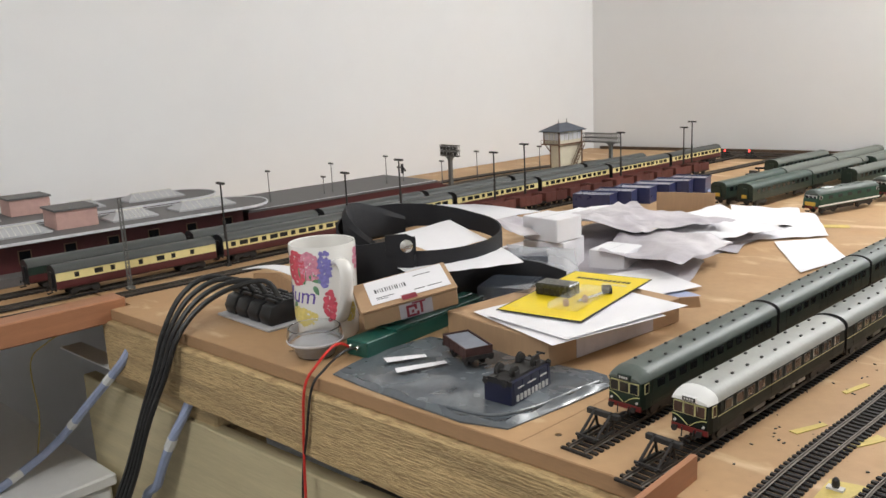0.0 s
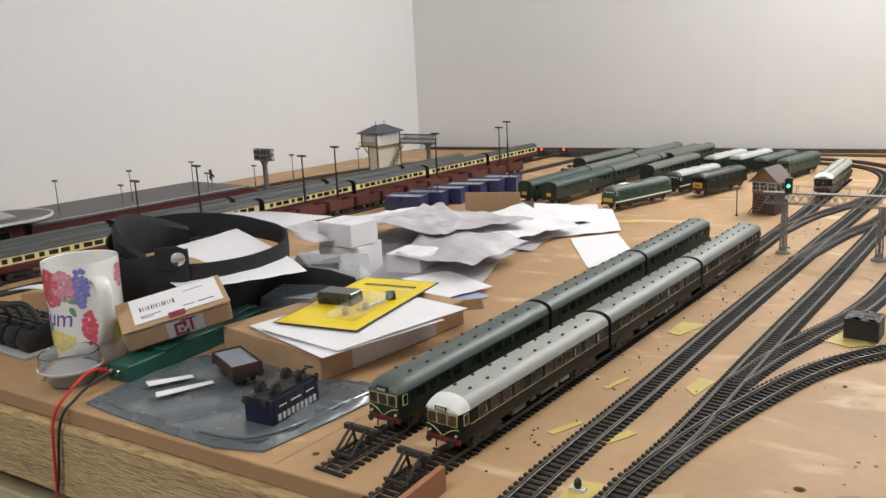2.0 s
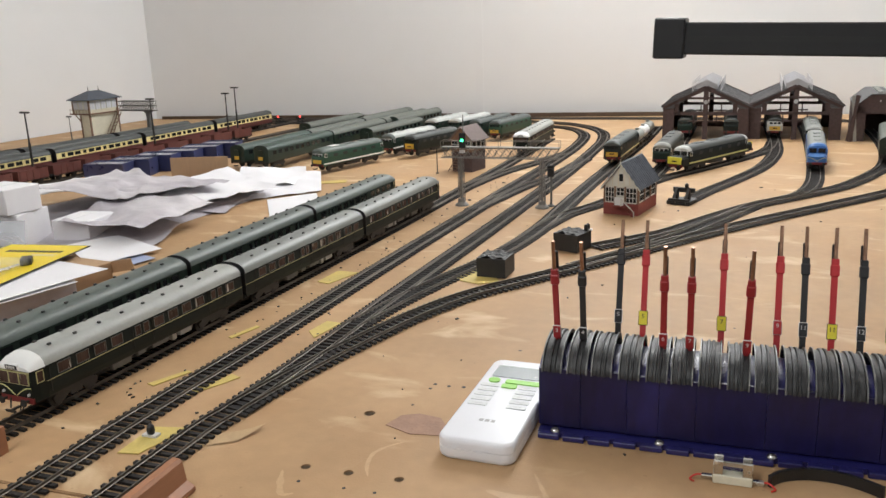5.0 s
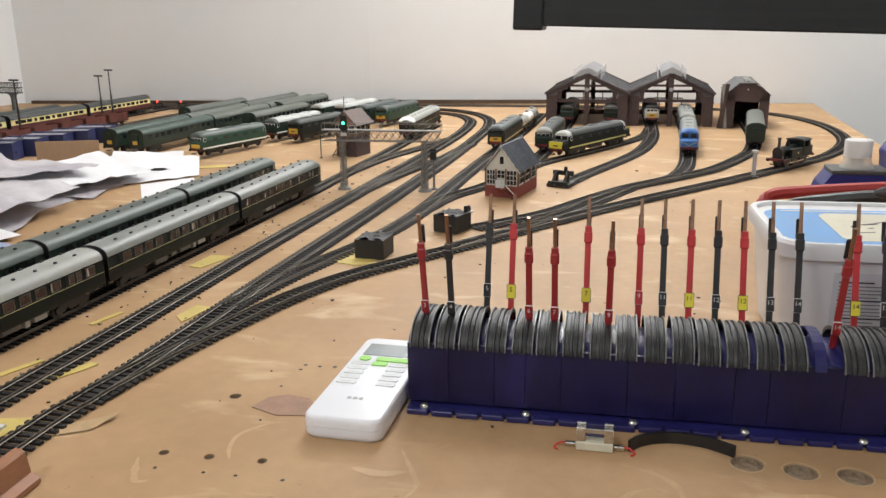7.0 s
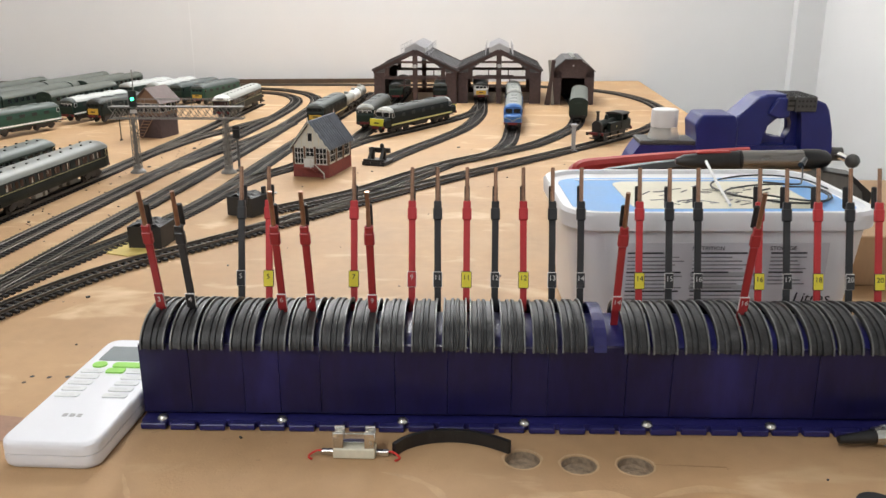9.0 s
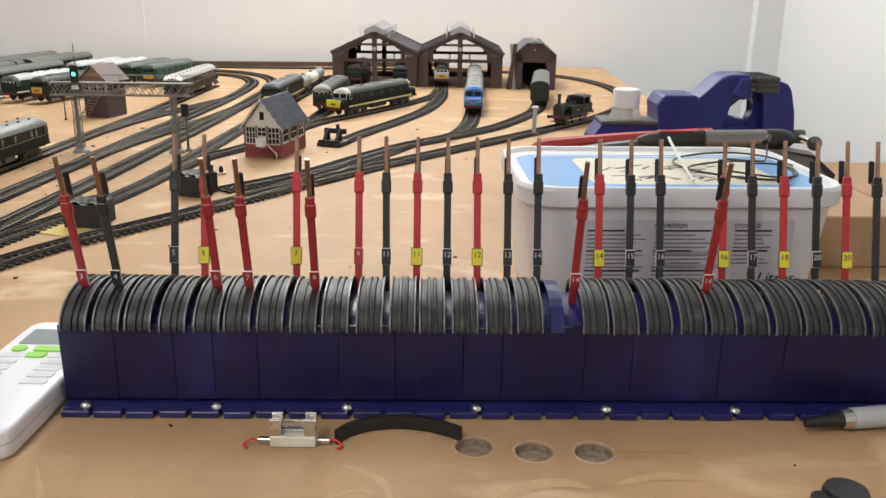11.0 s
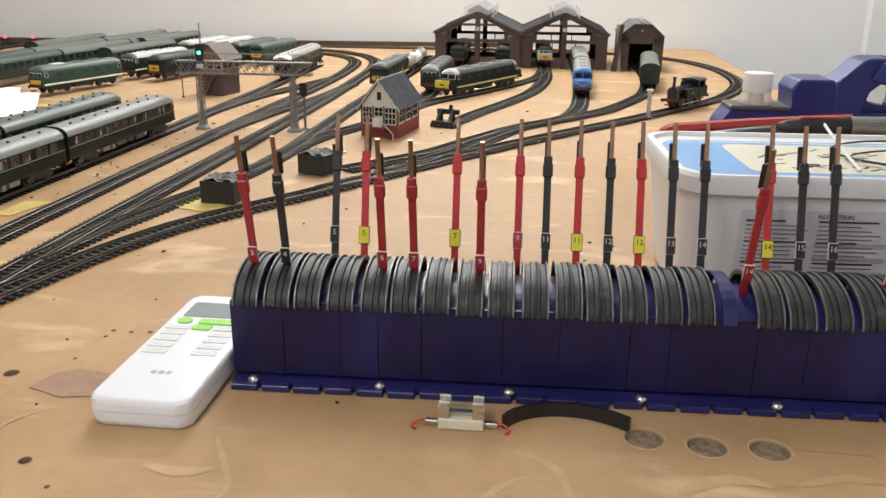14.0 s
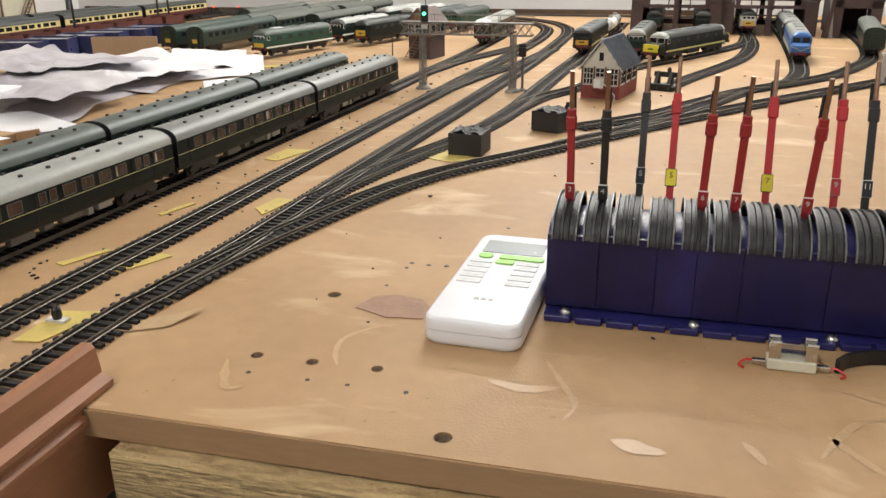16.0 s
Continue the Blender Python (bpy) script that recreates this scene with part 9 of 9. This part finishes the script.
sheet("paper_sheet", [(-0.720, 0.590, 0.006), (-0.655, 0.610, 0.002), (-0.690, 0.740, 0.004), (-0.770, 0.720, 0.010)], PAPER_GREY, "thin pale sheet half under the heap", "paper", 0.003, seed=28.0, group=P)
sheet("paper_sheet", [(-0.637, 0.712, 0.0015), (-0.527, 0.532, 0.0008), (-0.500, 0.655, 0.0008), (-0.575, 0.776, 0.0022)], PAPER, "single white sheet lying beside the railcars", "paper", 0.0008, seed=30.0, group=P, curl=0.012)
sheet("paper_sheet", [(-0.735, 0.345, 0.012), (-0.640, 0.285, 0.006), (-0.605, 0.380, 0.005), (-0.695, 0.405, 0.013)], PAPER, "white leaflet by the flat carton", "paper", 0.002, seed=33.0, group=P)
sheet("paper_sheet", [(-0.680, 0.300, 0.003), (-0.612, 0.275, 0.002), (-0.590, 0.345, 0.002), (-0.650, 0.372, 0.003)], CABLE_BLUE, "pale blue printed leaflet by the carton", "paper", 0.001, seed=35.0, group=P)
sheet("paper_sheet", [(-1.050, 0.560, 0.040), (-0.930, 0.520, 0.042), (-0.860, 0.690, 0.036), (-0.970, 0.760, 0.034)], PAPER, "white paper behind the stacked boxes", "paper", 0.006, seed=37.0, group=P)
bm = B()
bmesh.ops.create_grid(bm, x_segments=24, y_segments=30, size=1.0)
for v in bm.verts:
    x, y = -0.845 + 0.165 * v.co.x + 0.02 * v.co.y, 0.600 + 0.250 * v.co.y
    e = max(abs(v.co.x), abs(v.co.y))
    v.co = Vector((x, y, 0.0006 + max(0.0, (1 - e ** 3)) * (0.016 + 0.010 * noise.noise(Vector((x * 14, y * 14, 4)))) + 0.004 * (1 - e) * noise.noise(Vector((x * 60, y * 60, 1)))))
solo("wrapping_paper", bm, PAPER_GREY, "heaped crumpled wrapping paper under the loose sheets", "wrapping paper", smooth=True)
t = solo("cardboard_sheet", bx(B(), -0.058, 0.058, -0.0012, 0.0012, 0.0006, 0.046, bevel=0.0004), CARD, "plain brown card standing on edge behind the papers", "card", pose(-0.889, 0.888, 0, 0, 0, 17))
sheet("paper_sheet", [(-0.990, 1.180, 0.003), (-0.900, 1.140, 0.002), (-0.880, 1.240, 0.003), (-0.960, 1.280, 0.004)], CABLE_BLUE, "blue and white printed sheet behind the crates", "paper", 0.003, seed=40.0, group=P)
t = thing("paper_strip_curl", "curled strip of pale card by the mug", "paper strip", pose(0, 0, 0))
bm = B()
rings = []
for k in range(19):
    u = k / 18
    p = Vector((-1.195 + 0.130 * u, 0.030 + 0.004 * u, 0.026 + 0.010 * math.sin(u * 2.6)))
    rings.append([p, p + Vector((0.014, 0.018, 0.003)), p + Vector((0.014, 0.018, 0.002)), p + Vector((0, 0, -0.001))])
loft(bm, rings)
part("strip", bm, PAPER, t, smooth=True)
part("core", prism(B(), [(-1.175, 0.0005), (-1.050, 0.0005), (-1.052, 0.018), (-1.110, 0.030), (-1.170, 0.022)], 0.034, 0.040), CARD, t, "tan card core")


# row of blue plastic crates
FILM_TOP = mat("shiny_blue_film", (0.20, 0.22, 0.33), 0.16, var=0.35, scale=60.0, bump=0.4, bscale=70, coat=0.6)


def crate(m, label):
    r = thing("plastic_crate", label, "plastic crate", m, "blue crates")
    w, d, h, t = 0.042, 0.024, 0.036, 0.0015
    bm = B()
    bx(bm, -w, w, -d, d, 0.0004, 0.002)
    part("bottom", bm, BLUEBOX, r)
    for q in ((-w, w, -d, -d + t), (-w, w, d - t, d), (-w, -w + t, -d + t, d - t), (w - t, w, -d + t, d - t)):
        part("side", bx(B(), q[0], q[1], q[2], q[3], 0.002, h), BLUEBOX, r)
    part("rim", bx(B(), -w - 0.001, w + 0.001, d - t, d + 0.001, h - 0.003, h + 0.001), BLUEBOX, r)
    part("film", bx(B(), -w + t, w - t, -d + t, d - t, 0.002, h - 0.0008, bevel=0.002), FILM_TOP, r, "pale shiny film over the top")
    return r


c = crate(pose(-1.088, 0.862, 0, 0, 0, 12), "dark blue plastic crate in a row")
for k in range(1, 6):
    copy_thing(c, pose(-1.088 + 0.013 * k, 0.862 + 0.063 * k, 0, 0, 0, 12 + 3 * math.sin(k * 2.0)))


# ---- tub, tools and vise at the right ----
PRINT_DARK = mat("print_dark_grey", (0.17, 0.17, 0.18), 0.5, var=0.05)
LABEL_GREY = mat("label_grey", (0.64, 0.63, 0.66), 0.5, var=0.04)


def tub(m):
    r = thing("plastic_tub", "white rectangular food tub with printed lid and side label", "tub", m)
    w, d, h = 0.108, 0.074, 0.0945
    rings = []
    for f, z in ((0.86, 0.0), (0.90, 0.003), (0.985, h - 0.010), (0.99, h - 0.002)):
        rings.append([(x * f, y * f, z) for x, y in rounded(w, d, 0.026, 8)])
    part("body", loft(B(), rings), TUB, r, smooth=True)
    rings = []
    for f, z in ((1.0, h - 0.010), (1.035, h - 0.008), (1.04, h + 0.002), (1.02, h + 0.0045), (0.97, h + 0.0045), (0.955, h + 0.0015)):
        rings.append([(x * (1 + (f - 1) * 0.8), y * f, z) for x, y in rounded(w, d, 0.026, 8)])
    lid = part("lid", loft(B(), rings), TUB, r, "white snap-on lid", smooth=True)
    zt = h + 0.0016
    part("lid_print", prism(B(), rounded(w * 0.94, d * 0.78, 0.020, 6), zt, zt + 0.0003, "z"), PRINT_BLUE, lid, "blue printed lid label", pose(0, -0.0055, 0))
    part("lid_panel", prism(B(), rounded(w * 0.62, d * 0.62, 0.012, 6), zt + 0.0003, zt + 0.0005, "z"), PRINT_CREAM, lid, "cream picture panel", pose(0.008, -0.008, 0))
    part("lid_band", bx(B(), -w * 0.80, w * 0.80, d * 0.585, d * 0.625, zt + 0.0003, zt + 0.0006), TUB, lid)
    rng = random.Random(41)
    for k in range(46):
        l = rng.uniform(0.0025, 0.0075)
        part("print_bar", bx(B(), -l, l, -0.0007, 0.0007, zt + 0.0005, zt + 0.0007), INK if k % 3 else PRINT_DARK, lid, "", pose(0.008 + rng.uniform(-0.050, 0.045), -0.008 + rng.uniform(-0.034, 0.030), 0, 0, 0, rng.uniform(-50, 60)))
    # side print
    f = part("side_label", bx(B(), -0.064, 0.080, -0.0002, 0.0003, 0.002, 0.073), LABEL_GREY, r, "pale grey printed side label", pose(-0.006, -d * 0.915, 0.004, 4.2, 0, 0))
    writing("lettering", "NUTRITION", 0.0042, INK, f, pose(-0.004, -0.0006, 0.0690, 90, 0, 0))
    writing("lettering", "STORAGE", 0.0042, INK, f, pose(0.048, -0.0006, 0.0690, 90, 0, 0))
    writing("lettering", "2 Litres", 0.0115, INK, f, pose(0.0680, -0.0006, 0.0310, 90, 0, 0), shear=0.2)
    for c, x0, ln in ((0, -0.060, 0.040), (1, -0.014, 0.040), (2, 0.040, 0.026)):
        for k in range(9 if c == 2 else 22):
            l = ln * (0.62 + 0.38 * abs(math.sin(k * 2.3 + c)))
            h = 0.0011 if k % 5 == 0 else 0.0007
            part("print_bar", bx(B(), x0, x0 + l, -0.0006, -0.0002, 0.0650 - k * 0.0029, 0.0650 + h - k * 0.0029), INK if k % 5 == 0 else PRINT_DARK, f)
    for k in range(4):
        part("table_band", bx(B(), -0.015, 0.032, -0.0005, -0.0003, 0.0480 - k * 0.0100, 0.0512 - k * 0.0100), PRINT_GREY, f)
    return r


tub(pose(0.3545, 0.199, 0.0003, 0, 0, 1.5))
t = thing("wire_coil", "loose coil of thin black wire on the tub lid", "wire", pose(0.414, 0.200, 0.0967))
for k, (rx, ry, ox, oy) in enumerate(((0.044, 0.049, 0.0, 0.006), (0.037, 0.030, -0.004, -0.018), (0.026, 0.022, 0.006, -0.026))):
    pts = [(ox + rx * math.cos(a), oy + ry * math.sin(a), 0.0016 + 0.0016 * k + 0.0012 * math.sin(a * 2)) for a in (2 * math.pi * q / 11 + k for q in range(11))]
    cord("turn", pts, 0.0007, RUBBER, t, 0.004)
cord("tail", [(0.000, 0.022, 0.003), (0.018, 0.005, 0.005), (0.030, 0.022, 0.004), (0.040, 0.049, 0.0135)], 0.0007, RUBBER, t, 0.004)
part("jack_plug", cyl(B(), (0.037, 0.044, 0.0125), (0.043, 0.052, 0.0160), 0.0026, 0.0020, 10), BLACK, t)
cord("cable_tie", [(-0.0403, 0.044, 0.0155), (-0.0415, 0.030, 0.0130), (-0.0450, -0.012, 0.0065), (-0.0480, -0.045, 0.0032), (-0.0495, -0.056, 0.0022)], 0.0011, WHITE_CAP, t, 0.003, "white cable tie")

carton("brown_carton", pose(0.590, 0.375, 0.0, 0, 0, 1), 0.22, 0.23, 0.045, CARD, "low brown cardboard carton beside the tub", "carton")
TUBE_STEEL = mat("brushed_steel", (0.30, 0.29, 0.28), 0.30, 1.0, var=0.20, scale=120.0, stretch=(0.3, 4, 4))
t = thing("pen_torch", "black and steel torch with a red inlay lying behind the tub", "torch", pose(0.4540, 0.405, 0.0831, 0, -1.0, 0))
part("grip", lathe(B(), [(0.0030, -0.064), (0.0062, -0.056), (0.0082, -0.040), (0.0092, -0.012), (0.0094, 0.0), (0.0094, 0.0)], 20), BLACK, t, "", pose(0, 0, 0, 0, 90, 0), smooth=True)
part("inlay", bx(B(), -0.044, -0.010, -0.0040, 0.0040, 0.0072, 0.0098, bevel=0.0012), RED, t, "dark red inlay")
part("tube", cyl(B(), (0.0, 0, 0), (0.062, 0, 0), 0.0096, 0.0096, 28), TUBE_STEEL, t, "brushed steel tube", smooth=True)
part("collar", cyl(B(), (-0.002, 0, 0), (0.001, 0, 0), 0.0101, 0.0101, 24), BLACK, t)
part("head", lathe(B(), [(0.0101, 0.0), (0.0104, 0.004), (0.0100, 0.016), (0.0082, 0.024), (0.0050, 0.028), (0.0004, 0.029)], 24), BLACK, t, "", pose(0.062, 0, 0, 0, 90, 0), smooth=True)
part("wedge", bx(B(), 0.018, 0.080, -0.012, 0.012, -0.0370, -0.0092, bevel=0.001), CARD, t, "card strip under the torch")
t = thing("crimping_tool", "long red and black rubber-handled tool lying behind the tub", "hand tool", pose(0, 0, 0))
cord("red_handle", [(0.352, 0.452, 0.0095), (0.325, 0.455, 0.0095), (0.306, 0.475, 0.018), (0.299, 0.500, 0.032), (0.301, 0.515, 0.046), (0.312, 0.520, 0.054), (0.340, 0.522, 0.057), (0.400, 0.518, 0.063), (0.450, 0.510, 0.068), (0.500, 0.505, 0.072)], 0.0075, RED, t, 0.005, "red rubber handle")
cord("black_handle", [(0.352, 0.470, 0.0090), (0.330, 0.480, 0.018), (0.322, 0.500, 0.030), (0.330, 0.502, 0.044), (0.360, 0.490, 0.053), (0.410, 0.478, 0.0620), (0.450, 0.470, 0.0660), (0.500, 0.465, 0.0690)], 0.0085, BLACK, t, 0.005, "black rubber handle")
t = thing("tape_dispenser", "dark grey plastic tool with a curved black end", "hand tool", pose(0.525, 0.400, 0.0453, 0, 0, -12) @ Matrix.Scale(0.85, 4))
part("body", prism(B(), [(-0.060, 0.0), (0.055, 0.0), (0.060, 0.014), (0.040, 0.032), (0.005, 0.036), (-0.060, 0.026)], -0.014, 0.014), GREYMETAL, t)
part("end_cap", prism(B(), [(0.010, 0.0365), (0.042, 0.0325), (0.066, 0.012), (0.064, 0.0), (0.058, 0.0), (0.054, 0.014), (0.038, 0.030), (0.010, 0.0345)], -0.0155, 0.0155), BLACK, t)


def vise(m):
    r = thing("bench_vise", "heavy blue bench vise with steel jaws", "vise", m)
    part("base", prism(B(), [(-0.062, -0.044), (0.062, -0.044), (0.075, 0.0), (0.062, 0.044), (-0.062, 0.044), (-0.075, 0.0)], 0.0004, 0.018, "z"), VISE_BLUE, r)
    part("pedestal", bx(B(), -0.040, 0.050, -0.030, 0.030, 0.018, 0.052, bevel=0.006), VISE_BLUE, r)
    part("slide", prism(B(), [(-0.142, 0.040), (-0.136, 0.056), (-0.1265, 0.0700), (0.060, 0.0700), (0.060, 0.040)], -0.0255, 0.0255), VISE_BLUE, r)
    part("slide_top", bx(B(), -0.1265, -0.045, -0.0250, 0.0250, 0.0702, 0.0752, bevel=0.001), VISE_IRON, r, "black slide way")

    # fixed body: six-sided heel, sloping neck rising to a wide jaw head, rounded throat
    def casting(name, outline, half, soft):
        bm = prism(B(), outline, -half, half)
        bmesh.ops.bevel(bm, geom=bm.edges[:], offset=soft, segments=2, affect="EDGES", profile=0.5)
        return part(name, bm, VISE_BLUE, r)
    casting("heel", [(-0.060, 0.060), (-0.0610, 0.0805), (-0.0635, 0.0953), (-0.0560, 0.1068), (-0.0170, 0.1068), (-0.0120, 0.0960), (-0.0120, 0.060)], 0.0285, 0.0026)
    casting("neck", [(-0.0180, 0.060), (-0.0180, 0.1010), (-0.0050, 0.1120), (0.0090, 0.1270), (0.0200, 0.1310), (0.0440, 0.1310), (0.0450, 0.1190), (0.0280, 0.1090), (0.0200, 0.0980), (0.0170, 0.060)], 0.0240, 0.0030)
    casting("throat_web", [(0.0140, 0.060), (0.0140, 0.1080), (0.0460, 0.1120), (0.0460, 0.1040), (0.0350, 0.1015), (0.0260, 0.0935), (0.0235, 0.0840), (0.0260, 0.0785), (0.0500, 0.0775), (0.0500, 0.060)], 0.0100, 0.0025)
    casting("jaw_head", [(0.0200, 0.1080), (0.0310, 0.1270), (0.0460, 0.1270), (0.0460, 0.1045), (0.0350, 0.1025)], 0.0300, 0.0020)
    casting("moving_jaw", [(0.0640, 0.046), (0.0980, 0.046), (0.1000, 0.0650), (0.0985, 0.0878), (0.0920, 0.1130), (0.0870, 0.1210), (0.0765, 0.1250), (0.0600, 0.1250), (0.0560, 0.1130), (0.0620, 0.1060)], 0.0290, 0.0022)
    casting("throat_web", [(0.0510, 0.046), (0.0700, 0.046), (0.0700, 0.1150), (0.0520, 0.1150), (0.0520, 0.1040), (0.0575, 0.0960), (0.0570, 0.0860), (0.0510, 0.0800)], 0.0100, 0.0022)
    for x0, x1, z0, z1 in ((0.0415, 0.0490, 0.1125, 0.1295), (0.0505, 0.0750, 0.1115, 0.1290)):
        j = part("jaw_plate", bx(B(), x0, x1, -0.0325, 0.0325, z0, z1, bevel=0.0008), VISE_IRON, r, "knurled steel jaw plate")
        src = None
        for a in range(10):
            for q in range(5):
                m2 = pose((x0 + x1) / 2 + (q - 2) * (x1 - x0) / 5, -0.0290 + a * 0.0064, z1, 0, 0, 45)
                if src is None:
                    src = part("knurl", bx(B(), -0.0012, 0.0012, -0.0012, 0.0012, -0.0002, 0.0007), BLACKMETAL, j, "", m2)
                else:
                    again(src, j, m2)
        for a in range(5):
            again(src, j, pose((x0 + x1) / 2 + (a - 2) * (x1 - x0) / 5.5, -0.0325, z1 - 0.005, 90, 0, 0))
            again(src, j, pose((x0 + x1) / 2 + (a - 2) * (x1 - x0) / 5.5, -0.0325, z1 - 0.011, 90, 0, 0))
    part("screw", cyl(B(), (0.040, 0, 0.056), (0.124, 0, 0.056), 0.0085, 0.0085, 16), VISE_IRON, r)
    part("handle", cyl(B(), (0.118, -0.045, 0.056), (0.118, 0.045, 0.056), 0.0045, 0.0045, 12), STEEL, r)
    for y in (-0.047, 0.047):
        bm = B()
        bmesh.ops.create_uvsphere(bm, u_segments=12, v_segments=8, radius=0.0085, matrix=Matrix.Translation((0.118, y, 0.056)))
        part("handle_knob", bm, VISE_IRON, r, smooth=True)
    return r


vise(pose(0.5150, 0.594, 0.0, 0, 0, -1))
t = thing("plastic_cup", "milky white plastic cap standing on the vise slide", "cap", pose(0.4205, 0.5930, 0.0754, 0, 0, -20))
part("cap", lathe(B(), [(0.0150, 0.0142), (0.0160, 0.0142), (0.0162, 0.0330), (0.0155, 0.0350), (0.0140, 0.0356), (0.0002, 0.0352)], 28), WHITE_CAP, t, "white ribbed cap", smooth=True)
part("skirt", lathe(B(), [(0.0196, 0.0003), (0.0192, 0.0030), (0.0168, 0.0080), (0.0160, 0.0140)], 28, closed=False), mat("clear_plastic_skirt", (0.82, 0.82, 0.80), 0.3, var=0.02, alpha=0.40), t, "translucent white skirt", smooth=True)
part("neck", lathe(B(), [(0.0085, 0.0002), (0.0088, 0.0120), (0.0110, 0.0140), (0.0002, 0.0141)], 20), PRINT_CREAM, t, "cream inner neck", smooth=True)

# the probe and the black knob at the board's near edge
t = thing("probe_pen", "black-tipped clear screwdriver probe lying on the board", "probe", pose(0.3840, -0.0175, 0.0068, 0, 0, 8))
part("tip", cyl(B(), (0.000, 0, -0.001), (0.020, 0, 0), 0.0022, 0.0040, 14), BLACK, t, smooth=True)
part("ring", cyl(B(), (0.020, 0, 0), (0.026, 0, 0), 0.0050, 0.0055, 14), STEEL, t)
part("barrel", cyl(B(), (0.026, 0, 0), (0.110, 0, 0), 0.0058, 0.0066, 16), PRINT_GREY, t, "grey translucent barrel", smooth=True)
t = thing("rubber_puck", "round black rubber puck near the board edge", "puck", pose(0.377, -0.0780, 0.0))
part("disc", lathe(B(), [(0.0100, 0.0003), (0.0105, 0.003), (0.0095, 0.006), (0.0002, 0.0062)], 20), BLACK, t)
part("collar", lathe(B(), [(0.0060, 0.0003), (0.0058, 0.004), (0.0002, 0.0042)], 16, (-0.012, -0.004, 0)), BLACK, t)

# black square rail above the levers
t = thing("black_rail", "black square-section metal rail fixed to the wall over the levers", "rail", pose(0.058, 0.028, 0.2680, 0, 1.9, -3.0))
part("bar", bx(B(), 0.016, 1.225, -0.0088, 0.0088, -0.0095, 0.0095, bevel=0.0010), BLACK, t)
part("end_cap", bx(B(), 0.0, 0.0185, -0.0110, 0.0110, -0.0122, 0.0122, bevel=0.0014, seg=2), BLACK, t, "black plastic end cap")
part("groove", bx(B(), 0.0186, 1.22, -0.0091, -0.0087, -0.0016, 0.0016), RUBBER, t)
part("wall_plate", bx(B(), 1.215, 1.221, -0.03, 0.03, -0.04, 0.04), BLACK, t)

# pale storage box under the station deck
t = thing("storage_box", "pale grey storage box standing on the floor", "storage box", pose(-1.552, -0.278, FZ))
part("body", bx(B(), -0.240, 0.240, -0.112, 0.112, 0.0005, 0.625, bevel=0.006), WHITE, t)
part("lid", bx(B(), -0.246, 0.246, -0.118, 0.118, 0.6255, 0.645, bevel=0.003), WHITE, t)
